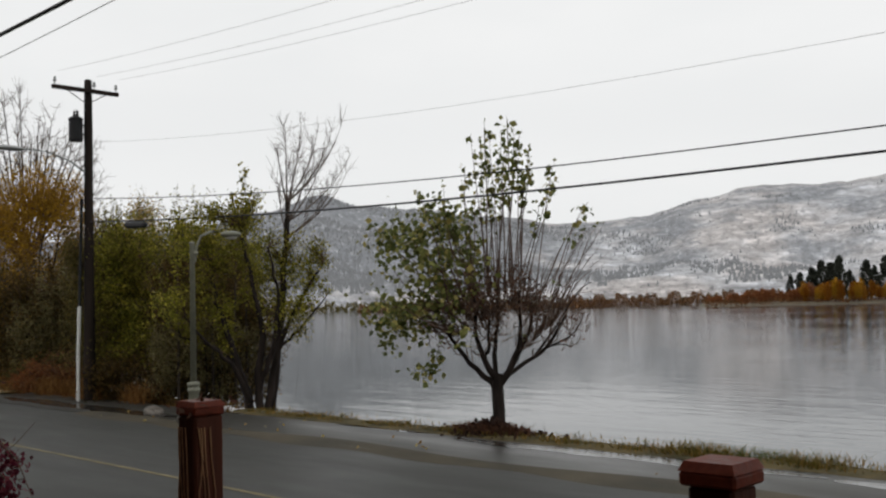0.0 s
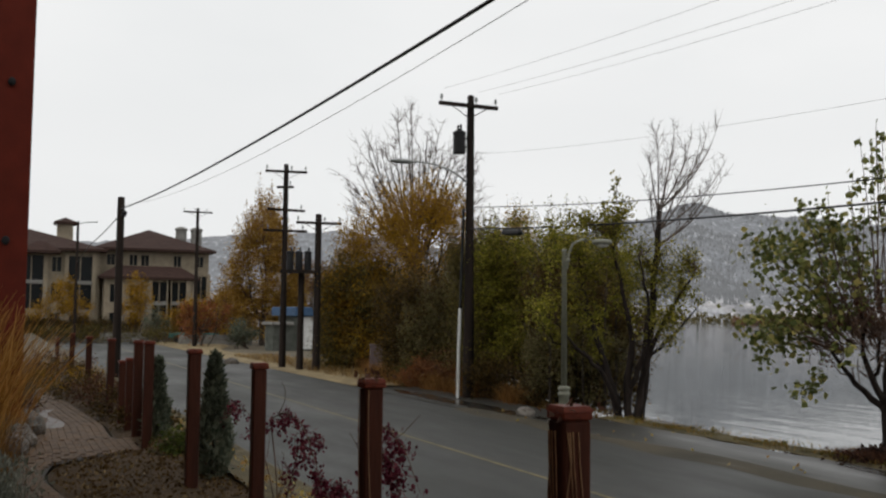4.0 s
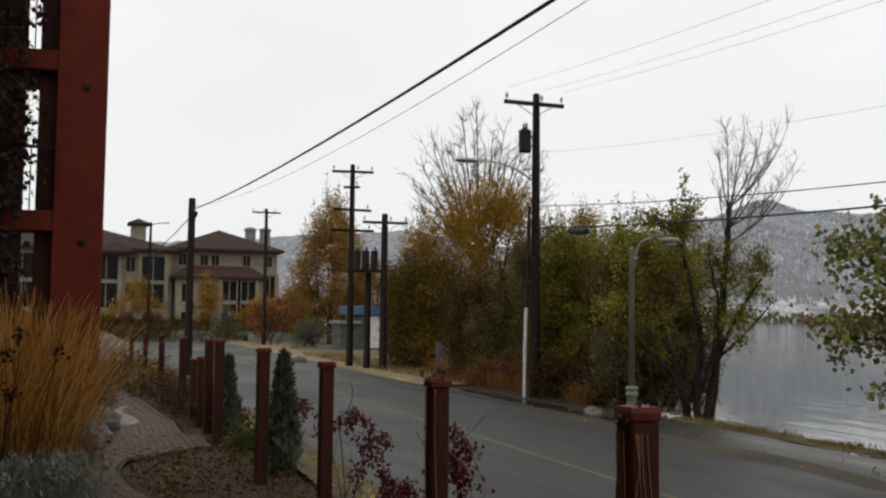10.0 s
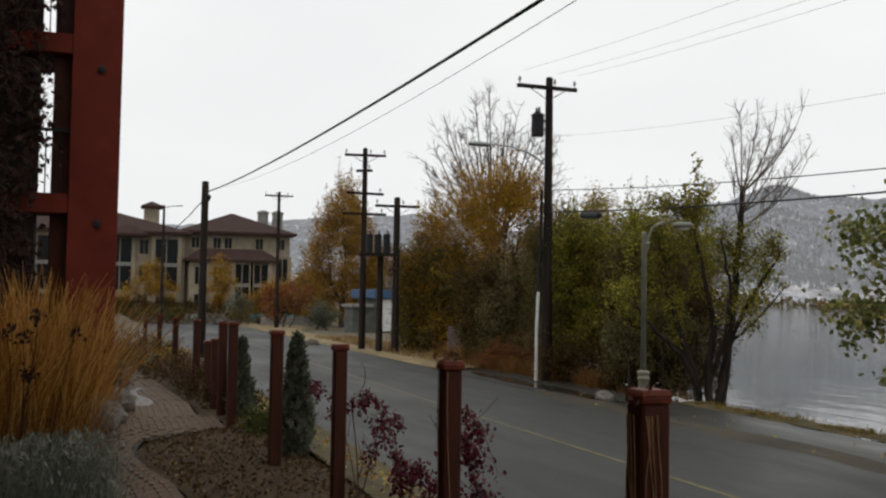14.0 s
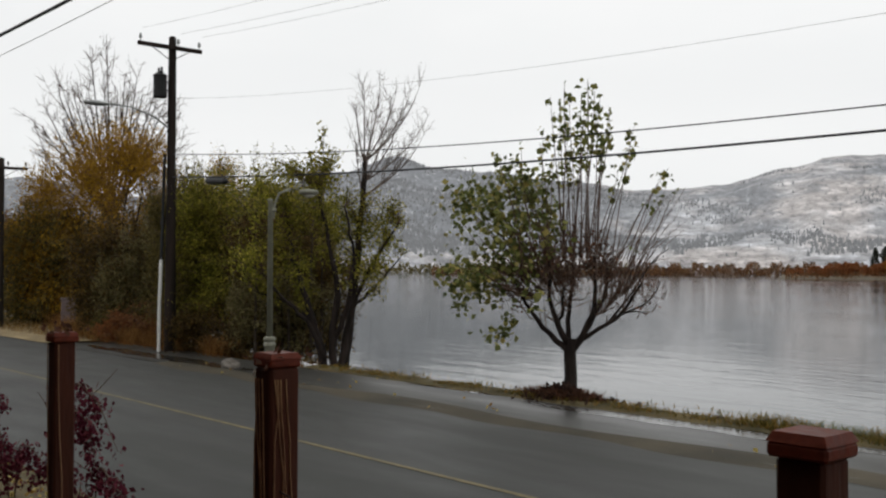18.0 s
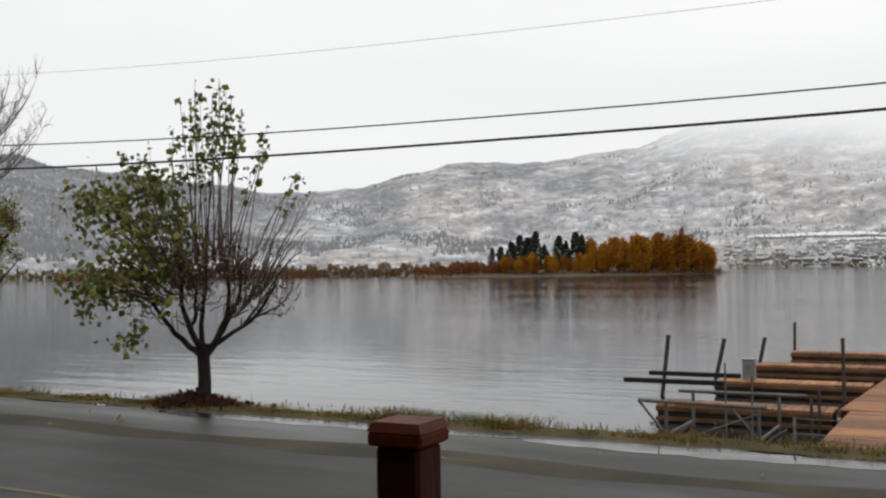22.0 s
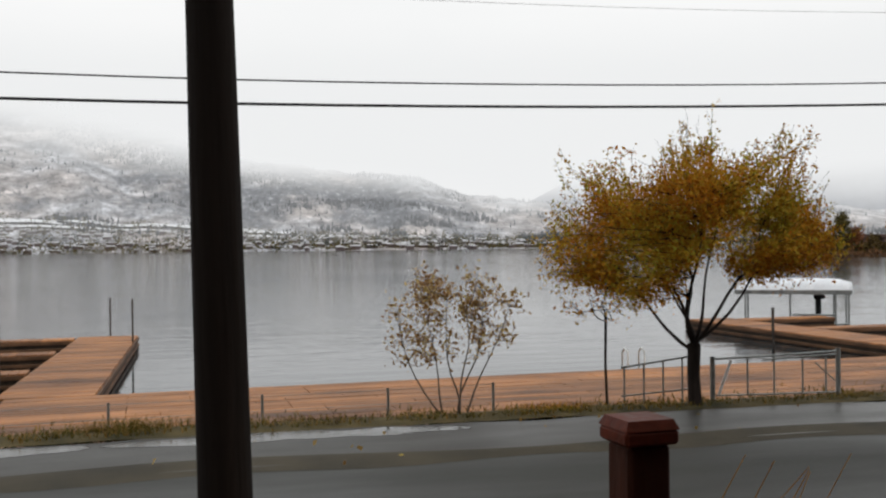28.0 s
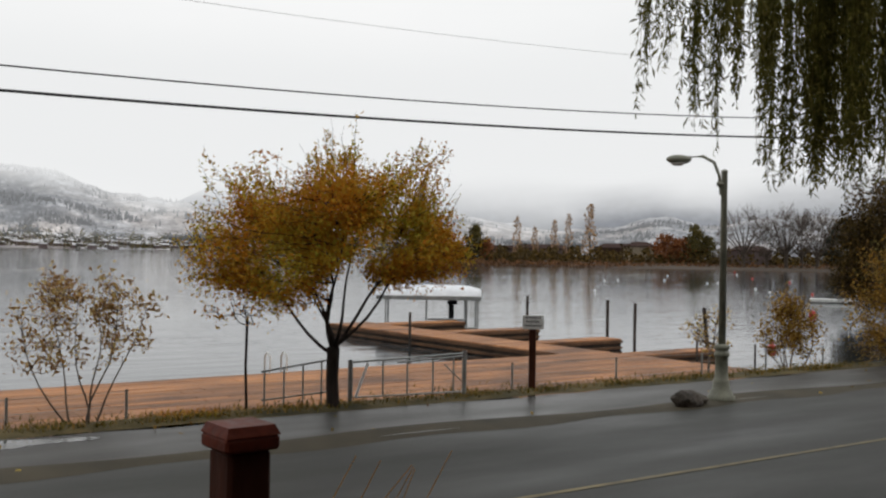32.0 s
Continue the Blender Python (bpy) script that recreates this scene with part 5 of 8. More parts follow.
def spread_tree(m, label, seed, top, low, depth, stems, n_twigs, per, leaf, size, bark, twig, name="tree", category="tree", trunk=None, clump=0.15, limb_r=0.05, fine=0, droop=0.3, aspect=1.7, twig_r=0.011, lift=0.0, reach=0.62, root=0.4, spikes=0, spike_len=0.6, spike_leaves=18, limb_x=0.85):
    """A tree or shrub grown into an outline: top and low give z at each x. Limbs rise from the trunk or the ground, twigs reach out from them and carry clumps of leaves."""
    rng = np.random.default_rng(seed)
    ob = tree(m, label, category, name=name)
    tx, tz, lx, lz = [p[0] for p in top], [p[1] for p in top], [p[0] for p in low], [p[1] for p in low]
    xc, hw = (tx[0] + tx[-1]) / 2, (tx[-1] - tx[0]) / 2

    def pick(q=None):
        while True:
            x = rng.uniform(tx[0], tx[-1])
            z1, z0 = np.interp(x, tx, tz), np.interp(x, lx, lz)
            if z1 - z0 > 0.02 and rng.random() < 0.25 + 0.75 * (z1 - z0) / (max(tz) - min(lz)):
                break
        y = rng.normal(0, 0.5) * depth * math.sqrt(max(0.12, 1 - ((x - xc) / (hw * 1.05)) ** 2))
        t = rng.random() ** 0.85 if q is None else q
        return np.array((x, y, z0 + (z1 - z0) * t))

    paths, leaves, nodes = [[], []], [], []
    if trunk:
        r, h = trunk
        paths[1].append(([(0, 0, -0.3), (0.01, 0, 0.03), (-0.015, 0.01, h * 0.5), (0, 0, h)], [r * 1.45, r * 1.05, r * 0.95, r]))
    for k in range(stems):
        x = tx[0] + (k + 0.5 + rng.uniform(-0.3, 0.3)) * (tx[-1] - tx[0]) / stems
        z1, z0 = np.interp(x, tx, tz), np.interp(x, lx, lz)
        e = np.array((xc + (x - xc) * limb_x, rng.normal(0, 0.3) * depth, z0 + (z1 - z0) * rng.uniform(reach - 0.15, reach + 0.15)))
        st = (0, 0, trunk[1] * rng.uniform(0.85, 1.0)) if trunk else ((x - xc) * root + xc * min(1, root * 2), e[1] * root, -0.2)
        p = bend(rng, st, e, 9, 0, 0.09 if trunk else 0.05)
        p[:, 2] += lift * np.sin(np.linspace(0, np.pi, 9)) * abs(e[0] - st[0])
        paths[1].append((p, np.linspace(limb_r, limb_r * 0.25, 9)))
        nodes.extend(p[3:])
    nodes = np.array(nodes)
    for k in range(n_twigs):
        e = pick()
        c = np.linalg.norm(nodes - e, axis=1) + 0.8 * np.maximum(0, nodes[:, 2] - e[2] + 0.1)
        n_ = nodes[np.argmin(c)]
        p = bend(rng, n_, e, 6, 0.04, 0.04)
        paths[0].append((p, np.linspace(twig_r, twig_r * 0.3, 6)))
        for j in range(fine):
            q = p[rng.integers(2, 6)]
            g = e - n_
            g = g * min(1.0, 0.9 / (np.linalg.norm(g) + 1e-6))
            v = g * rng.uniform(0.25, 0.6) + rng.normal(0, 0.13, 3) + np.array((0, 0, 0.10))
            paths[0].append((bend(rng, q, q + v, 4, 0, 0.02), np.linspace(twig_r * 0.45, twig_r * 0.2, 4)))
        if per:
            t = rng.uniform(0.3, 1.0, per) * 5
            i_ = np.minimum(t.astype(int), 4)
            leaves.append(p[i_] + (p[i_ + 1] - p[i_]) * (t - i_)[:, None] + np.clip(rng.normal(0, 1, (per, 3)), -1.7, 1.7) * clump * rng.uniform(0.5, 1.3))
    mid = np.array((xc, 0.0, min(lz)))
    for k in range(spikes):
        e = pick(rng.uniform(0.7, 1.0))
        way = (e - mid) / (np.linalg.norm(e - mid) + 1e-6) + np.array((0, 0, 0.7)) + rng.normal(0, 0.2, 3)
        p = bend(rng, e, e + way * spike_len * rng.uniform(0.3, 0.8), 6, 0, 0.02)
        paths[0].append((p, np.linspace(twig_r * 0.5, twig_r * 0.25, 6)))
        if per:
            t = rng.uniform(0.0, 1.0, spike_leaves) * 5
            i_ = np.minimum(t.astype(int), 4)
            leaves.append(p[i_] + (p[i_ + 1] - p[i_]) * (t - i_)[:, None] + rng.normal(0, size * 0.55, (spike_leaves, 3)))
    wood(ob, paths, bark, twig, bool(trunk))
    if per:
        crown(ob, np.concatenate(leaves), size, leaf, rng, droop=droop, aspect=aspect)
    return ob


# the rust-coloured tree by the gate
spread_tree(place(-30.7, 16.35, -0.08), "small spreading tree with rusty orange and olive leaves", 21,
            [(-2.3, 2.35), (-2.05, 2.75), (-1.85, 3.1), (-1.72, 3.75), (-1.3, 3.7), (-0.9, 3.5), (-0.45, 3.75), (-0.2, 4.05), (0.2, 4.3), (0.4, 3.8), (0.8, 3.65), (1.2, 4.05), (1.5, 3.8), (1.75, 3.2), (2.0, 2.7), (2.15, 2.35)],
            [(-2.3, 2.1), (-1.9, 1.75), (-1.5, 1.55), (-1.0, 1.7), (-0.5, 2.0), (0, 2.2), (0.7, 2.1), (1.4, 2.05), (2.15, 2.25)], 2.3, 8, 410, 118, M_LEAF_ORANGE, 0.066, M_BARKDARK, M_BARKDARK, trunk=(0.105, 1.0), clump=0.115, limb_r=0.032, twig_r=0.008, fine=1, reach=0.5, spikes=130, spike_len=0.45, spike_leaves=22, limb_x=0.72, droop=0.9, aspect=2.0)

# the sapling clump and the staked whip
spread_tree(place(-17.4, 15.3, -0.18), "multi-stemmed sapling with sparse pale yellow leaves", 22,
            [(-1.12, 1.35), (-0.8, 2.0), (-0.55, 2.4), (-0.2, 2.15), (0.0, 2.0), (0.4, 2.35), (0.65, 2.1), (0.85, 1.9), (1.15, 1.85)],
            [(-1.12, 1.15), (-0.7, 0.9), (0, 0.9), (0.6, 1.1), (1.15, 1.75)], 1.1, 6, 100, 20, M_LEAF_SAPLING, 0.085, M_GREYTWIG, M_GREYTWIG, name="sapling", aspect=2.3, droop=-0.6, clump=0.10, limb_r=0.02, twig_r=0.006, reach=0.7, root=0.05)
spread_tree(place(-25.9, 15.9, -0.1), "thin young tree with a few olive leaves", 23, [(-0.75, 1.7), (-0.4, 1.95), (0.0, 2.2), (0.3, 1.9), (0.5, 1.6)], [(-0.75, 1.4), (-0.3, 1.35), (0.1, 1.3), (0.5, 1.25)], 0.5, 4, 30, 8, M_LEAF_ORANGE, 0.065, M_BARKDARK, M_BARKDARK, name="sapling", trunk=(0.022, 1.5), clump=0.09, limb_r=0.01, twig_r=0.004)
leafy_tree(place(-51.6, 25.5, -0.6), "small pale-leaved sapling behind the lamp", 24, True,
           [(-0.3, 0, 1.3, 0.4, 0.35, 1), (0.2, 0.1, 1.6, 0.4, 0.35, 1), (0.1, 0, 0.95, 0.4, 0.3, 1)], M_LEAF_PALE, 0.08, 420, M_PALETWIG, M_PALETWIG, (0.03, 0.7), name="sapling", kids=(2, 1))
spread_tree(place(-55.7, 27.5, -0.4), "amber-leaved shrub on the shore", 25, [(-0.7, 1.1), (-0.35, 1.9), (0.05, 2.3), (0.4, 1.9), (0.7, 1.3)], [(-0.7, 0.4), (0.7, 0.4)], 0.9, 7, 130, 24, M_LEAF_RUSTOR, 0.085, M_TWIG, M_TWIG, name="shrub", category="shrub", clump=0.14, limb_r=0.02, twig_r=0.007, root=0.2)
spread_tree(place(-62.4, 29.5, -0.3), "rust and olive thicket on the shore", 26, [(-1.9, 1.4), (-1.2, 2.8), (-0.4, 3.4), (0.5, 3.9), (2.0, 4.4), (3.5, 4.6)], [(-1.9, 0.2), (3.5, 0.2)], 2.0, 10, 345, 70, M_LEAF_RUSTOR, 0.080, M_BARKDARK, M_TWIG, name="shrub", category="shrub", clump=0.2, limb_r=0.035, twig_r=0.009, fine=1, spikes=120, spike_len=0.8)
spread_tree(place(-60.2, 62, -0.3), "dark olive trees on the shore", 27, [(-2.6, 4.2), (-1.2, 6.0), (0.5, 7.4), (3.0, 8.0), (6.0, 8.2)], [(-2.6, 0.4), (6.0, 0.4)], 3.2, 12, 480, 90, M_LEAF_UNDER, 0.19, M_BARKDARK, M_TWIG, name="tree", clump=0.4, limb_r=0.1, twig_r=0.02, fine=1, spikes=120, spike_len=1.6)


def bush(m, label, seed, blobs, n, leaf, size, stems=12, name="shrub", bark=None, twig=None, aspect=1.9, droop=0.3):
    """A dense shrub: stems from the ground and a lumpy crown; blobs are (centre, radii)."""
    rng = np.random.default_rng(seed)
    ob = tree(m, label, category="shrub" if name == "shrub" else "tree", name=name)
    paths, pts = [[], []], []
    vol = [r[0] * r[1] * r[2] for c, r in blobs]
    for (c, r), w in zip(blobs, vol):
        pts.append(blob_points(rng, max(60, int(n * w / sum(vol))), c, r, 14))
        for k in range(max(2, stems // len(blobs))):
            s = (c[0] * 0.5 + rng.normal(0, 0.3 * r[0]), c[1] * 0.5 + rng.normal(0, 0.2), -0.2)
            e = np.array(c) + rng.normal(0, 0.5, 3) * np.array(r)
            p = bend(rng, s, e, 6, 0, 0.1)
            paths[1].append((p, np.linspace(0.05, 0.012, 6)))
            for j in range(6):
                paths[0].append((bend(rng, p[rng.integers(2, 6)], np.array(c) + rng.normal(0, 0.75, 3) * np.array(r), 5, 0, 0.08), np.linspace(0.015, 0.004, 5)))
    pts = np.concatenate(pts)
    pts = pts[pts[:, 2] > 0.05]
    wood(ob, paths, bark or M_BARK, twig or M_TWIG)
    crown(ob, pts, size, leaf, rng, droop=droop, aspect=aspect)
    return ob


# the leaning willow by the water: dark trunks from one stool, leafy boughs, one bare crown above
def leaning_willow():
    rng = np.random.default_rng(31)
    ob = tree(place(55.75, 25.9, -0.12), "leaning multi-stemmed willow with olive-green leaves and one bare crown", name="willow_tree")
    paths, leaves, nodes = [[], []], [], []

    def limb(pts, r0, r1, bare=False):
        p = np.array(pts, float)
        t = np.linspace(0, len(p) - 1, 4 * len(p))
        i = np.minimum(t.astype(int), len(p) - 2)
        q = p[i] + (p[i + 1] - p[i]) * (t - i)[:, None]
        q[1:-1] = 0.25 * q[:-2] + 0.5 * q[1:-1] + 0.25 * q[2:]
        q[1:-1] += rng.normal(0, 0.018, (len(q) - 2, 3))
        paths[1].append((q, np.linspace(r0, r1, len(q))))
        if not bare:
            nodes.extend(q[len(q) // 2:])
        return q

    limb([(-0.1, 0, -0.3), (-0.35, 0.1, 0.9), (-0.6, 0.1, 1.7), (-1.0, 0.2, 2.9), (-1.2, 0.3, 4.2)], 0.13, 0.03)
    limb([(-0.15, 0, 0.3), (-0.55, -0.2, 1.2), (-1.25, -0.3, 1.9), (-1.75, -0.3, 2.5)], 0.075, 0.02)
    limb([(-0.5, 0.1, 1.3), (-1.1, 0.3, 1.75), (-1.9, 0.4, 2.0), (-2.3, 0.4, 2.6)], 0.05, 0.015)
    limb([(0.05, 0, -0.3), (0.0, -0.1, 0.9), (0.15, -0.2, 2.0), (-0.1, -0.3, 3.4), (-0.35, -0.3, 4.7)], 0.12, 0.03)
    limb([(0.05, 0, 0.7), (0.45, -0.3, 1.8), (0.55, -0.4, 3.0), (0.3, -0.4, 4.2)], 0.08, 0.02)
    limb([(0.2, 0.1, -0.3), (0.35, 0.1, 0.8), (0.55, 0.1, 1.8), (1.1, -0.1, 2.9), (1.7, -0.2, 3.8)], 0.11, 0.025)
    limb([(0.5, 0.1, 1.6), (1.1, 0.3, 2.1), (1.75, 0.3, 2.9)], 0.05, 0.015)
    tall = limb([(0.25, 0.2, -0.3), (0.5, 0.3, 1.4), (0.65, 0.3, 3.0), (0.8, 0.3, 4.6), (0.82, 0.3, 5.4)], 0.12, 0.06, True)
    nodes.extend(tall[8:13])
    # the bare crown: boughs that sweep outwards and up, each with fine upright twigs
    fork = tall[-1]
    for k, (x, z, st) in enumerate([(0.6, 6.8, 0), (0.8, 7.2, 0), (1.0, 6.6, 1), (1.2, 7.4, 0), (1.5, 6.9, 1), (1.7, 7.5, 0), (2.0, 7.2, 0), (2.25, 7.4, 0), (2.5, 6.7, 1), (2.1, 6.0, 2), (0.6, 5.9, 2), (1.7, 6.5, 1), (2.4, 6.2, 2)]):
        a = fork if st == 0 else tall[-2 - st * 2]
        e = np.array((x, 0.3 + rng.normal(0, 0.35), z))
        w = (e - a)
        c = a + np.array((w[0] * 0.75, w[1] * 0.6, w[2] * 0.42))
        t = np.linspace(0, 1, 9)[:, None]
        p = a * (1 - t) ** 2 + 2 * c * t * (1 - t) + e * t * t
        paths[0].append((p, np.linspace(0.026, 0.004, 9)))
        for j in range(10):
            i = rng.integers(2, 9)
            g = np.array((rng.normal(0, 0.15) + 0.12 * w[0], rng.normal(0, 0.18), rng.uniform(0.3, 0.75)))
            q = bend(rng, p[i], p[i] + g * (1.1 - 0.06 * i), 5, 0, 0.02)
            paths[0].append((q, np.linspace(0.007, 0.002, 5)))
            for v in range(4):
                m_ = q[rng.integers(1, 4)]
                paths[0].append((bend(rng, m_, m_ + g * 0.4 + rng.normal(0, 0.11, 3), 4, 0, 0.01), np.linspace(0.005, 0.002, 4)))
    twigs = len(paths[0])
    # leafy sprays in clumps round the boughs, with gaps between
    nodes = np.array(nodes)
    lumps = [(-2.1, 2.9, 0.45), (-1.7, 3.6, 0.55), (-1.6, 2.2, 0.45), (-1.1, 4.4, 0.55), (-0.9, 2.9, 0.5), (-0.45, 3.7, 0.55), (-0.35, 4.9, 0.5), (-0.8, 2.0, 0.35), (0.2, 4.3, 0.5), (0.3, 3.0, 0.45),
             (0.85, 3.7, 0.45), (1.25, 4.4, 0.4), (1.25, 3.1, 0.4), (1.5, 3.7, 0.35), (1.0, 2.4, 0.35), (-1.4, 5.1, 0.35), (-0.05, 5.4, 0.25), (-1.9, 4.4, 0.35)]
    for x, z, r in lumps:
        c = np.array((x, rng.normal(0, 0.45), z))
        for k in range(int(52 * r)):
            e = c + rng.normal(0, 0.75, 3) * r
            n_ = nodes[np.argmin(np.linalg.norm(nodes - e, axis=1) + 0.6 * np.maximum(0, nodes[:, 2] - e[2]))]
            p = bend(rng, n_, e, 6, 0.05, 0.04)
            paths[0].append((p, np.linspace(0.011, 0.003, 6)))
            t = rng.uniform(0.35, 1.0, 40) * 5
            i_ = np.minimum(t.astype(int), 4)
            leaves.append(p[i_] + (p[i_ + 1] - p[i_]) * (t - i_)[:, None] + rng.normal(0, 0.09, (40, 3)))
    child("trunk", tubes("trunk", paths[1], M_BARKDARK, 7), ob)
    child("bare_crown", tubes("bare_crown", paths[0][:twigs], M_GREYTWIG, 4), ob, "pale bare twigs")
    tagged(child("twig_spray", tubes("twig_spray", paths[0][twigs:], M_TWIG, 4), ob), kind="stuff")
    crown(ob, np.concatenate(leaves), 0.082, M_LEAF_GREEN, rng, droop=0.7, aspect=2.0)
    return ob


leaning_willow()

# backing scrub: the thicket's inner shade put into dark leaves behind the willows
spread_tree(place(58.3, 29.6, -0.15), "dense dark olive willow scrub by the water", 48, [(-1.6, 3.8), (-0.6, 4.4), (0.5, 4.0), (1.4, 3.2), (1.9, 2.2)], [(-1.6, 0.1), (1.9, 0.1)], 1.8, 9, 345, 102, M_LEAF_UNDER, 0.080, M_BARKDARK, M_TWIG, name="willow_scrub", category="shrub", clump=0.22, limb_r=0.04, fine=1, spikes=120, spike_len=0.8)
spread_tree(place(65.3, 38.5, -0.15), "dense brown willow scrub behind the pole", 49, [(-3.0, 3.4), (-1.0, 4.6), (1.0, 4.4), (3.0, 4.6), (5.0, 4.2)], [(-3.0, 0.1), (5.0, 0.1)], 2.2, 11, 379, 102, M_LEAF_UNDER, 0.112, M_BARKDARK, M_TWIG, name="willow_scrub", category="shrub", clump=0.3, limb_r=0.05, fine=1, spikes=132, spike_len=0.8)
# thicket along the far roadside, near to far
spread_tree(place(61.2, 32.6, -0.1), "tall olive-green willow scrub behind the lamp", 41, [(-1.9, 5.3), (-0.9, 5.6), (-0.17, 5.4), (0.5, 5.35), (1.27, 5.6), (2.4, 5.2), (3.4, 4.4)], [(-1.9, 1.1), (0.2, 0.7), (1.5, 1.2), (3.4, 0.8)], 2.6, 10, 598, 110, M_LEAF_GREEN, 0.084, M_BARKDARK, M_TWIG, name="willow_scrub", category="shrub", clump=0.22, limb_r=0.05, fine=1, spikes=208, spike_len=0.8)
spread_tree(place(63.7, 33.6, -0.1), "olive-brown scrub willow on the shore", 42, [(-1.2, 5.0), (-0.26, 5.4), (1.1, 5.3)], [(-1.2, 0.9), (1.1, 1.1)], 1.8, 6, 264, 102, M_LEAF_OLIVE, 0.084, M_BARKDARK, M_TWIG, name="willow_scrub", category="shrub", clump=0.22, limb_r=0.05, fine=1, spikes=92, spike_len=0.8)
spread_tree(place(66.9, 38.0, -0.05), "silvery olive bush by the utility pole", 43, [(-1.15, 2.16), (-0.3, 3.54), (0.51, 4.18), (1.38, 4.81)], [(-1.15, 0.2), (1.38, 0)], 1.6, 6, 172, 83, M_LEAF_SILVER, 0.080, M_BARK, M_TWIG, name="olive_bush", category="shrub", clump=0.2, limb_r=0.035, fine=1, spikes=60, spike_len=0.8)
spread_tree(place(67.0, 37.0, 0.0), "low brown shrub beside the road", 44, [(-1.11, 0.55), (-0.46, 1.36), (0.34, 1.54), (1.11, 0.76)], [(-1.11, 0), (1.11, 0)], 1.0, 6, 70, 40, M_LEAF_OLIVE, 0.09, M_TWIG, M_TWIG, name="shrub", category="shrub", clump=0.13, limb_r=0.012, twig_r=0.006)
spread_tree(place(68.3, 47.5, -0.1), "large ochre willow with yellow-brown foliage", 45, [(-3.76, 4.47), (-2.95, 6.55), (-1.87, 7.85), (-0.53, 8.89), (0.81, 9.28), (2.15, 8.76), (3.08, 7.33), (3.77, 5.25)], [(-3.76, 0.95), (-0.65, 0.43), (1.3, 1.21), (3.77, 0.82)], 3.4, 12, 620, 90, M_LEAF_OCHRE, 0.125, M_BARKDARK, M_TWIG, name="willow_tree", clump=0.4, limb_r=0.085, fine=2, droop=0.8, aspect=2.4, spikes=184, spike_len=0.8)
spread_tree(place(70.4, 48.0, -0.1), "dark olive-brown willow scrub", 46, [(-2.44, 3.92), (-2.04, 4.69), (-1.22, 5.46), (0.14, 5.2), (2.3, 4.43)], [(-2.44, 0.21), (2.3, 0.59)], 2.6, 9, 470, 94, M_LEAF_OLIVE, 0.130, M_BARKDARK, M_TWIG, name="willow_scrub", category="shrub", clump=0.28, limb_r=0.05, fine=1, droop=0.8, aspect=2.4, spikes=104, spike_len=0.8)
spread_tree(place(64.0, 35.0, 0.0), "low straw-brown scrub at the roadside", 47, [(-2.2, 0.9), (-1.0, 1.5), (0.4, 1.3), (1.6, 1.6), (3.2, 1.2)], [(-2.2, 0.05), (3.2, 0.05)], 1.0, 9, 120, 44, M_LEAF_REED, 0.09, M_TWIG, M_TWIG, name="shrub", category="shrub", clump=0.16, limb_r=0.012, twig_r=0.006)
spread_tree(place(66.1, 35.5, 0.0), "rust-brown dead shrub at the foot of the pole", 64, [(-1.65, 0.52), (-0.77, 1.02), (0.22, 0.74), (1.1, 1.07), (1.65, 0.41)], [(-1.65, 0), (1.65, 0)], 0.9, 9, 130, 46, M_LEAF_RUST, 0.07, M_TWIG, M_TWIG, name="shrub", category="shrub", clump=0.13, limb_r=0.01, twig_r=0.005)
spread_tree(place(58.0, 28.6, -0.15), "grey-olive willow sprays low over the water", 65, [(-1.8, 2.3), (-0.8, 2.9), (0.3, 2.5), (1.3, 2.0)], [(-1.8, 0.5), (0.2, 0.3), (1.3, 0.9)], 1.0, 7, 170, 56, M_LEAF_SILVER, 0.07, M_BARKDARK, M_TWIG, name="willow_scrub", category="shrub", clump=0.16, limb_r=0.025, twig_r=0.007, fine=1)

spread_tree(place(60.2, 31.0, -0.1), "low dark brown undergrowth below the willows", 61, [(-2.6, 1.0), (-1.4, 1.5), (-0.2, 1.1), (1.2, 1.4), (2.4, 0.8)], [(-2.6, 0.0), (2.4, 0.0)], 1.2, 9, 150, 60, M_LEAF_UNDER, 0.085, M_TWIG, M_TWIG, name="shrub", category="shrub", clump=0.18, limb_r=0.012, twig_r=0.006)
spread_tree(place(58.8, 29.5, -0.2), "low dark brown undergrowth below the willows", 62, [(-1.6, 0.9), (-0.6, 1.2), (0.4, 0.8), (1.3, 0.4)], [(-1.6, 0.0), (1.3, 0.0)], 1.0, 7, 90, 50, M_LEAF_UNDER, 0.08, M_TWIG, M_TWIG, name="shrub", category="shrub", clump=0.16, limb_r=0.012, twig_r=0.006)
spread_tree(place(66.4, 40.0, -0.1), "low dark brown undergrowth below the willows", 63, [(-2.35, 1.1), (-0.71, 1.8), (0.94, 1.45), (2.35, 0.98)], [(-2.35, 0), (2.35, 0)], 1.2, 8, 130, 60, M_LEAF_UNDER, 0.09, M_TWIG, M_TWIG, name="shrub", category="shrub", clump=0.2, limb_r=0.012, twig_r=0.006)

# added to darken the hollow, whose shade is in the leaf colour
spread_tree(place(71.6, 51.0, -0.1), "dense dark thicket added behind the cabinet", 67, [(-0.9, 2.2), (0.2, 3.6), (1.4, 4.4), (2.8, 4.0), (4.8, 3.4)], [(-0.9, 0.0), (4.8, 0.0)], 2.4, 12, 520, 90, M_LEAF_UNDER, 0.14, M_BARKDARK, M_TWIG, name="willow_scrub", category="shrub", clump=0.4, limb_r=0.04, fine=1)


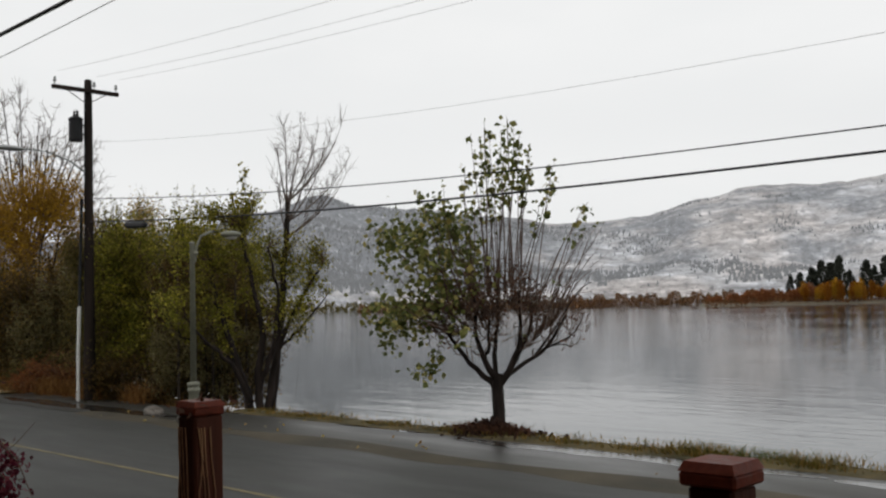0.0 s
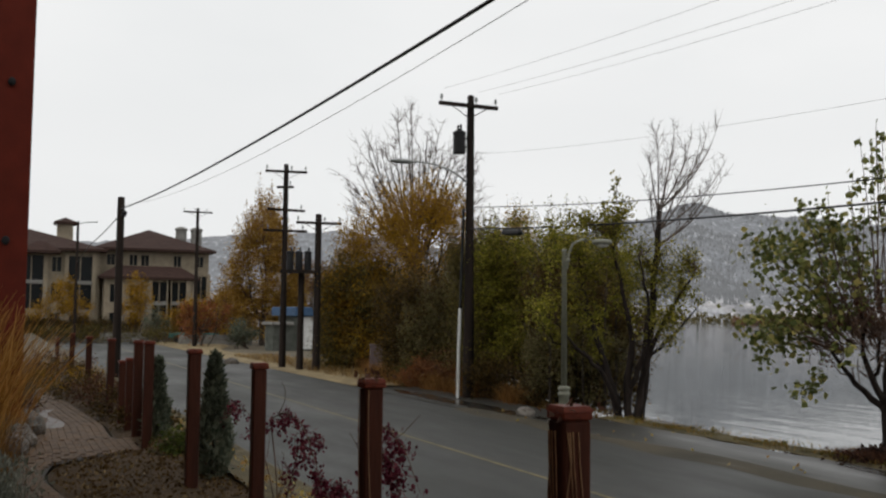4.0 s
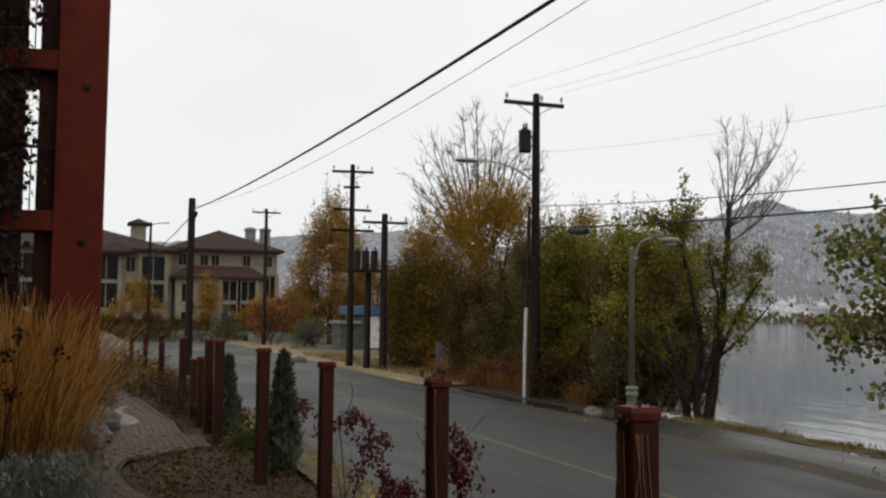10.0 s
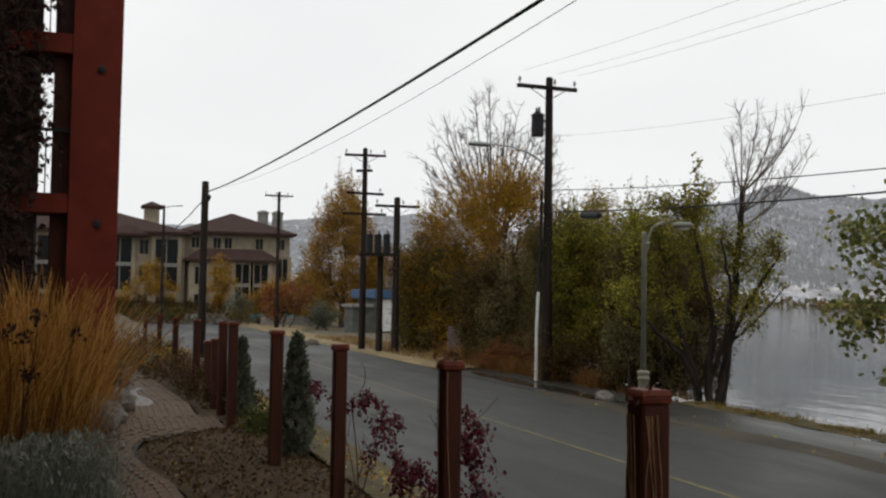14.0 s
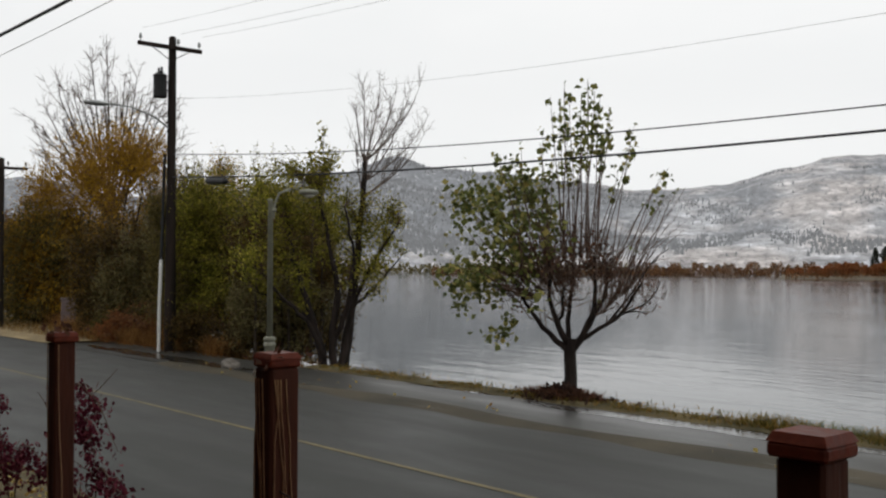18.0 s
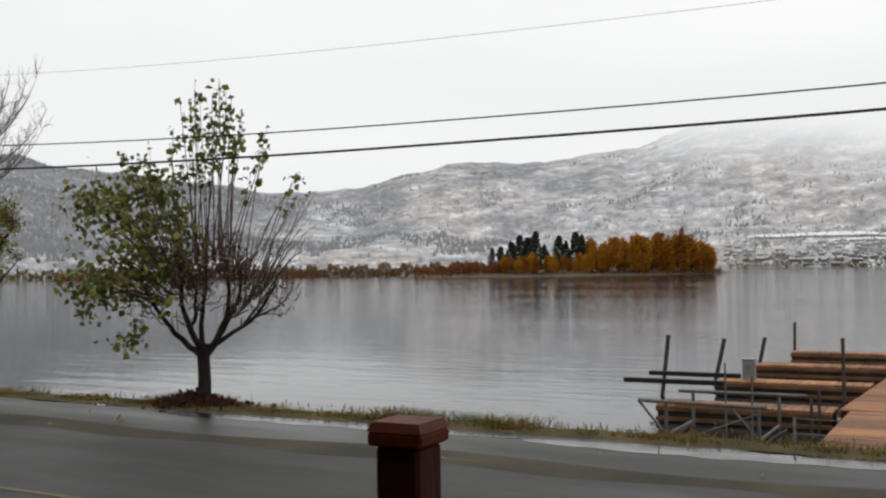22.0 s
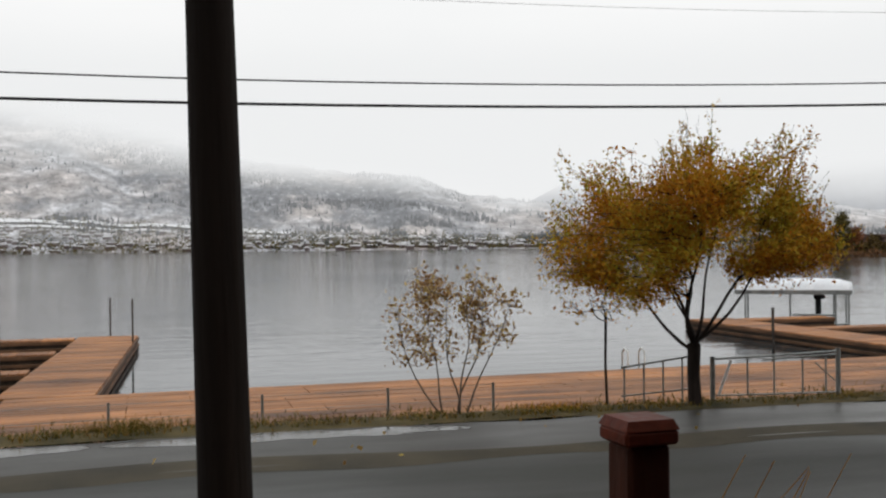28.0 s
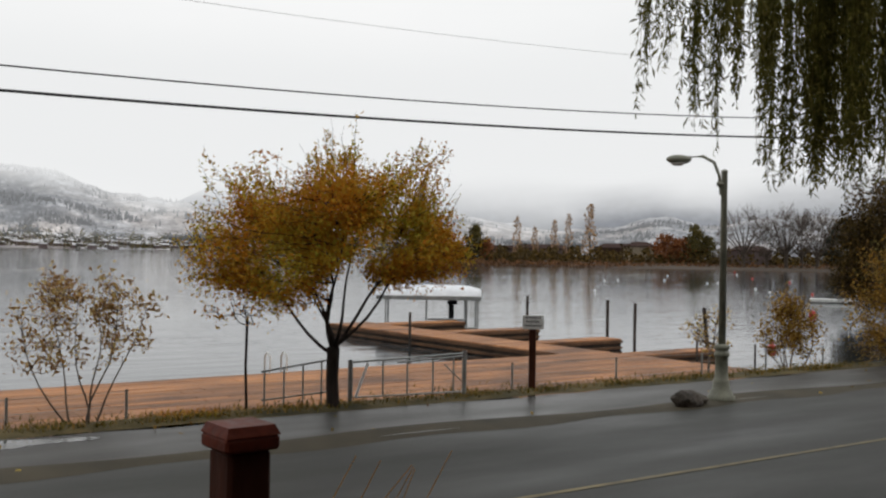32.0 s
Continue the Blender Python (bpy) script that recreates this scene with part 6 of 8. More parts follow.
def bare_dome():
    """A tall bare tree: limbs fan out from the bole into a dome, each forking twice into fine twigs."""
    rng = np.random.default_rng(51)
    ob = tree(place(67.75, 57.0, -1.05) @ Matrix.Diagonal((1.4, 1.4, 1.4, 1)), "tall bare brown tree with a dome of fine twigs", name="bare_tree")
    paths = [[], []]
    paths[1].append(([(0, 0, -0.3), (0.05, 0, 1.8), (0, 0, 4.0), (0.05, 0, 5.2)], [0.3, 0.24, 0.2, 0.15]))
    hub = np.array((0.0, 0.0, 4.6))

    def sweep(a, e, lift, n, r0, r1, kind):
        c = a + (e - a) * 0.5 + np.array((0, 0, -lift)) + rng.normal(0, 0.06, 3)
        t = np.linspace(0, 1, n)[:, None]
        p = a * (1 - t) ** 2 + 2 * c * t * (1 - t) + e * t * t
        paths[kind].append((p, np.linspace(r0, r1, n)))
        return p

    for k in range(26):
        th = radians(-80 + 160 * (k + rng.uniform(0.1, 0.9)) / 26)
        y = rng.normal(0, 0.9)
        rr = rng.uniform(0.8, 1.0)
        e = np.array((2.85 * math.sin(th) * rr, y, 5.0 + 5.5 * math.cos(th) ** 0.75 * rr))
        p = sweep(hub + np.array((0.05 * math.sin(th), 0, rng.uniform(-1.0, 0.6))), e, 0.5 * abs(math.sin(th)), 9, 0.06, 0.012, 1)
        for j in range(16):
            i = rng.integers(3, 9)
            d = p[i] - p[i - 1]
            d = d / np.linalg.norm(d)
            g = (d + rng.normal(0, 0.42, 3) + np.array((0.15 * math.sin(th), 0, 0.1))) * rng.uniform(0.4, 0.95) * (1.25 - 0.08 * i)
            q = sweep(p[i], p[i] + g, 0.08, 6, 0.014, 0.005, 0)
            for w in range(7):
                m_ = q[rng.integers(1, 6)]
                sweep(m_, m_ + (g * 0.35 + rng.normal(0, 0.17, 3)) * rng.uniform(0.6, 1.2), 0.03, 4, 0.0075, 0.003, 0)
    wood(ob, paths, M_BARK, M_GREYTWIG)
    return ob


bare_dome()
spread_tree(place(61.9, 52, -0.3), "beige half-bare tree beyond the scrub", 52, [(-1.0, 7.4), (-0.6, 8.4), (0, 8.9), (0.8, 8.5), (1.3, 7.2)], [(-1.0, 4.5), (1.3, 4.5)], 1.6, 6, 120, 22, M_LEAF_PALE, 0.13, M_BARK, M_TWIG, name="tree", trunk=(0.15, 2.5), clump=0.25, limb_r=0.06, fine=2)
# slim poplar shoots above the scrub
for az_, zz, k in ((56.9, 5.6, 1), (58.1, 5.2, 2), (56.4, 6.3, 3), (60.0, 4.9, 4)):
    rng = np.random.default_rng(60 + k)
    ob = tree(place(az_, 28.5, -0.3), "slim poplar shoot with leaves at its tip", name="poplar_shoot")
    p = bend(rng, (0, 0, 0), (0.05, 0, zz + 0.5), 9, 0, 0.03)
    wood(ob, [[(p[4:], np.linspace(0.02, 0.006, 5))], [(p[:6], np.linspace(0.05, 0.02, 6))]], M_BARK, M_TWIG)
    q = p[6:]
    pts = [q[i] + (q[i + 1] - q[i]) * rng.random() for i in rng.integers(0, 2, 150)]
    crown(ob, np.array(pts) + rng.normal(0, 0.09, (150, 3)), 0.12, M_LEAF_GREEN, rng, aspect=1.2)

# orange trees towards the hotel
spread_tree(place(76.3, 84, 0), "broad orange-brown poplar near the junction", 53, [(-3.6, 4.0), (-2.9, 6.2), (-2.0, 9.0), (-0.9, 11.8), (0.3, 13.2), (1.1, 11.6), (2.0, 9.2), (3.0, 6.4), (3.6, 4.0)], [(-3.6, 1.2), (0, 0.8), (3.6, 1.2)], 3.6, 9, 460, 80, M_LEAF_RUSTOR, 0.17, M_BARK, M_TWIG, name="poplar_tree", trunk=(0.25, 2.0), clump=0.38, limb_r=0.09, twig_r=0.02, fine=2, spikes=120, spike_len=1.4)
spread_tree(place(73.6, 88, 0), "brown half-bare tree behind the hut", 59, [(-3.5, 3.5), (-2.2, 6.0), (0, 7.6), (2.4, 6.6), (4.0, 4.2)], [(-3.5, 0.6), (4.0, 0.6)], 3.0, 8, 320, 60, M_LEAF_REED, 0.17, M_BARK, M_TWIG, trunk=(0.2, 1.6), clump=0.4, limb_r=0.08, twig_r=0.02, fine=2)
spread_tree(place(79.0, 92, 0), "orange-brown shrubs along the hotel lawn", 66, [(-5.0, 2.0), (-3.0, 3.6), (0, 4.4), (2.5, 5.2), (4.5, 3.8)], [(-5.0, 0.1), (4.5, 0.1)], 2.4, 10, 300, 60, M_LEAF_OCHRE, 0.16, M_TWIG, M_TWIG, name="shrub", category="shrub", clump=0.35, limb_r=0.05, twig_r=0.016, fine=1)
bush(place(79.8, 80, 0), "orange shrub by the junction", 54, [((0, 0, 1.8), (1.8, 1.4, 1.6)), ((1.2, 0, 2.6), (1.2, 1.0, 1.4))], 1600, M_LEAF_RUST, 0.25, 8)
bush(place(83.1, 96, 0), "small yellow-green tree before the hotel", 55, [((0, 0, 4.1), (1.2, 1.1, 2.0)), ((-0.5, 0, 2.6), (1.5, 1.2, 1.4)), ((0.7, 0, 3.0), (1.1, 1.0, 1.5))], 2600, M_LEAF_OCHRE, 0.2, 8, name="tree")
bush(place(87.0, 98, 0), "small yellow-green tree before the hotel", 56, [((0.2, 0, 3.9), (1.7, 1.4, 1.9)), ((1.6, 0, 2.7), (1.4, 1.1, 1.5)), ((-1.3, 0, 2.6), (1.5, 1.1, 1.6))], 3800, M_LEAF_OCHRE, 0.2, 9, name="tree")
bush(place(82.2, 90, 0), "dark clipped conifer bush before the hotel", 57, [((0, 0, 1.6), (0.9, 0.9, 1.8)), ((0.8, 0, 1.2), (0.8, 0.7, 1.2))], 1900, M_LEAF_THUJA, 0.16, 6)
bush(place(77.2, 76, 0), "dark green shrub beside the kiosk", 58, [((0, 0, 1.5), (1.1, 1.0, 1.4)), ((-0.7, 0, 0.9), (0.9, 0.8, 0.9))], 1800, M_LEAF_THUJA, 0.16, 6)


# the weeping willow whose curtain hangs into view
def weeping_willow():
    rng = np.random.default_rng(71)
    ob = tree(pose(14.88, 6.3, -0.02), "weeping willow with hanging green-gold leafy strands", name="weeping_willow")
    paths, leaves = [[], []], []
    paths[1].append(([(2.2, -2.6, -0.3), (2.1, -2.5, 1.5), (1.7, -2.2, 3.4), (1.3, -1.8, 4.8)], [0.42, 0.36, 0.3, 0.26]))
    ends = []
    for k in range(9):
        e = np.array((rng.uniform(-6.9, 1.0), rng.uniform(-0.6, 1.6), rng.uniform(6.2, 8.0)))
        p = bend(rng, (1.3, -1.8, 4.7), e, 9, 0.5, 0.08)
        paths[1].append((p, np.linspace(0.14, 0.03, 9)))
        ends.append(p)
    # how low the strands hang along the crown's edge, in separate curtains
    hx = [-7.1, -6.9, -6.6, -6.3, -6.15, -6.0, -5.5, -5.2, -5.0, -4.6, -4.2, -3.8, -3.4, -3.1, -2.7, -2.2, -1.5, 2.4]
    hz = [4.9, 4.3, 4.4, 3.65, 3.5, 4.3, 4.25, 4.55, 3.7, 3.2, 3.25, 3.5, 3.15, 3.8, 3.3, 3.2, 3.4, 3.3]
    hd = [0.25, 0.5, 0.6, 1, 1, 0.45, 0.4, 0.35, 0.9, 1, 0.9, 0.7, 1, 0.6, 1, 1, 1, 1]
    for k in range(230):
        x0 = rng.uniform(-7.15, 2.4)
        if rng.random() > np.interp(x0, hx, hd):
            continue
        y0 = rng.normal(0.4, 0.4)
        low0 = np.interp(x0, hx, hz) + rng.exponential(0.28)
        for w in range(6):
            x, y = x0 + rng.normal(0, 0.035), y0 + rng.normal(0, 0.05)
            top = np.array((x, y, rng.uniform(6.0, 7.2)))
            low = min(low0 + rng.exponential(0.45), 5.7)
            p = np.array([top + (np.array((x + rng.normal(0, 0.03), y, low)) - top) * t for t in np.linspace(0, 1, 9)])
            p[:, 0] += 0.03 * np.sin(np.linspace(0, 5, 9) + x * 3)
            paths[0].append((p, np.linspace(0.006, 0.002, 9)))
            m_ = int((top[2] - low) * 30)
            t = rng.uniform(0.0, 1.0, m_) * 8
            i = np.minimum(t.astype(int), 7)
            leaves.append(p[i] + (p[i + 1] - p[i]) * (t - i)[:, None] + rng.normal(0, 0.016, (m_, 3)))
    for k in range(14):
        a = ends[rng.integers(0, 9)][rng.integers(3, 9)]
        paths[1].append((bend(rng, a, (rng.uniform(-6.5, 2.2), rng.normal(0.4, 0.6), 7.1), 6, 0.2, 0.05), np.linspace(0.04, 0.012, 6)))
    wood(ob, paths, M_BARK, M_LEAF_WEEP)
    crown(ob, np.concatenate(leaves), 0.10, M_LEAF_WEEP, rng, droop=2.0, aspect=4.6)
    return ob


weeping_willow()


# ---- grasses and low plants ----
def blades(name, bases, height, material, rng, width=0.006, lean=0.35, seg=4, label="", category="", kind="", seed_head=0.0):
    """Many thin bent blades, each from a base point."""
    b = np.asarray(bases, float)
    n = len(b)
    a = rng.uniform(0, 2 * np.pi, n)
    ln = lean * rng.uniform(0.2, 1.2, n)
    h = height * (0.62 + 0.42 * rng.beta(2.2, 1.4, n))
    side = np.stack([-np.sin(a), np.cos(a), np.zeros(n)], 1)
    out = np.stack([np.cos(a), np.sin(a), np.zeros(n)], 1)
    vs = []
    for k in range(seg + 1):
        t = k / seg
        p = b + out * (ln * h * t * t)[:, None] + np.array([0, 0, 1]) * (h * (t - 0.12 * ln * t * t))[:, None]
        w = width * (1 - 0.8 * t)
        if seed_head and t > 0.62:
            w = seed_head * (1.15 - t)
        vs += [p - side * w, p + side * w]
    v = np.stack(vs, 1).reshape(-1, 3)
    m = 2 * (seg + 1)
    f = np.concatenate([np.arange(n)[:, None] * m + np.array([2 * k, 2 * k + 1, 2 * k + 3, 2 * k + 2]) for k in range(seg)])
    return fast_mesh(name, v, f, material)


# ---- the raised path, its beds and plants ----
PZ = PATIO


def sheet(name, outline, z, material, label, category, kind="structure", bumpy=0.0, n=26):
    """A flat bed from two edges: rows of (u, v_left, v_right)."""
    v, f = [], []
    m_ = 9
    us_ = np.linspace(outline[0][0], outline[-1][0], n * 2)
    for u in us_:
        a = np.interp(-u, [-o[0] for o in outline], [o[1] for o in outline])
        b = np.interp(-u, [-o[0] for o in outline], [o[2] for o in outline])
        for k in range(m_):
            y = a + (b - a) * k / (m_ - 1)
            edge = math.sin(math.pi * k / (m_ - 1)) ** 0.5 if bumpy else 1
            v.append((u, y, z + bumpy * edge * (0.6 + noise.noise((u * 2.1, y * 2.1, 0)) * 0.8)))
    for i in range(len(us_) - 1):
        for k in range(m_ - 1):
            a = i * m_ + k
            f.append((a, a + 1, a + m_ + 1, a + m_))
    return tagged(new(name, mesh_of(name, v, f, material, bool(bumpy))), label, category, kind=kind)


M_BRICK = grainy("rose_brown_paver", (0.060, 0.032, 0.013), (0.128, 0.070, 0.030), 4, 40, 0.7, bump=0.3, vary=0.22)
M_JOINT = grainy("damp_joint_sand", (0.035, 0.03, 0.026), (0.07, 0.06, 0.05), 6, 40, 0.9)
M_TURF = grainy("brown_green_turf", (0.035, 0.032, 0.012), (0.13, 0.095, 0.035), 1.7, 30, 0.95, bump=0.8)
M_LITTER = grainy("littered_turf", (0.04, 0.032, 0.014), (0.13, 0.098, 0.042), 1.9, 24, 0.95, bump=0.8)
M_STONE = grainy("pale_edging_stone", (0.07, 0.06, 0.05), (0.19, 0.17, 0.145), 3, 20, 0.7, bump=0.6, vary=0.2)

# edges of the brick path: u, near edge, far edge
PATH_EDGE = [(14.0, -1.3, 1.2), (3.0, -1.1, 1.2), (-4.0, -0.6, 0.97), (-8.0, 0.05, 0.95), (-9.95, 0.17, 0.84), (-10.9, 0.19, 0.66), (-11.7, 0.22, 0.55), (-12.5, 0.27, 0.55), (-13.2, 0.30, 0.71), (-13.5, 0.32, 1.01), (-13.85, 0.33, 1.45), (-14.1, 0.34, 1.85), (-15.3, 0.53, 1.85), (-15.45, 0.55, 1.60), (-17.3, 0.72, 1.64), (-19.3, 0.72, 1.51), (-21.8, 0.66, 1.36), (-23.0, 0.55, 1.19), (-26.0, -0.1, 0.8), (-32.0, -1.8, 0.1)]
paving = sheet("floor_path_bed", PATH_EDGE, PZ + 0.012, M_JOINT, "damp sand bed of the brick path", "path")
bed = sheet("bark_bed", [(14.0, 1.25, 2.6), (3.0, 1.25, 2.6), (-8.0, 1.0, 2.6), (-9.95, 0.89, 2.55), (-10.9, 0.71, 2.5), (-11.7, 0.6, 2.5), (-12.5, 0.6, 2.5), (-13.2, 0.76, 2.45), (-13.5, 1.06, 2.45), (-13.85, 1.5, 2.42), (-14.1, 1.9, 2.4)], PZ - 0.01, M_MULCH, "bed of brown bark mulch along the posts", "mulch bed", bumpy=0.05)
bed_far = sheet("bark_bed_far", [(-14.1, 1.9, 2.4), (-15.3, 1.9, 2.45), (-15.5, 1.66, 2.45), (-17.3, 1.69, 2.5), (-19.3, 1.56, 2.5), (-21.8, 1.41, 2.5), (-23.0, 1.24, 2.5), (-26.0, 0.85, 2.5), (-40.0, 0.2, 2.5)], PZ - 0.01, M_MULCH, "bed of brown bark mulch along the posts", "mulch bed", bumpy=0.05)
bed_house = sheet("bark_bed_house", [(14.0, -3.0, -1.35), (3.0, -3.0, -1.15), (-4.0, -2.9, -0.65), (-8.0, -2.7, 0.0), (-11.7, -2.4, 0.16), (-14.1, -2.2, 0.28), (-15.5, -0.9, 0.48), (-17.3, -0.5, 0.66), (-21.8, -0.6, 0.60), (-26.0, -1.5, -0.16)], PZ - 0.01, M_MULCH, "planted bed of soil along the building", "mulch bed", bumpy=0.06)
bank_soil = sheet("ground_bank", [(16.0, 2.5, 4.2), (-45.0, 2.5, 4.2)], 0.0, M_LITTER, "brown turf and leaf litter on the roadside bank", "bank", bumpy=0.0, n=60)
for w_ in bank_soil.data.vertices:
    w_.co.z = land_z(w_.co.x, w_.co.y) + 0.03 + 0.03 * noise.noise((w_.co.x * 1.7, w_.co.y * 3, 4))

# mulch chips and fallen leaves
rngm = np.random.default_rng(81)
chips = []
while len(chips) < 4200:
    u, y = rngm.uniform(-15.2, -5.5), rngm.uniform(0.5, 2.5)
    if y > np.interp(-u, [-o[0] for o in PATH_EDGE], [o[2] for o in PATH_EDGE]) + 0.08:
        chips.append((u, y, PZ + 0.03))
M_CHIP = leafy("bark_chip", [(0.0, (0.04, 0.022, 0.008)), (0.55, (0.092, 0.053, 0.019)), (0.85, (0.14, 0.086, 0.033)), (1.0, (0.33, 0.24, 0.12))])
ob_ = new("mulch_chips", leaf_mesh("mulch_chips", chips, 0.055, M_CHIP, rngm, aspect=2.0, spread=0.012))
tagged(ob_, "loose bark chips and dead leaves on the bed", "mulch", kind="stuff")
litter = [(rngm.uniform(-26, 4), rngm.uniform(2.6, 4.1), 0) for k in range(900)]
litter = [(u, y, land_z(u, y) + 0.05) for u, y, z in litter]
ob_ = new("leaf_litter", leaf_mesh("leaf_litter", litter, 0.07, M_LEAF_PALE, rngm, aspect=1.4, spread=0.02))
tagged(ob_, "fallen yellow leaves on the roadside bank", "leaf litter", kind="stuff")
litter = [(rngm.uniform(-24, 26), rngm.uniform(11.3, 14.0), 0.03) for k in range(90)]
litter = [(u, y, zr(u) + 0.025) for u, y, z in litter]
ob_ = new("fallen_leaves", leaf_mesh("fallen_leaves", litter, 0.09, M_LEAF_PALE, rngm, aspect=1.3))
tagged(ob_, "scattered fallen leaves on the wet path", "leaf litter", kind="stuff")

# edging stones and a rock pile where snow lies
for k in range(15):
    t = k / 14
    u = -14.2 - 10 * t
    rock(u, float(np.interp(-u, [-o[0] for o in PATH_EDGE], [o[1] for o in PATH_EDGE])) - 0.18 + rngm.normal(0, 0.06), PZ + 0.1, rngm.uniform(0.16, 0.3), rngm.uniform(0.14, 0.22), rngm.uniform(0.14, 0.26), 20 + k, "rounded grey edging stone beside the brick path", M_STONE)
M_WETFILM = grainy("thin_meltwater", (0.05, 0.03, 0.02), (0.11, 0.07, 0.05), 3, 20, 0.42, bump=0.25)
rows = [(u, 0.80 + 0.05 * math.sin(u * 3), 0.98 + 0.10 * math.sin(u * 2.1 + 1)) for u in np.linspace(-20.2, -17.0, 30)]
glaze = sheet("puddle_path", [(u, a, b) for u, a, b in reversed(rows)], PZ + 0.031, M_WETFILM, "film of meltwater shining on the brick path", "puddle")


# ---- plants of the beds ----
def stand_of_grass():
    rng = np.random.default_rng(91)
    for k, (u, v, h, n, sp) in enumerate(((-9.9, -0.22, 1.98, 270, 0.12), (-9.5, -0.55, 2.0, 280, 0.14), (-10.5, -0.5, 2.1, 280, 0.14), (-10.7, -0.08, 1.76, 240, 0.1), (-9.3, -0.9, 1.95, 300, 0.15))):
        ob = base("feather_grass", pose(u, v, PZ), "tall tawny feather reed grass clump beside the path", "ornamental grass", "ornamental grasses")
        b = rng.normal(0, 1, (n, 3)) * np.array((sp, sp, 0))
        child("stems", blades("stems", b, h, M_STRAW, rng, 0.003, 0.5, 6, seed_head=0.016), ob)
        b = rng.normal(0, 1, (n, 3)) * np.array((sp * 1.2, sp * 1.2, 0))
        child("leaf_blades", blades("leaf_blades", b, h * 0.5, M_STRAWDARK, rng, 0.006, 0.75, 5), ob)


stand_of_grass()
stalks = base("dead_stalks", pose(-8.75, -0.62, PZ), "tall dead stalks with dark withered seed heads", "dead plant")
rng = np.random.default_rng(98)
for k in range(8):
    e = np.array((rng.normal(0, 0.12), rng.normal(0, 0.22), rng.uniform(1.1, 1.75)))
    p = bend(rng, (e[0] * 0.3, e[1] * 0.3, -0.05), e, 7, 0, 0.02)
    rod([(p, np.linspace(0.005, 0.003, 7))], M_LEAF_VINE, "stalk", stalks, 4)
    crown(stalks, e + rng.normal(0, 0.03, (26, 3)), 0.05, M_LEAF_VINE, rng, name="seed_head")
for k, (u, v) in enumerate(((-8.7, -0.12), (-8.5, -0.38), (-8.9, 0.0), (-8.4, -0.62), (-8.8, -0.28), (-8.6, -0.85))):
    rng = np.random.default_rng(100 + k)
    ob = base("sage_bush", pose(u, v, PZ), "grey-green sage bush beside the path", "shrub", "sage bushes")
    b = rng.normal(0, 0.14, (420, 3)) * np.array((1, 1, 0))
    child("foliage", blades("foliage", b, 0.62, M_LAVENDER, rng, 0.005, 0.6, 4), ob)
    q = rng.normal(0, 0.17, (700, 3)) * np.array((1, 1, 0)) + np.array((0, 0, 1)) * rng.uniform(0.1, 0.66, (700, 1))
    tagged(crown(ob, q, 0.07, M_LAVENDER, rng, name="leafage", droop=-1.4, aspect=3.2), kind="stuff")
# small tufts along the path
for k in range(12):
    rng = np.random.default_rng(120 + k)
    u = -15.0 - k * 1.1
    v = float(np.interp(-u, [-o[0] for o in PATH_EDGE], [o[1] for o in PATH_EDGE])) - 0.3 + rng.normal(0, 0.15)
    ob = base("grass_tuft", pose(u, v, PZ), "dry grass tuft beside the brick path", "grass", "grass tufts")
    b = rng.normal(0, 0.1, (160, 3)) * np.array((1, 1, 0))
    child("foliage", blades("foliage", b, rng.uniform(0.35, 0.8), M_STRAW if k % 3 else M_LAVENDER, rng, 0.006, 0.6, 4), ob)


def thuja(u, v, z, h, r, seed):
    """A slim evergreen: dense upright sprays round a stem."""
    rng = np.random.default_rng(seed)
    ob = base("thuja", pose(u, v, z), "slim grey-green columnar thuja by the posts", "conifer", "columnar conifers")
    child("stem", tubes("stem", [([(0, 0, -0.1), (0, 0, h * 0.9)], [0.03, 0.008])], M_BARK, 6), ob)
    n = 2600
    t = rng.uniform(0, 1, n) ** 0.8
    rad = r * np.minimum(1, 0.6 + 2.2 * t) * np.clip(1.03 - t, 0, 1) ** 0.85 * (0.75 + 0.3 * rng.random(n) ** 0.5)
    a = rng.uniform(0, 2 * np.pi, n)
    rad *= 1 + 0.18 * np.sin(a * 3 + t * 9)
    p = np.stack([rad * np.cos(a), rad * np.sin(a), 0.04 + t * h], 1)
    child("foliage", leaf_mesh("foliage", p, 0.10, M_LEAF_THUJA, rng, droop=-1.6, aspect=2.6), ob)
    return ob


for k, (u, v, w_, h, mt) in enumerate(((-16.6, 2.25, 0.45, 0.55, M_LEAF_UNDER), (-18.4, 2.1, 0.6, 0.6, M_LEAF_UNDER), (-20.6, 2.0, 0.7, 0.75, M_LEAF_DEAD), (-22.6, 1.8, 0.7, 0.7, M_LEAF_UNDER), (-25.2, 1.6, 0.9, 0.8, M_LEAF_OCHRE),
                                       (-28.0, 1.6, 0.9, 0.8, M_LEAF_UNDER), (-32.0, 1.6, 1.2, 0.9, M_LEAF_DEAD), (-20.0, 0.2, 0.6, 0.7, M_LEAF_UNDER), (-17.8, 0.25, 0.45, 0.6, M_LEAF_DEAD), (-23.4, 0.1, 0.7, 0.9, M_LEAF_OLIVE), (-13.6, 2.35, 0.35, 0.3, M_TUFT))):
    spread_tree(pose(u, v, PZ - 0.05, 0, 0, 80), "low dark perennial clump in the mulch bed", 520 + k, [(-w_, h * 0.6), (-w_ * 0.3, h), (w_ * 0.4, h * 0.85), (w_, h * 0.5)], [(-w_, 0.0), (w_, 0.0)], w_ * 1.2, 7, 60, 26, mt, 0.055, M_TWIG, M_TWIG, name="perennial", category="plant", clump=0.09, limb_r=0.006, twig_r=0.003)


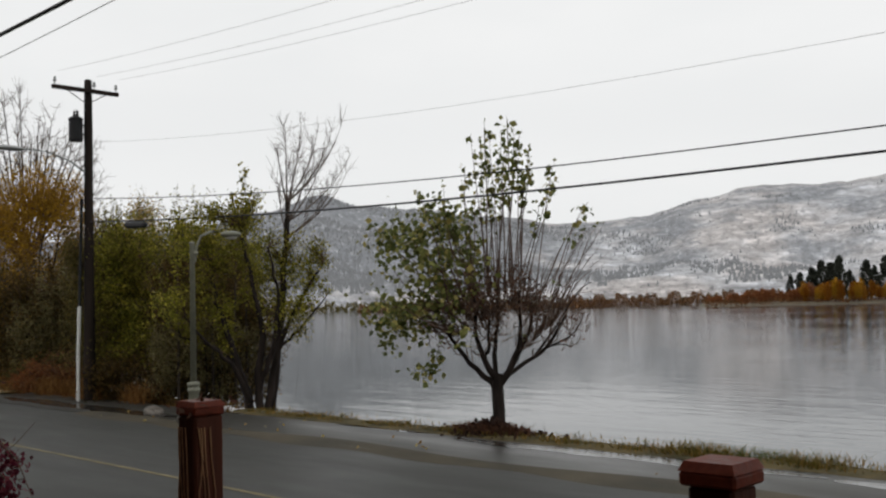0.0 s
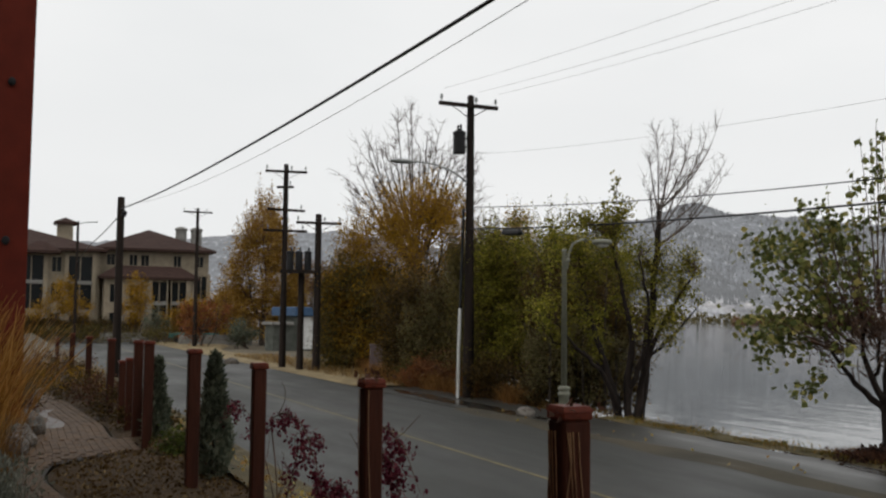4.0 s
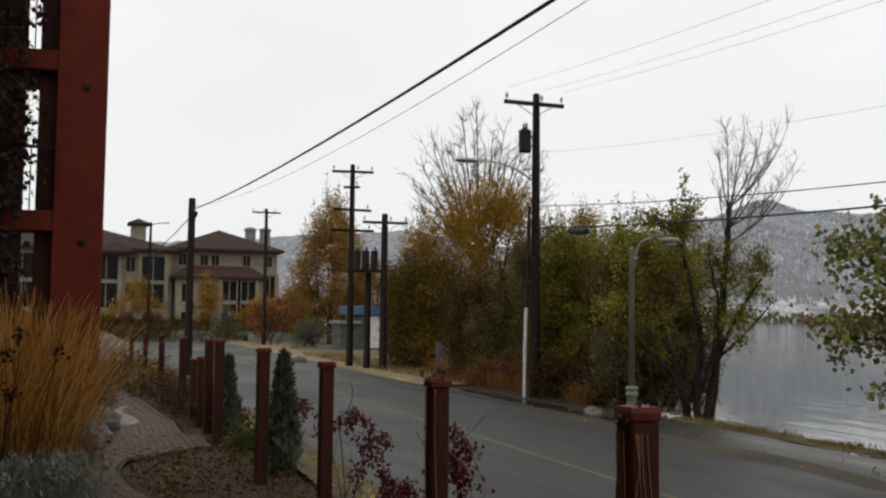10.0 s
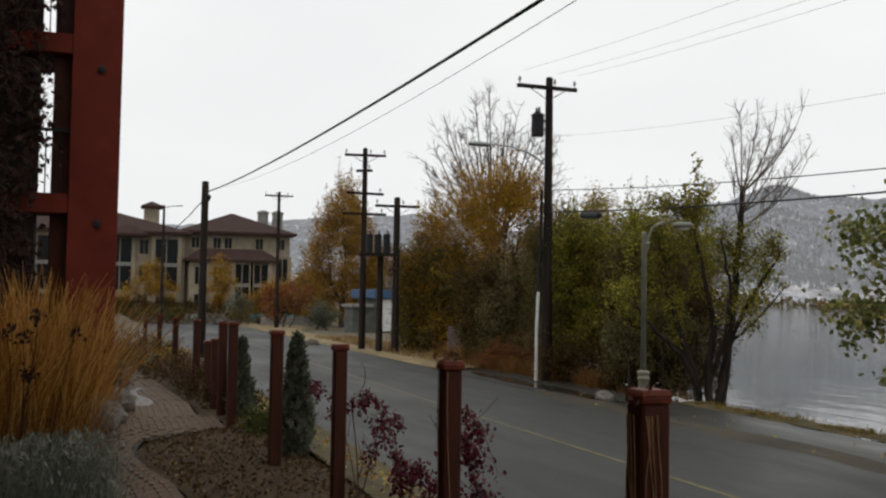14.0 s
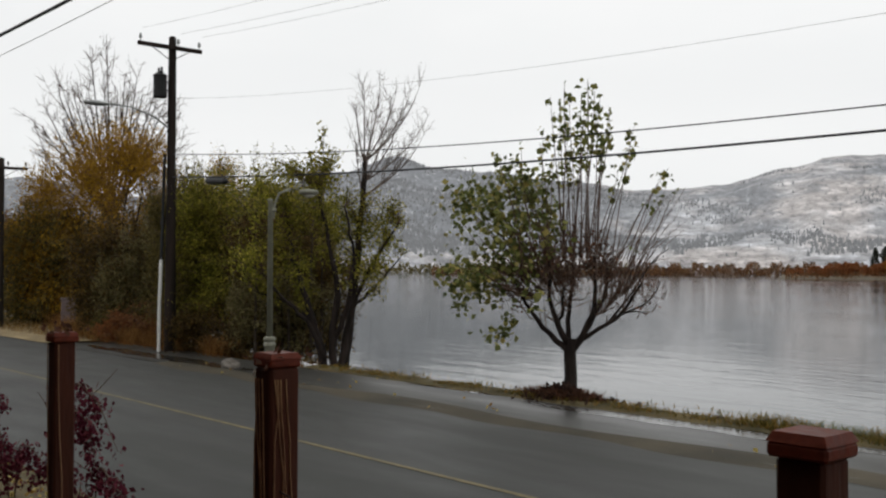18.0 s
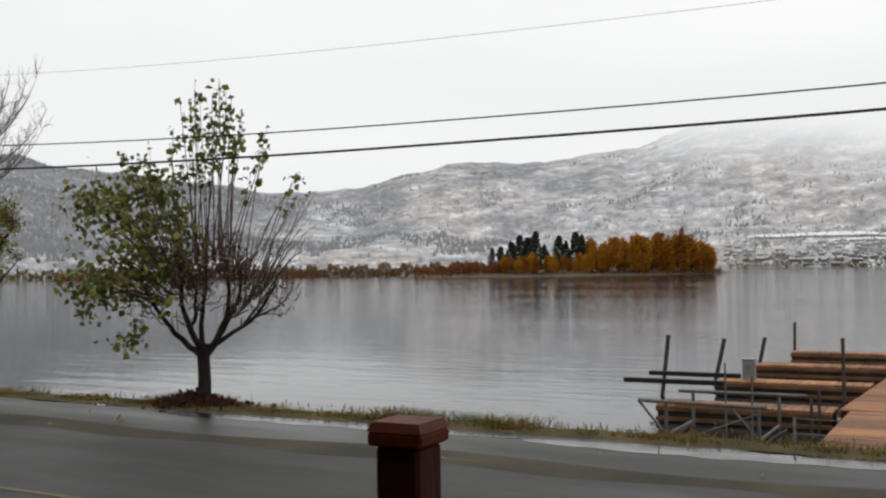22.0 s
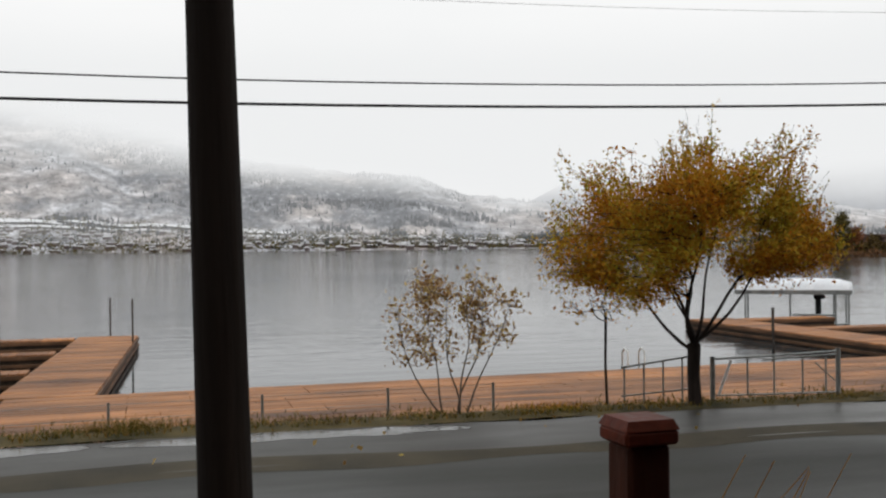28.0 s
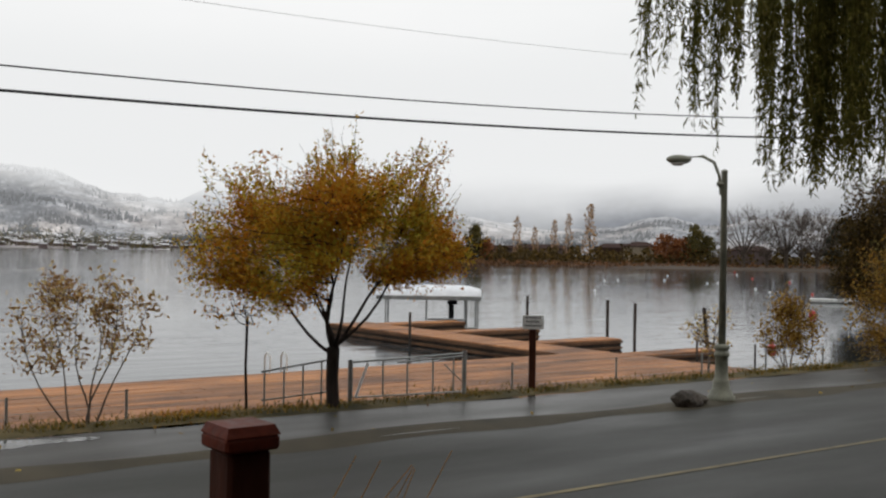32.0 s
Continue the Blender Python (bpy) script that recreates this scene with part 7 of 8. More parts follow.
thuja(-11.55, 2.30, PZ - 0.05, 1.36, 0.235, 131)
thuja(-15.4, 2.22, PZ - 0.05, 1.15, 0.19, 132)


def arching_shrub(u, v, seed, arcs):
    """A barberry whose bare canes arch over and carry hanging clusters of burgundy leaves; arcs are points (u, v, z) along a cane."""
    rng = np.random.default_rng(seed)
    z = land_z(u, v)
    ob = base("barberry_shrub", pose(u, v, z), "barberry with bare arching canes and drooping burgundy leaf clusters", "shrub", "burgundy shrubs")
    paths, pts = [[], []], []
    for arc in arcs:
        a = np.array([(0, 0, -0.1)] + [(p[0] - u, p[1] - v, p[2] - z) for p in arc], float)
        t = np.linspace(0, len(a) - 1, 6 * len(a))
        i = np.minimum(t.astype(int), len(a) - 2)
        p = a[i] + (a[i + 1] - a[i]) * (t - i)[:, None]
        for k in range(3):
            p[1:-1] = 0.25 * p[:-2] + 0.5 * p[1:-1] + 0.25 * p[2:]
        paths[0].append((p, np.linspace(0.008, 0.003, len(p))))
        for k in range(len(p) // 3, len(p)):
            if rng.random() < 0.75:
                e = p[k] + np.array((rng.normal(0, 0.05), rng.normal(0, 0.05), -rng.uniform(0.02, 0.14)))
                q = bend(rng, p[k], e, 4, 0.03, 0.008)
                paths[0].append((q, np.linspace(0.003, 0.0015, 4)))
                n = rng.integers(10, 34)
                pts.append(q[rng.integers(1, 4, n)] + rng.normal(0, 0.026, (n, 3)) - np.array((0, 0, 0.03)) * rng.random((n, 1)))
        for k in range(3):
            b = p[rng.integers(2, len(p) // 2)]
            paths[0].append((bend(rng, b, b + np.array((rng.uniform(-0.3, 0.35), rng.normal(0, 0.1), rng.uniform(0.1, 0.4))), 5, 0.04, 0.02), np.linspace(0.005, 0.002, 5)))
    wood(ob, paths, M_TWIG, M_TWIG)
    crown(ob, np.concatenate(pts), 0.04, M_LEAF_WINE, rng, droop=1.0, aspect=1.5)
    return ob


arching_shrub(-9.2, 2.45, 141, [[(-9.35, 2.45, 1.1), (-9.6, 2.45, 1.5), (-9.1, 2.45, 1.62), (-8.5, 2.45, 1.58), (-8.1, 2.43, 1.38), (-7.8, 2.42, 1.16)], [(-9.6, 2.45, 1.0), (-10.2, 2.42, 1.45), (-10.7, 2.4, 1.56), (-11.2, 2.4, 1.5)], [(-9.0, 2.5, 1.0), (-8.7, 2.5, 1.4), (-8.2, 2.5, 1.5)]])
arching_shrub(-7.9, 2.5, 147, [[(-7.8, 2.5, 0.9), (-7.6, 2.45, 1.22), (-7.2, 2.4, 1.26), (-6.8, 2.4, 1.15)], [(-8.0, 2.5, 0.9), (-7.9, 2.45, 1.15), (-7.5, 2.4, 1.1)]])
arching_shrub(-6.7, 2.45, 142, [[(-6.75, 2.45, 1.2), (-6.7, 2.42, 1.7), (-6.35, 2.4, 1.78), (-6.0, 2.4, 1.68), (-5.8, 2.4, 1.5)], [(-6.7, 2.45, 1.2), (-6.5, 2.4, 1.62), (-6.15, 2.4, 1.55), (-6.1, 2.4, 1.4)]])
arching_shrub(-6.3, 2.5, 145, [[(-6.3, 2.5, 1.0), (-6.15, 2.45, 1.3), (-5.8, 2.4, 1.25), (-5.4, 2.4, 1.1)], [(-6.4, 2.5, 0.9), (-6.6, 2.45, 1.15), (-6.9, 2.4, 1.15)]])
arching_shrub(-3.6, 2.5, 144, [[(-3.55, 2.5, 1.0), (-3.4, 2.45, 1.38), (-3.1, 2.42, 1.42), (-2.9, 2.42, 1.3)], [(-3.6, 2.5, 1.0), (-3.75, 2.45, 1.3), (-4.0, 2.42, 1.3)]])


def bare_canes(u, v, seed):
    rng = np.random.default_rng(seed)
    z = land_z(u, v)
    ob = base("bare_canes", pose(u, v, z), "bare brown canes of a cut-back shrub", "shrub")
    for k in range(8):
        p = bend(rng, (rng.normal(0, 0.05), 0, -0.1), (rng.uniform(0.45, 0.85), rng.normal(0, 0.1), rng.uniform(1.0, 1.32)), 8, 0.1, 0.012)
        rod([(p, np.linspace(0.004, 0.0015, 8))], M_STRAW, "cane", ob, 4)


bare_canes(1.2, 2.5, 151)

# vine stems wound on two posts, and a dark string between posts
M_VINESTEM = grainy("tan_vine_stem", (0.20, 0.10, 0.05), (0.36, 0.20, 0.10), 6, 40, 0.85)
for u, n, s in ((-3.216, 4, 161), (-5.305, 1, 162)):
    rng = np.random.default_rng(s)
    ob = base("post_vine", pose(u, 1.93, PZ), "thin dry vine stems clinging to a post", "vine")
    for k in range(n):
        x = rng.uniform(-0.05, 0.05)
        p = [(max(-0.044, min(0.048, x + rng.normal(0, 0.004) + 0.022 * math.sin(t * (4 + k % 3) + 2 * k))), -0.0605 - 0.002 * rng.random(), t * 1.44) for t in np.linspace(0, 1, 14)]
        rod([(p, [0.0032] * 14)], M_VINESTEM, "stem", ob, 4)
        p = [(0.0605 + 0.002 * rng.random(), max(-0.044, min(0.048, x + rng.normal(0, 0.004) + 0.022 * math.sin(t * (4 + k % 3) + 2 * k))), t * 1.44) for t in np.linspace(0, 1, 14)]
        rod([(p, [0.0032] * 14)], M_VINESTEM, "stem", ob, 4)
    pts = [(rng.normal(0, 0.05), rng.normal(0, 0.05), 1.51 + rng.uniform(-0.015, 0.02)) for k in range(26)]
    crown(ob, pts, 0.04, M_LEAF_DEAD, rng, name="dry_leaves")
cord = [(u, 1.912, 1.72 - 0.1 * math.sin(math.pi * (u + 3.226) / 2.066)) for u in np.linspace(-3.16, -1.22, 16)]
tagged(new("light_string", tubes("light_string", [(cord, [0.003] * 16)], M_CABLE, 5)), "thin black cord strung between two posts", "cord")

# strip of turf along the lake edge
turf = sheet("turf_verge", [(25.0, 13.75, 14.75), (-21.5, 13.75, 14.75)], 0.0, M_TURF, "ragged strip of brown-green turf along the lake", "verge", n=130)
for w_ in turf.data.vertices:
    k_ = (w_.co.y - 13.75) / 1.0
    w_.co.y += 0.10 * noise.noise((w_.co.x * 1.3, 0, 9)) * (1 - k_) + 0.22 * noise.noise((w_.co.x * 0.9, 3, 9)) * k_
    w_.co.z = zr(w_.co.x) + 0.014 + math.sin(math.pi * min(1, k_ * 1.2)) * (0.05 + 0.035 * noise.noise((w_.co.x * 2.3, w_.co.y * 3, 5))) - 0.28 * max(0, k_ - 0.6)

# verge tufts between the path and the lake
rngv = np.random.default_rng(171)
vb = []
for k in range(22000):
    u = rngv.uniform(-21, 24)
    w_ = 0.5 + 0.5 * math.sin(u * 1.9) * math.sin(u * 0.7 + 1)
    if rngv.random() > 0.2 + 0.5 * w_ + 0.7 * noise.noise((u * 1.1, 2.0, 8.0)):
        continue
    v = 13.85 + rngv.gamma(2.0, 0.17)
    vb.append((u, v, zr(u) + 0.03))
ob_ = new("verge_grass", blades("verge_grass", vb, 0.10, M_GRASS, rngv, 0.011, 1.2, 3))
tagged(ob_, "ragged yellow-green grass along the lake edge", "grass", kind="stuff")
for k, (u, n, h, mt) in enumerate(((-13.2, 1500, 0.34, M_LEAF_DEAD), (-16.5, 260, 0.2, M_STRAW), (-8.6, 400, 0.32, M_GRASS), (-6.8, 420, 0.36, M_GRASS), (-10.6, 240, 0.22, M_GRASS), (-0.2, 480, 0.34, M_GRASS), (1.2, 200, 0.22, M_GRASS), (-2.4, 240, 0.2, M_GRASS), (6.0, 420, 0.22, M_LEAF_ORANGE), (7.4, 300, 0.2, M_LEAF_ORANGE), (22.0, 300, 0.3, M_GRASS), (-11.7, 260, 0.28, M_GRASS), (-9.5, 200, 0.2, M_LEAF_DEAD), (-7.6, 300, 0.3, M_TUFT), (-5.2, 200, 0.2, M_TUFT), (-3.6, 260, 0.18, M_LEAF_DEAD), (-1.2, 340, 0.3, M_TUFT), (2.5, 240, 0.22, M_LEAF_DEAD), (4.3, 260, 0.2, M_TUFT), (9.0, 240, 0.2, M_GRASS), (-19.3, 300, 0.2, M_LEAF_DEAD), (-14.9, 260, 0.16, M_LEAF_DEAD))):
    rng = np.random.default_rng(180 + k)
    b = rng.normal(0, 1, (n, 3)) * np.array((0.38, 0.15, 0))
    ob = base("grass_clump", pose(u, 14.3, land_z(u, 14.3)), "unkempt grass clump on the lake edge", "grass", "grass clumps")
    child("foliage", blades("foliage", b, h * 0.95, mt, rng, 0.010, 1.0, 3), ob)
rng = np.random.default_rng(178)
heap = base("leaf_heap", pose(-13.25, 14.35, land_z(-13.25, 14.35)), "heap of dead brown leaves and twigs round the poplar's foot", "leaf heap")
q = rng.normal(0, 1, (2200, 3)) * np.array((0.5, 0.24, 0.06))
q[:, 2] = 0.05 + 0.2 * np.exp(-(q[:, 0] / 0.55) ** 2 - (q[:, 1] / 0.3) ** 2) + np.abs(q[:, 2]) * 0.5
tagged(child("litter", leaf_mesh("litter", q, 0.10, M_LEAF_VINE, rng, aspect=1.6), heap), kind="stuff")
# dry grass under the thicket
M_RUSTGRASS = leafy("rust_grass", [(0.0, (0.10, 0.042, 0.014)), (0.5, (0.21, 0.10, 0.03)), (1.0, (0.33, 0.18, 0.06))])
M_DEADGRASS = leafy("dead_verge_grass", [(0.0, (0.07, 0.042, 0.014)), (0.5, (0.16, 0.095, 0.03)), (1.0, (0.30, 0.19, 0.07))])
vb = []
for k in range(5200):
    u = rngv.uniform(-60, -21.5)
    v = rngv.uniform(12.8, 15.5) if u < -34 else rngv.uniform(13.95, 15.4)
    vb.append((u, v, land_z(u, v)))
ob_ = new("roadside_grass", blades("roadside_grass", vb, 0.32, M_DEADGRASS, rngv, 0.012, 0.8, 3))
tagged(ob_, "tall dead grass below the roadside scrub", "grass", kind="stuff")
for k in range(26):
    u = -43.0 + 17.5 * (k + rngv.random()) / 26
    v = 14.1 + rngv.uniform(-0.5, 0.5) + 0.9 * smooth(-33, -42, u)
    ob_ = base("grass_tussock", pose(u, v, land_z(u, v)), "rust-brown tussock of dead grass", "grass", group="tussocks under the scrub")
    b = rngv.normal(0, 1, (260, 3)) * np.array((0.32, 0.2, 0.0))
    child("foliage", blades("foliage", b, rngv.uniform(0.4, 0.8), M_RUSTGRASS, rngv, 0.009, 0.9, 3), ob_)

# ---- the red building at the end of the path ----
rb = base("red_building", pose(-17.0, 0.0, PZ), "dark red building corner with open balconies and vines", "building")
# near-black tone: balcony shade put into the colour of the inner parts
M_RECESS = grainy("shaded_recess", (0.02, 0.014, 0.012), (0.045, 0.03, 0.025), 2, 30, 0.85)
bm = bmesh.new()
box(bm, -0.9, 0.0, -0.36, 0.40, -0.3, 12.5, 0.01)
part("corner_pier", bm, M_WALLRED, rb, "broad red rendered corner pier")
# side of the pier in a darker red, the recess shade in its colour
bm = bmesh.new()
box(bm, -0.95, -0.27, -0.64, -0.362, -0.3, 12.5, 0.01)
part("pier_return", bm, M_RED, rb, "dark red-brown side of the pier")
bm = bmesh.new()
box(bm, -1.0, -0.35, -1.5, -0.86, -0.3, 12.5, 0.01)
part("inner_pier", bm, M_RECESS, rb, "inner pier coloured dark as in shade")
for z in (3.1, 5.68, 8.3, 10.9):
    bm = bmesh.new()
    box(bm, -0.25, -0.02, -6.0, -0.362, z, z + 0.32, 0.01)
    part("floor_beam", bm, M_WALLRED, rb)
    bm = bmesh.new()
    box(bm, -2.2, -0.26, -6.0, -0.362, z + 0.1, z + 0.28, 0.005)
    part("balcony_floor", bm, M_RECESS, rb)
    rail = part("railing", box(bmesh.new(), -0.16, -0.1, -6.0, -0.37, z + 1.32, z + 1.37), M_BLACK, rb, "black balcony railing")
    for k in range(14):
        y = -0.5 - 0.11 * k
        part("baluster", box(bmesh.new(), -0.14, -0.12, y - 0.01, y + 0.01, z + 0.33, z + 1.32), M_BLACK, rail)
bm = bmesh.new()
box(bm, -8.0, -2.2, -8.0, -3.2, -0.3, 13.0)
part("rear_wall", bm, M_RECESS, rb, "wall added behind the balconies, dark as in shade")
for k, (x, z) in enumerate(((-0.12, 6.45), (-0.2, 3.95))):
    bm = bmesh.new()
    bmesh.ops.create_uvsphere(bm, u_segments=8, v_segments=6, radius=0.06)
    bm.transform(pose(0.03, 0.08, z - 1.0) @ Matrix.Diagonal((0.6, 1, 1.2, 1)))
    part("wall_fitting", bm, M_BLACK, rb)
rng = np.random.default_rng(201)
vine = base("wall_vine", pose(-16.9, -0.8, PZ), "withered vine hanging over the balconies", "vine")
pts, paths = [], [[], []]
for k in range(190):
    y, z = rng.uniform(-1.9, -0.25), rng.uniform(2.0, 8.5)
    if z < 2.5:
        y = rng.uniform(-1.3, 0.2)
    p = [np.array((rng.uniform(0.0, 0.12), y, z))]
    for j in range(9):
        p.append(p[-1] + np.array((rng.normal(0, 0.02), rng.normal(0, 0.12), -rng.uniform(0.02, 0.22))))
    paths[0].append((np.array(p), np.linspace(0.008, 0.003, 10)))
    pts.append(np.array(p)[rng.integers(2, 10, 16)] + rng.normal(0, 0.07, (16, 3)))
for c in ((0.1, -0.05, 4.35), (0.1, -0.15, 3.9), (0.05, -0.35, 6.9), (0.1, -0.1, 5.0), (0.1, -0.6, 4.4), (0.1, -0.5, 7.2), (0.1, -0.9, 3.0), (0.1, -0.2, 2.6)):
    pts.append(np.array(c) + rng.normal(0, 1, (70, 3)) * np.array((0.05, 0.13, 0.22)))
wood(vine, paths, M_TWIG, M_TWIG)
crown(vine, np.concatenate(pts), 0.13, M_LEAF_VINE, rng, droop=0.8, aspect=1.3)

# unseen wall behind the path and slabs over it, added to block sky and close the place
hb = base("sky_blocking_wall", pose(0, -3.0, PZ), "unseen dark red wall added behind the path to block the sky", "building")
bm = bmesh.new()
box(bm, -14.0, 22.0, -0.4, 0.0, -0.3, 11.5)
part("wall", bm, M_WALLRED, hb)
for k in range(3):
    bm = bmesh.new()
    box(bm, -14.0, 22.0, 0.002, 1.7, 2.9 + 2.6 * k, 3.2 + 2.6 * k, 0.01)
    part("blocking_slab", bm, M_WALLRED, hb)


# ---- hotel, kiosk and junction at the end of the road ----
M_STUCCO = grainy("cream_stucco", (0.215, 0.176, 0.124), (0.32, 0.268, 0.195), 1.5, 20, 0.85, bump=0.1)
M_ROOF = grainy("brown_roof_tile", (0.028, 0.016, 0.013), (0.066, 0.038, 0.031), 2, 12, 0.8, stretch=(1, 1, 6), bump=0.4)
M_GLASS = mat("dark_window_glass", 0.18)[0]
M_GLASS.node_tree.nodes["Principled BSDF"].inputs["Specular IOR Level"].default_value = 0.12
M_GLASS.node_tree.nodes["Principled BSDF"].inputs["Base Color"].default_value = (0.012, 0.014, 0.015, 1)
M_ROOF.node_tree.nodes["Principled BSDF"].inputs["Specular IOR Level"].default_value = 0.12
M_BLUE = grainy("faded_blue_metal", (0.028, 0.065, 0.13), (0.045, 0.10, 0.19), 2, 20, 0.5)
M_TEAL = grainy("teal_car_paint", (0.02, 0.12, 0.11), (0.03, 0.15, 0.14), 2, 20, 0.3)
M_CONC = grainy("grey_concrete", (0.15, 0.145, 0.13), (0.27, 0.26, 0.24), 2, 20, 0.85)


def hip_roof(bm, x0, x1, y0, y1, z, h, over=0.7):
    x0, x1, y0, y1 = x0 - over, x1 + over, y0 - over, y1 + over
    d = min(x1 - x0, y1 - y0) / 2
    if x1 - x0 > y1 - y0:
        r = [(x0 + d, (y0 + y1) / 2), (x1 - d, (y0 + y1) / 2)]
    else:
        r = [((x0 + x1) / 2, y0 + d), ((x0 + x1) / 2, y1 - d)]
    e = [bm.verts.new((x, y, z)) for x, y in ((x0, y0), (x1, y0), (x1, y1), (x0, y1))]
    f = [bm.verts.new((x, y, z - 0.25)) for x, y in ((x0, y0), (x1, y0), (x1, y1), (x0, y1))]
    t = [bm.verts.new((*p, z + h)) for p in r]
    if x1 - x0 > y1 - y0:
        bm.faces.new((e[0], e[1], t[1], t[0])), bm.faces.new((e[2], e[3], t[0], t[1])), bm.faces.new((e[1], e[2], t[1])), bm.faces.new((e[3], e[0], t[0]))
    else:
        bm.faces.new((e[1], e[2], t[1], t[0])), bm.faces.new((e[3], e[0], t[0], t[1])), bm.faces.new((e[0], e[1], t[0])), bm.faces.new((e[2], e[3], t[1]))
    for k in range(4):
        bm.faces.new((f[k], f[(k + 1) % 4], e[(k + 1) % 4], e[k]))
    bm.faces.new((f[3], f[2], f[1], f[0]))
    return bm


def hotel_window(ob, x, y, z, w, h):
    """A dark window with a pale frame, set in the wall that faces the road (+x)."""
    win = part("window", box(bmesh.new(), x - 0.05, x + 0.02, y - w / 2, y + w / 2, z, z + h), M_GLASS, ob, "dark glazed window")
    bm = bmesh.new()
    for s in (-1, 1):
        box(bm, x, x + 0.07, y + s * w / 2 - 0.06, y + s * w / 2 + 0.06, z - 0.06, z + h + 0.06)
    box(bm, x, x + 0.07, y - w / 2, y + w / 2, z + h - 0.02, z + h + 0.08)
    box(bm, x, x + 0.1, y - w / 2 - 0.06, y + w / 2 + 0.06, z - 0.1, z)
    box(bm, x + 0.021, x + 0.05, y - 0.03, y + 0.03, z, z + h)
    part("frame", bm, M_STUCCO, win)


hotel = base("hotel", pose(-110, 0, 0) @ Matrix.Diagonal((1, 1, 1.09, 1)), "cream three-storey hotel with brown hipped roofs", "hotel")
for x0, x1, y0, y1, z in ((-14, 0, -14, 9.5, 8.3), (-13, -1.2, 9.5, 21, 8.55), (-1.2, 1.5, 9.9, 19.0, 5.7)):
    part("wall", box(bmesh.new(), x0, x1, y0, y1, -0.3, z), M_STUCCO, hotel)
for args in ((-14, 0, -14, 9.3, 8.3, 2.3, 0.9), (-13, -1.2, 9.8, 20.6, 8.6, 2.3, 1.0), (-1, 1.2, 2.2, 5.2, 8.0, 0.9, 0.4)):
    part("roof", hip_roof(bmesh.new(), *args), M_ROOF, hotel)
for y, z in ((6.3, 10.5),):
    cup = part("cupola", box(bmesh.new(), -6.9, -5.3, y - 0.8, y + 0.8, z - 1.2, z + 0.7), M_STUCCO, hotel)
    part("cupola_roof", hip_roof(bmesh.new(), -6.9, -5.3, y - 0.8, y + 0.8, z + 0.75, 0.5, 0.35), M_ROOF, hotel)
for y in (18.7, 20.4):
    bm = bmesh.new()
    lathe(bm, [(0.62, 8.8), (0.62, 10.9), (0.72, 10.95), (0.72, 11.1), (0.3, 11.3)], 12, -6.0, y)
    part("roof_vent", bm, M_CONC, hotel, "grey-green round roof vent")


def glazed_bay(y, x, z0, z1, w):
    """A tall dark bay over two storeys with a pale floor band and mullion."""
    bay = part("window_bay", box(bmesh.new(), x - 0.05, x + 0.02, y - w / 2, y + w / 2, z0, z1), M_GLASS, hotel, "tall dark glazed bay")
    zm = (z0 + z1) / 2
    part("floor_band", box(bmesh.new(), x, x + 0.3, y - w / 2 - 0.15, y + w / 2 + 0.15, zm - 0.18, zm + 0.18), M_CONC, bay)
    part("mullion", box(bmesh.new(), x + 0.021, x + 0.08, y - 0.05, y + 0.05, z0, z1), M_STUCCO, bay)
    for s_ in (-1, 1):
        part("pilaster", box(bmesh.new(), x, x + 0.35, y + s_ * (w / 2 + 0.2) - 0.2, y + s_ * (w / 2 + 0.2) + 0.2, z0 - 0.3, z1 + 0.25), M_STUCCO, bay)


for y in (-11.6, -5.2, 2.9, 7.6):
    glazed_bay(y, 0.0, 2.6, 7.6, 2.3)
for y in (-8.4, -2.0, 0.2, 5.3):
    for z, h in ((0.7, 1.5), (3.4, 1.6), (6.1, 1.4)):
        hotel_window(hotel, 0.0, y, z, 1.0, h)
for y in (-11.6, -5.2, 2.9, 7.6):
    hotel_window(hotel, 0.0, y, 0.3, 2.0, 1.7)
for y in (10.7, 13.0, 14.2, 17.6, 20.0):
    hotel_window(hotel, -1.2, y, 6.95, 0.9, 1.05)
part("lower_roof", hip_roof(bmesh.new(), -1.15, 1.5, 9.9, 19.0, 5.75, 1.1, 0.55), M_ROOF, hotel)
for y in (15.4, 17.4):
    glazed_bay(y, 1.5, 1.2, 5.3, 1.5)
for y in (10.9, 12.9):
    for z, h in ((0.7, 1.6), (3.3, 1.7)):
        hotel_window(hotel, 1.5, y, z, 1.0, h)
glazed_bay(20.2, -1.2, 1.2, 6.0, 1.1)
for k, (v0, v1, hgt) in enumerate(((-4.0, 4.5, 1.9), (4.7, 12.5, 2.1), (12.7, 22.0, 1.7))):
    w_ = (v1 - v0) / 2
    spread_tree(pose(-97.5, (v0 + v1) / 2, 0, 0, 0, 90), "dark brown-green hedge along the hotel front", 440 + k, [(-w_, hgt * 0.8), (-w_ * 0.4, hgt), (w_ * 0.3, hgt * 0.85), (w_, hgt)], [(-w_, 0.05), (w_, 0.05)], 1.0, 8, 220, 60, M_LEAF_UNDER, 0.14, M_TWIG, M_TWIG, name="hedge", category="hedge", clump=0.25, limb_r=0.02, twig_r=0.008)
hedge = bush(place(84.5, 86, 0), "dark clipped hedge before the hotel", 430, [((-4, 0, 0.7), (3.5, 0.8, 0.9)), ((0.5, 0, 0.8), (3.2, 0.8, 0.9)), ((5, 0, 0.7), (3.0, 0.8, 0.8))], 3800, M_LEAF_OLIVE, 0.16, 9, name="shrub")

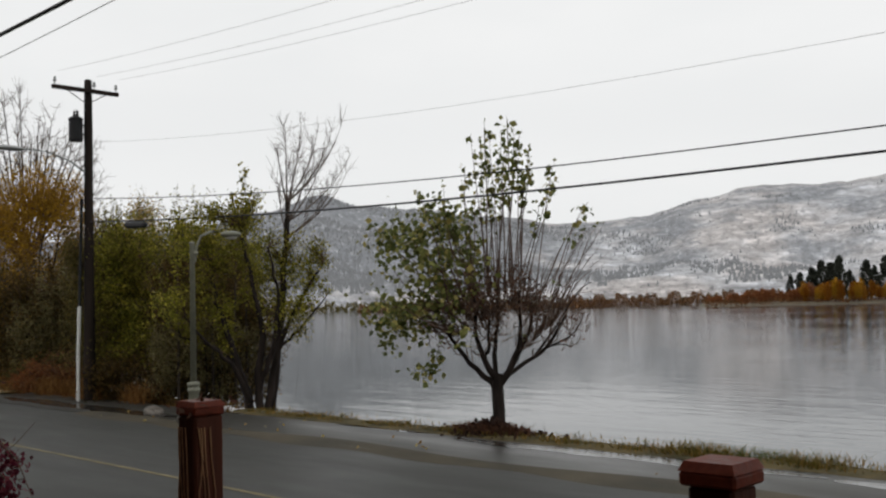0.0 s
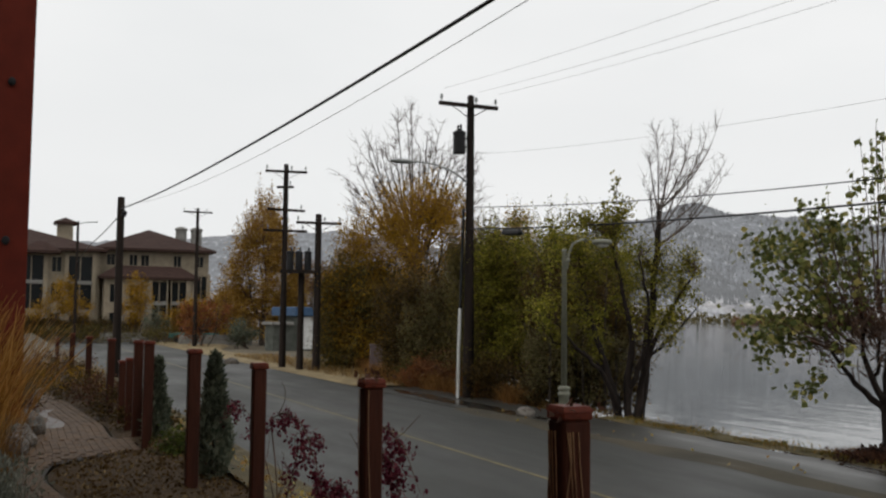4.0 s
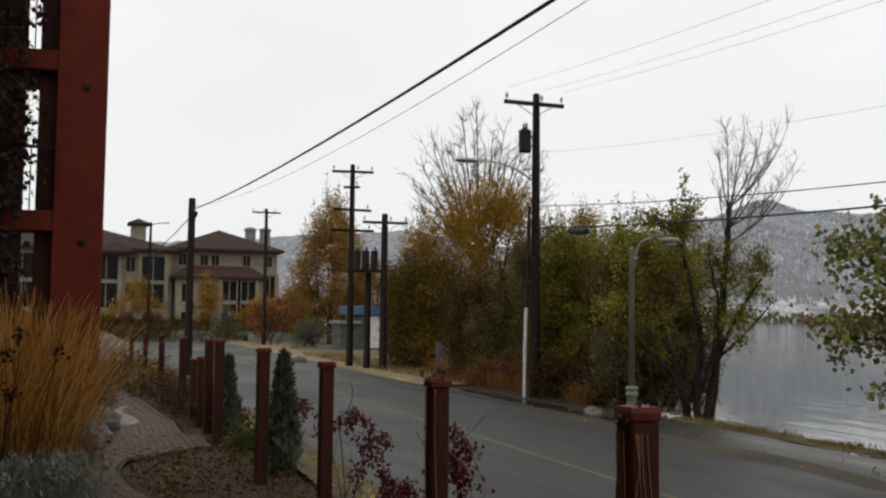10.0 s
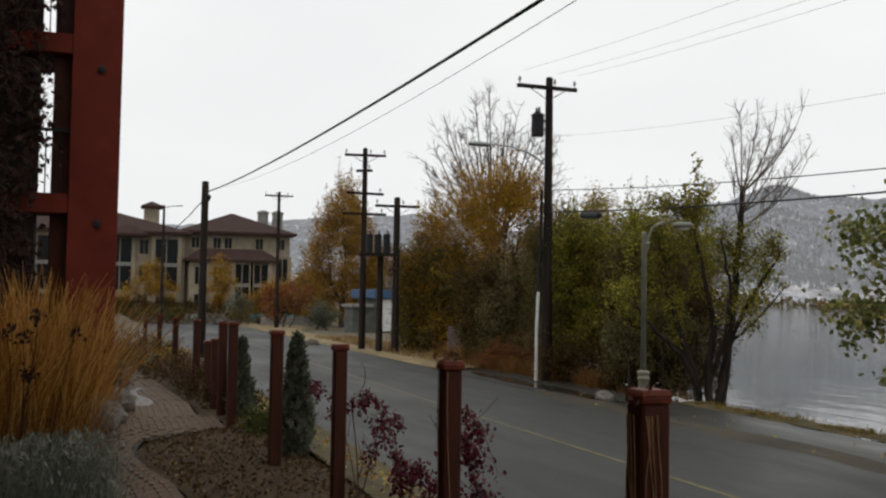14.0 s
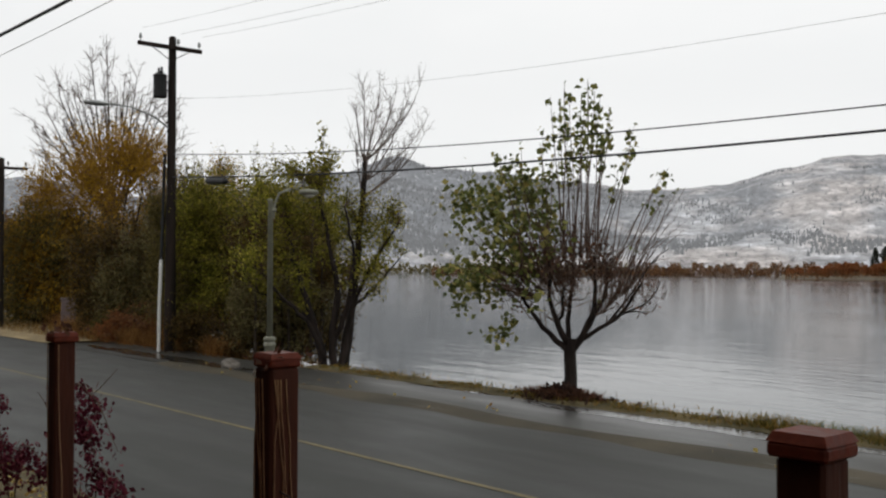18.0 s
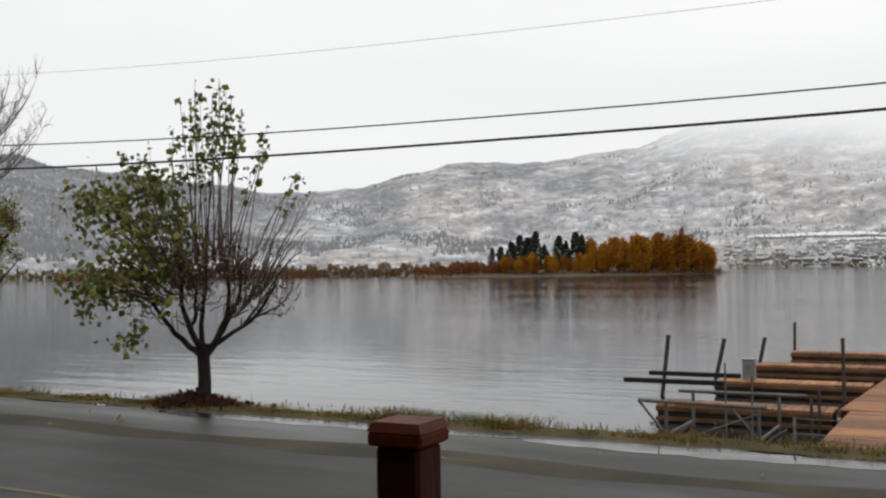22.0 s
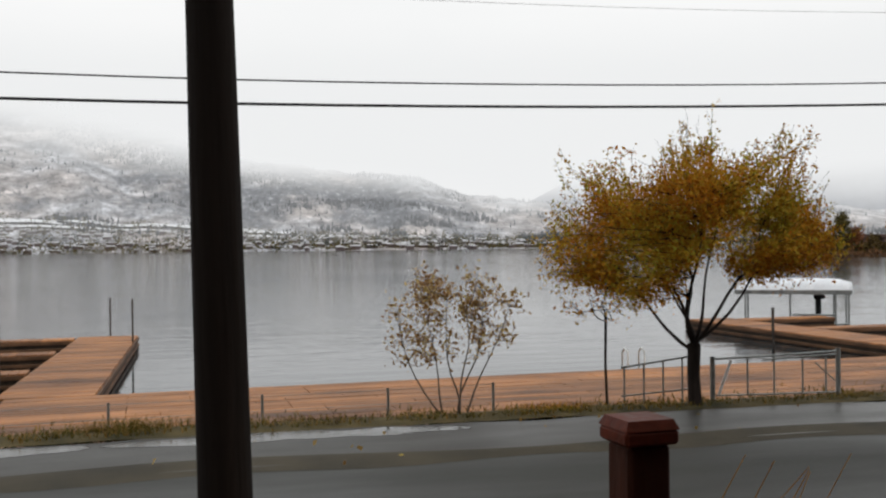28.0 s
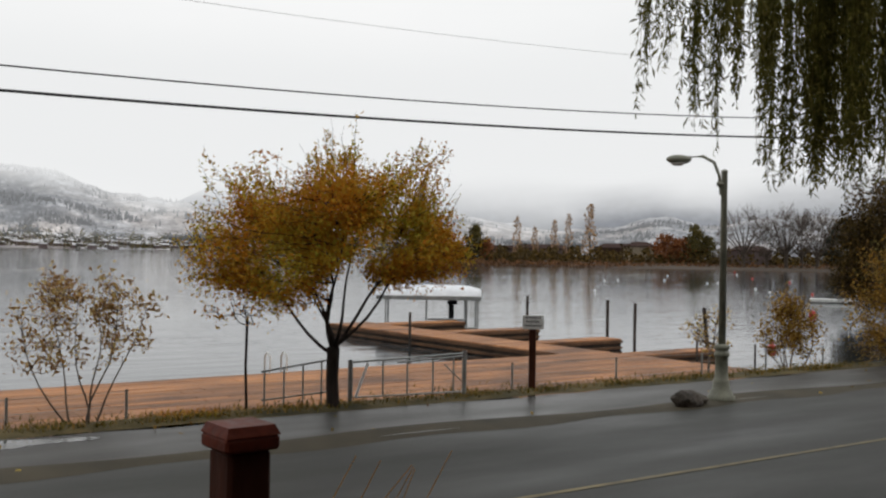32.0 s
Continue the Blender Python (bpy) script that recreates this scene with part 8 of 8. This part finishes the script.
kiosk = base("kiosk", pose(-71.4, 20.7, 0, 0, 0, 12), "small dark hut with a faded blue roof by the road", "hut")
M_HUT = grainy("grey_green_boarding", (0.05, 0.055, 0.045), (0.10, 0.105, 0.09), 2, 20, 0.8, bump=0.2)
part("wall", box(bmesh.new(), -1.6, 1.6, -1.5, 1.5, -0.2, 2.4), M_HUT, kiosk)
part("roof", box(bmesh.new(), -1.9, 1.9, -1.9, 1.9, 2.4, 3.05, 0.05), M_BLUE, kiosk, "faded blue flat roof")
part("door", box(bmesh.new(), 1.602, 1.66, -1.45, 0.25, 0.05, 2.35), M_WHITE, kiosk, "white front panel")
part("lean_to", box(bmesh.new(), 0.2, 1.5, -3.4, -1.52, -0.2, 1.75, 0.03), M_HUT, kiosk, "low grey-green lean-to")
part("lean_to_roof", box(bmesh.new(), 0.0, 1.8, -3.6, -1.91, 1.76, 1.98, 0.03), M_CONC, kiosk, "pale grey slab roof")
cab = base("utility_cabinet", pose(-40.9, 15.0, -0.02, 0, 0, -16), "faded pinkish-grey utility cabinet on the verge", "cabinet")
M_FADED = grainy("faded_plum_paint", (0.09, 0.065, 0.065), (0.15, 0.11, 0.105), 2, 20, 0.7)
part("body", box(bmesh.new(), -0.2, 0.2, -0.27, 0.27, 0.12, 1.22, 0.02), M_FADED, cab)
part("plinth", box(bmesh.new(), -0.26, 0.26, -0.36, 0.36, -0.1, 0.118, 0.01), M_CONC, cab, "pale concrete plinth")
part("door", box(bmesh.new(), 0.201, 0.215, -0.24, 0.24, 0.2, 1.16, 0.004), M_FADED, cab)
part("lid", box(bmesh.new(), -0.23, 0.23, -0.30, 0.30, 1.222, 1.29, 0.02), M_FADED, cab)

car = base("parked_car", pose(-88, 15.5, 0, 0, 0, 80), "teal parked car near the junction", "car")
bm = bmesh.new()
box(bm, -2.1, 2.1, -0.85, 0.85, 0.3, 0.85, 0.12)
body = part("body", bm, M_TEAL, car)
bm = bmesh.new()
box(bm, -1.2, 1.0, -0.75, 0.75, 0.851, 1.4, 0.2)
part("cabin", bm, M_GLASS, car)
for x in (-1.35, 1.35):
    for y in (-0.8, 0.8):
        bm = bmesh.new()
        lathe(bm, [(0.2, -0.1), (0.32, -0.1), (0.32, 0.1), (0.2, 0.1)], 14)
        bm.transform(pose(x, y, 0.32, 90, 0, 0))
        part("wheel", bm, M_BLACK, car)
rock(-22.7, 12.4, 0.07, 0.30, 0.2, 0.17, 72, "pale stone lying at the edge of the path", M_STONE)
rock(-50.9, 10.9, -0.02, 0.55, 0.4, 0.3, 71, "dark rounded boulder at the edge of the road")
for u, v, l in ((-92, 12.6, 9.0), (-84, 16.6, 6.0), (-98, 4.0, 7.0)):
    wob = base("low_wall", pose(u, v, 0, 0, 0, 86), "low grey concrete wall near the junction", "wall")
    part("wall", box(bmesh.new(), -l / 2, l / 2, -0.15, 0.15, -0.1, 0.75, 0.03), M_CONC, wob)

# ---- island, far shores and town ----
def crown_mesh(name, seed, h, r, leaf, n, size, conifer=False):
    rng = np.random.default_rng(seed)
    if conifer:
        t = rng.uniform(0.12, 1, n)
        rad = r * (1.02 - t) ** (0.8 if conifer is True else conifer) * (0.55 + 0.5 * rng.random(n)) * 1.0
        a = rng.uniform(0, 2 * np.pi, n)
        rad = rad * (0.8 + 0.25 * np.sin(t * 13 + seed + 1.7 * np.sin(a + seed)))
        p = np.stack([rad * np.cos(a), rad * np.sin(a), t * h], 1)
    else:
        p = np.concatenate([blob_points(rng, n // 3, (0, 0, h * z), (r * k, r * k, h * q), 10) for z, k, q in ((0.35, 1.0, 0.26), (0.6, 0.95, 0.28), (0.8, 0.6, 0.2))])
        p = np.concatenate([p, rng.normal(0, 1, (n // 2, 3)) * np.array((r * 0.4, r * 0.4, h * 0.2)) + np.array((0, 0, h * 0.52))])
        p = p[(p[:, 2] > 0.03 * h) & (p[:, 2] < 1.02 * h)]
    return leaf_mesh(name, p, size, leaf, rng, aspect=1.5)


def far_tree_set(leaf, seed, h, r, n=700, size=0.7, conifer=False, count=3, trunk_h=0.5):
    out = []
    for k in range(count):
        tr = tubes("trunk", [([(0, 0, -0.5), (0, 0, h * trunk_h)], [0.03 * h * 0.6, 0.02 * h * 0.5])], M_BARKDARK, 5)
        out.append((tr, crown_mesh("crown", seed + k, h, r, leaf, n, size, conifer)))
    return out


def plant(kinds, az_deg, dist, z, scale, label, name, group, rng):
    m = place(az_deg, dist, z) @ Matrix.Rotation(rng.uniform(0, 6.28), 4, "Z") @ Matrix.Diagonal((scale * rng.uniform(0.85, 1.15), scale, scale * rng.uniform(0.9, 1.1), 1))
    ob = base(name, m, label, "tree", group)
    tr, cr = kinds[rng.integers(0, len(kinds))]
    child("trunk", tr, ob)
    child("crown", cr, ob)
    return ob


rngi = np.random.default_rng(301)
AMBER = far_tree_set(M_LEAF_ISLE, 310, 15, 3.1, 1500, 0.66, count=6)
PINES = far_tree_set(M_LEAF_PINE, 320, 18.5, 6.2, 1700, 1.0, 0.62, 4, 0.9)
SCRUB = far_tree_set(M_LEAF_RUST, 330, 7, 3.2, 800, 0.65, trunk_h=0.4)
# island ground
iv, if_ = [], []
for i in range(41):
    a = 31.0 - 18.2 * i / 40
    for j, (d, z) in enumerate(((425, -1.2), (432, -0.6), (440, 0.2), (465, 0.6), (500, -1.2))):
        q = math.sin(math.pi * i / 40) ** 0.4
        dd = 470 + (d - 470) * (0.35 + 0.65 * q) + 4 * noise.noise((a * 0.8, j, 0))
        iv.append((-dd * math.sin(radians(a)), dd * math.cos(radians(a)), z if i not in (0, 40) else -1.2))
for i in range(40):
    for j in range(4):
        k = i * 5 + j
        if_.append((k, k + 5, k + 6, k + 1))
tagged(new("island_ground", mesh_of("island_ground", iv, if_, M_BANK, True)), "low sandy island shore", "island", kind="structure")
for k in range(105):
    a = rngi.uniform(13.6, 20.6)
    edge = smooth(13.4, 15.2, a) * (0.7 + 0.3 * smooth(21.0, 19.0, a))
    plant(AMBER, a, rngi.uniform(436, 478), 0, (0.68 + 0.5 * rngi.random() ** 1.4) * (0.62 + 0.38 * edge), "amber autumn tree on the island", "island_tree", "island trees", rngi)
for k in range(34):
    a = rngi.uniform(20.2, 25.4)
    plant(AMBER, a, rngi.uniform(436, 456), 0, 0.36 + 0.26 * rngi.random(), "low orange tree before the island pines", "island_tree", "island trees", rngi)
for k in range(34):
    a = rngi.uniform(24.0, 30.5)
    plant(SCRUB, a, rngi.uniform(445, 475), 0, (0.75 + 0.5 * rngi.random()) * (1.0 - 0.07 * (a - 24)), "rusty scrub tree on the island shore", "island_tree", "island trees", rngi)
for a, d, s in ((26.0, 474, 0.62), (25.5, 472, 0.74), (24.9, 470, 0.88), (24.4, 468, 1.05), (23.95, 472, 0.98), (23.5, 466, 1.04), (23.0, 474, 0.7), (22.2, 466, 0.98), (21.8, 472, 0.8), (21.25, 466, 1.02), (20.9, 472, 0.86)):
    plant(PINES, a, d, 0, s, "dark pine on the island", "island_pine", "island pines", rngi)


def far_strip(name, a0, a1, d, h, n, leaf, label, size, jit=40, base_z=-0.8, thin=0.0):
    """A belt of distant scrub or trees, too small to count."""
    rng = np.random.default_rng(int(a0 * 10) + 9000)
    a = np.radians(rng.uniform(a1, a0, n))
    dd = d + rng.uniform(0, jit, n)
    hh = h * (0.45 + 0.55 * (0.5 + 0.5 * np.sin(a * 260 + np.sin(a * 610)))) * rng.uniform(0.0, 1, n)
    p = np.stack([-dd * np.sin(a), dd * np.cos(a), base_z + hh], 1)
    ob = new(name, leaf_mesh(name, p, size, leaf, rng, aspect=1.4))
    return tagged(ob, label, "scrub", kind="stuff")


far_strip("far_reeds", 38, 26, 640, 8.5, 9000, M_LEAF_REED, "rusty reeds and scrub on the far shore", 1.2)
far_strip("far_reed_bank", 50, 36, 700, 5.5, 7000, M_LEAF_REED, "brown scrub bank on the far shore", 1.3)
far_strip("island_scrub", 30.5, 13.3, 434, 3.2, 6200, M_LEAF_REED, "low rusty scrub along the island shore", 0.7, 26, -0.7)
far_strip("far_scrub", 60, 44, 900, 9, 5200, M_LEAF_OLIVE, "olive scrub on the far shore", 1.9)
far_strip("far_bank_trees", 60, 22, 1180, 13, 7000, M_LEAF_SILVER, "grey-brown bare trees along the far shore", 1.9, 60)
far_strip("town_trees", 13, -36, 1255, 9, 7000, M_LEAF_OLIVE, "bare and dark trees among far houses", 1.8, 60)


def town():
    """Small far houses on the rising shore: walls in one mesh, snowy roofs in another, dark trees between."""
    rng = np.random.default_rng(401)
    wv_, wf_, rv_, rf_, tp_, pp_ = [], [], [], [], [], []
    for k in range(300):
        a, t = rng.uniform(-33, 13), rng.uniform(0.0, 0.15) ** 1.1
        x, y, z = hill_point(a, t)
        z = max(z, -0.7)
        w, dp, h = rng.uniform(5, 14), rng.uniform(5, 8), rng.uniform(2.5, 4.5)
        o = len(wv_)
        wv_ += [(x + sx * w, y + sy * dp, z + sz) for sz in (-3, h) for sx, sy in ((-.5, -.5), (.5, -.5), (.5, .5), (-.5, .5))]
        wf_ += [(o, o + 1, o + 5, o + 4), (o + 1, o + 2, o + 6, o + 5), (o + 2, o + 3, o + 7, o + 6), (o + 3, o, o + 4, o + 7)]
        o = len(rv_)
        rv_ += [(x - w * .55, y - dp * .6, z + h), (x + w * .55, y - dp * .6, z + h), (x + w * .55, y + dp * .6, z + h), (x - w * .55, y + dp * .6, z + h), (x - w * .5, y, z + h + 1.8), (x + w * .5, y, z + h + 1.8)]
        rf_ += [(o, o + 1, o + 5, o + 4), (o + 2, o + 3, o + 4, o + 5), (o, o + 4, o + 3), (o + 1, o + 2, o + 5)]
    for k in range(1500):
        a, t = rng.uniform(-36, 13), rng.uniform(0.0, 0.19)
        x, y, z = hill_point(a, t)
        hh = rng.uniform(4, 14)
        n = 12
        tp = np.array((x, y, max(z, -0.7))) + rng.normal(0, 1, (n, 3)) * np.array((2.4, 2.4, 0)) + np.array((0, 0, 1)) * rng.uniform(0, hh, (n, 1))
        (pp_ if rng.random() < 0.35 else tp_).append(tp)
    ob = base("far_town", pose(0, 0, 0), "distant town of small houses under snow", "town", kind="stuff")
    child("house_walls", mesh_of("house_walls", wv_, wf_, M_FADED), ob)
    child("house_roofs", mesh_of("house_roofs", rv_, rf_, M_ROOFSNOW), ob)
    child("bare_trees", leaf_mesh("bare_trees", np.concatenate(tp_), 3.0, M_LEAF_OLIVE, rng), ob)
    child("conifers", leaf_mesh("conifers", np.concatenate(pp_), 3.2, M_LEAF_PINE, rng), ob)


town()
# snowy fields above the town
for k, (a0, a1, t0, t1) in enumerate(((12, 4, 0.155, 0.175), (5, -1, 0.16, 0.185), (1, -9, 0.17, 0.2), (-3, -8, 0.13, 0.15), (-8, -16, 0.14, 0.155), (9, -2, 0.12, 0.13), (-14, -22, 0.15, 0.16))):
    v = []
    for i in range(17):
        q = i / 16
        a = a0 + (a1 - a0) * q
        w_ = (t1 - t0) * math.sin(math.pi * q) ** 0.5
        for s_ in (0, 1):
            x, y, z = hill_point(a, t0 + w_ * s_ + 0.012 * q * (k % 3 - 1))
            v.append((x, y, z + 3.5))
    f = [(2 * i, 2 * i + 2, 2 * i + 3, 2 * i + 1) for i in range(16)]
    tagged(new("snow_field", mesh_of("snow_field", v, f, M_SNOW)), "snow-covered field terrace above the town", "field", kind="structure")

# the wooded park shore
POPLAR = far_tree_set(M_LEAF_FARPOP, 340, 12, 1.8, 420, 0.55, 0.45)
GOLD = far_tree_set(M_LEAF_OLIVE, 350, 9, 3.2, 1300, 0.55)
DARK = far_tree_set(M_LEAF_PINE, 360, 10, 4.0, 1500, 0.6)
rngp = np.random.default_rng(402)
for a, s in ((-40.7, 1.25), (-41.7, 1.0), (-42.8, 1.1), (-43.6, 1.2), (-44.8, 1.5)):
    plant(POPLAR, a, 330, 0, s, "tall russet columnar poplar on the far park shore", "poplar_tree", "park poplars", rngp)
for a, s, kd in ((-38.3, 1.15, GOLD), (-39.0, 0.9, SCRUB), (-37.5, 0.8, SCRUB), (-49.8, 1.1, SCRUB), (-50.6, 1.2, GOLD), (-48.9, 1.2, SCRUB), (-51.3, 1.0, GOLD), (-58.2, 1.25, DARK), (-59.5, 1.3, DARK), (-61, 1.3, DARK), (-57.6, 0.8, DARK)):
    plant(kd, a, 300, 0, s, "autumn tree on the far park shore", "park_tree", "park trees", rngp)
for k, (a, s) in enumerate(((-53.2, 1.15), (-54.4, 0.85), (-55.4, 1.2), (-57.0, 1.15), (-56.2, 1.05))):
    spread_tree(place(a, 270, 0) @ Matrix.Diagonal((s, s, s, 1)), "broad bare tree on the far park shore", 410 + k, [(-6.5, 7.5), (-4.5, 11.5), (-1.5, 13.5), (1.5, 14), (4.5, 12), (6.5, 8)], [(-6.5, 5), (-2, 3.5), (2, 3.5), (6.5, 5)], 6, 11, 260, 0, M_LEAF_PALE, 0.1, M_BARK, M_GREYTWIG, name="bare_tree", trunk=(0.4, 2.4), limb_r=0.18, twig_r=0.04, fine=9, reach=0.5)
pv, pf = [], []
for i in range(31):
    a = -34 - 34 * i / 30
    for d, z in ((255, -1.3), (262, -0.7), (275, 0.0), (420, 0.4), (430, -1.5)):
        dd = d + (60 * (1 - smooth(-34, -50, a)) if d < 400 else 0)
        pv.append((-dd * math.sin(radians(a)), dd * math.cos(radians(a)), z))
for i in range(30):
    for j in range(4):
        k = i * 5 + j
        pf.append((k, k + 5, k + 6, k + 1))
tagged(new("park_ground", mesh_of("park_ground", pv, pf, M_SOIL, True)), "straw-coloured lawn along the far park shore", "shore", kind="structure")
for a, d, w, h, m_ in ((-42, 345, 20, 4.0, M_FADED), (-46.5, 335, 16, 4.5, M_ROOF), (-47.6, 320, 10, 5.0, M_STUCCO), (-53.5, 300, 12, 4.0, M_FADED), (-39.8, 350, 14, 3.5, M_FADED)):
    hob = base("park_building", place(a, d, 0), "long low brown building behind the park shore", "building", "park buildings")
    part("wall", box(bmesh.new(), -w / 2, w / 2, -3, 3, -0.5, h), m_, hob)
    part("roof", hip_roof(bmesh.new(), -w / 2, w / 2, -3, 3, h + 0.2, 1.4, 0.5), M_ROOF, hob)
far_strip("park_hedge", -35, -62, 290, 5.2, 12000, M_LEAF_UNDER, "brown scrub and hedges along the park shore", 1.1, 50, -0.4)
raft = base("floating_dock", place(-57.8, 81, -0.9), "small pale floating dock on the lake", "dock")
part("deck", box(bmesh.new(), -1.6, 1.6, -0.7, 0.7, 0.05, 0.3, 0.03), M_WHITE, raft)
far_strip("park_reeds", -36, -61, 268, 1.3, 4200, M_LEAF_REED, "brown reeds along the park shore", 0.7, 12, -0.7)
bush(place(-61.5, 52, -0.4), "dense olive thicket on the near shore", 420, [((0, 0, 2.2), (2.2, 1.8, 2.0)), ((2.5, 0, 3.0), (2.4, 2.0, 2.4)), ((5, 0, 2.5), (2.5, 2, 2.2))], 9000, M_LEAF_OLIVE, 0.18, 14)

# ---- paving bricks of the path, piece by piece ----
bm = bmesh.new()
box(bm, -0.098, 0.098, -0.048, 0.048, -0.03, 0.012, 0.004)
brick_me = bpy.data.meshes.new("brick")
bm.to_mesh(brick_me)
bm.free()
brick_me.materials.append(M_BRICK)
rngk = np.random.default_rng(501)
bv, bf, near = [], [], 0
u = -8.5
row = 0
while u > -31:
    a = np.interp(-u, [-o[0] for o in PATH_EDGE], [o[1] for o in PATH_EDGE])
    b = np.interp(-u, [-o[0] for o in PATH_EDGE], [o[2] for o in PATH_EDGE])
    y = b - 0.06
    y0 = y
    while y > a + 0.03:
        edge = y > y0 - 0.05
        turn = 90 + rngk.normal(0, 1.0)
        m = pose(u + (0.05 if int((y0 - y) / 0.1) % 2 else -0.05), y, PZ + 0.014 + rngk.normal(0, 0.0015), rngk.normal(0, 0.4), rngk.normal(0, 0.4), rngk.normal(0, 1.0))
        if near < 300 and -15.5 < u < -9.2 and y > -0.1:
            child("brick", brick_me, paving, m=m)
            near += 1
        else:
            o = len(bv)
            for w_ in brick_me.vertices:
                bv.append(m @ w_.co)
            for p_ in brick_me.polygons:
                bf.append(tuple(o + i for i in p_.vertices))
        y -= 0.1
    u -= 0.2
    row += 1
rest = child("brick_field", mesh_of("brick_field", bv, bf, M_BRICK), paving)
tagged(rest, kind="stuff")
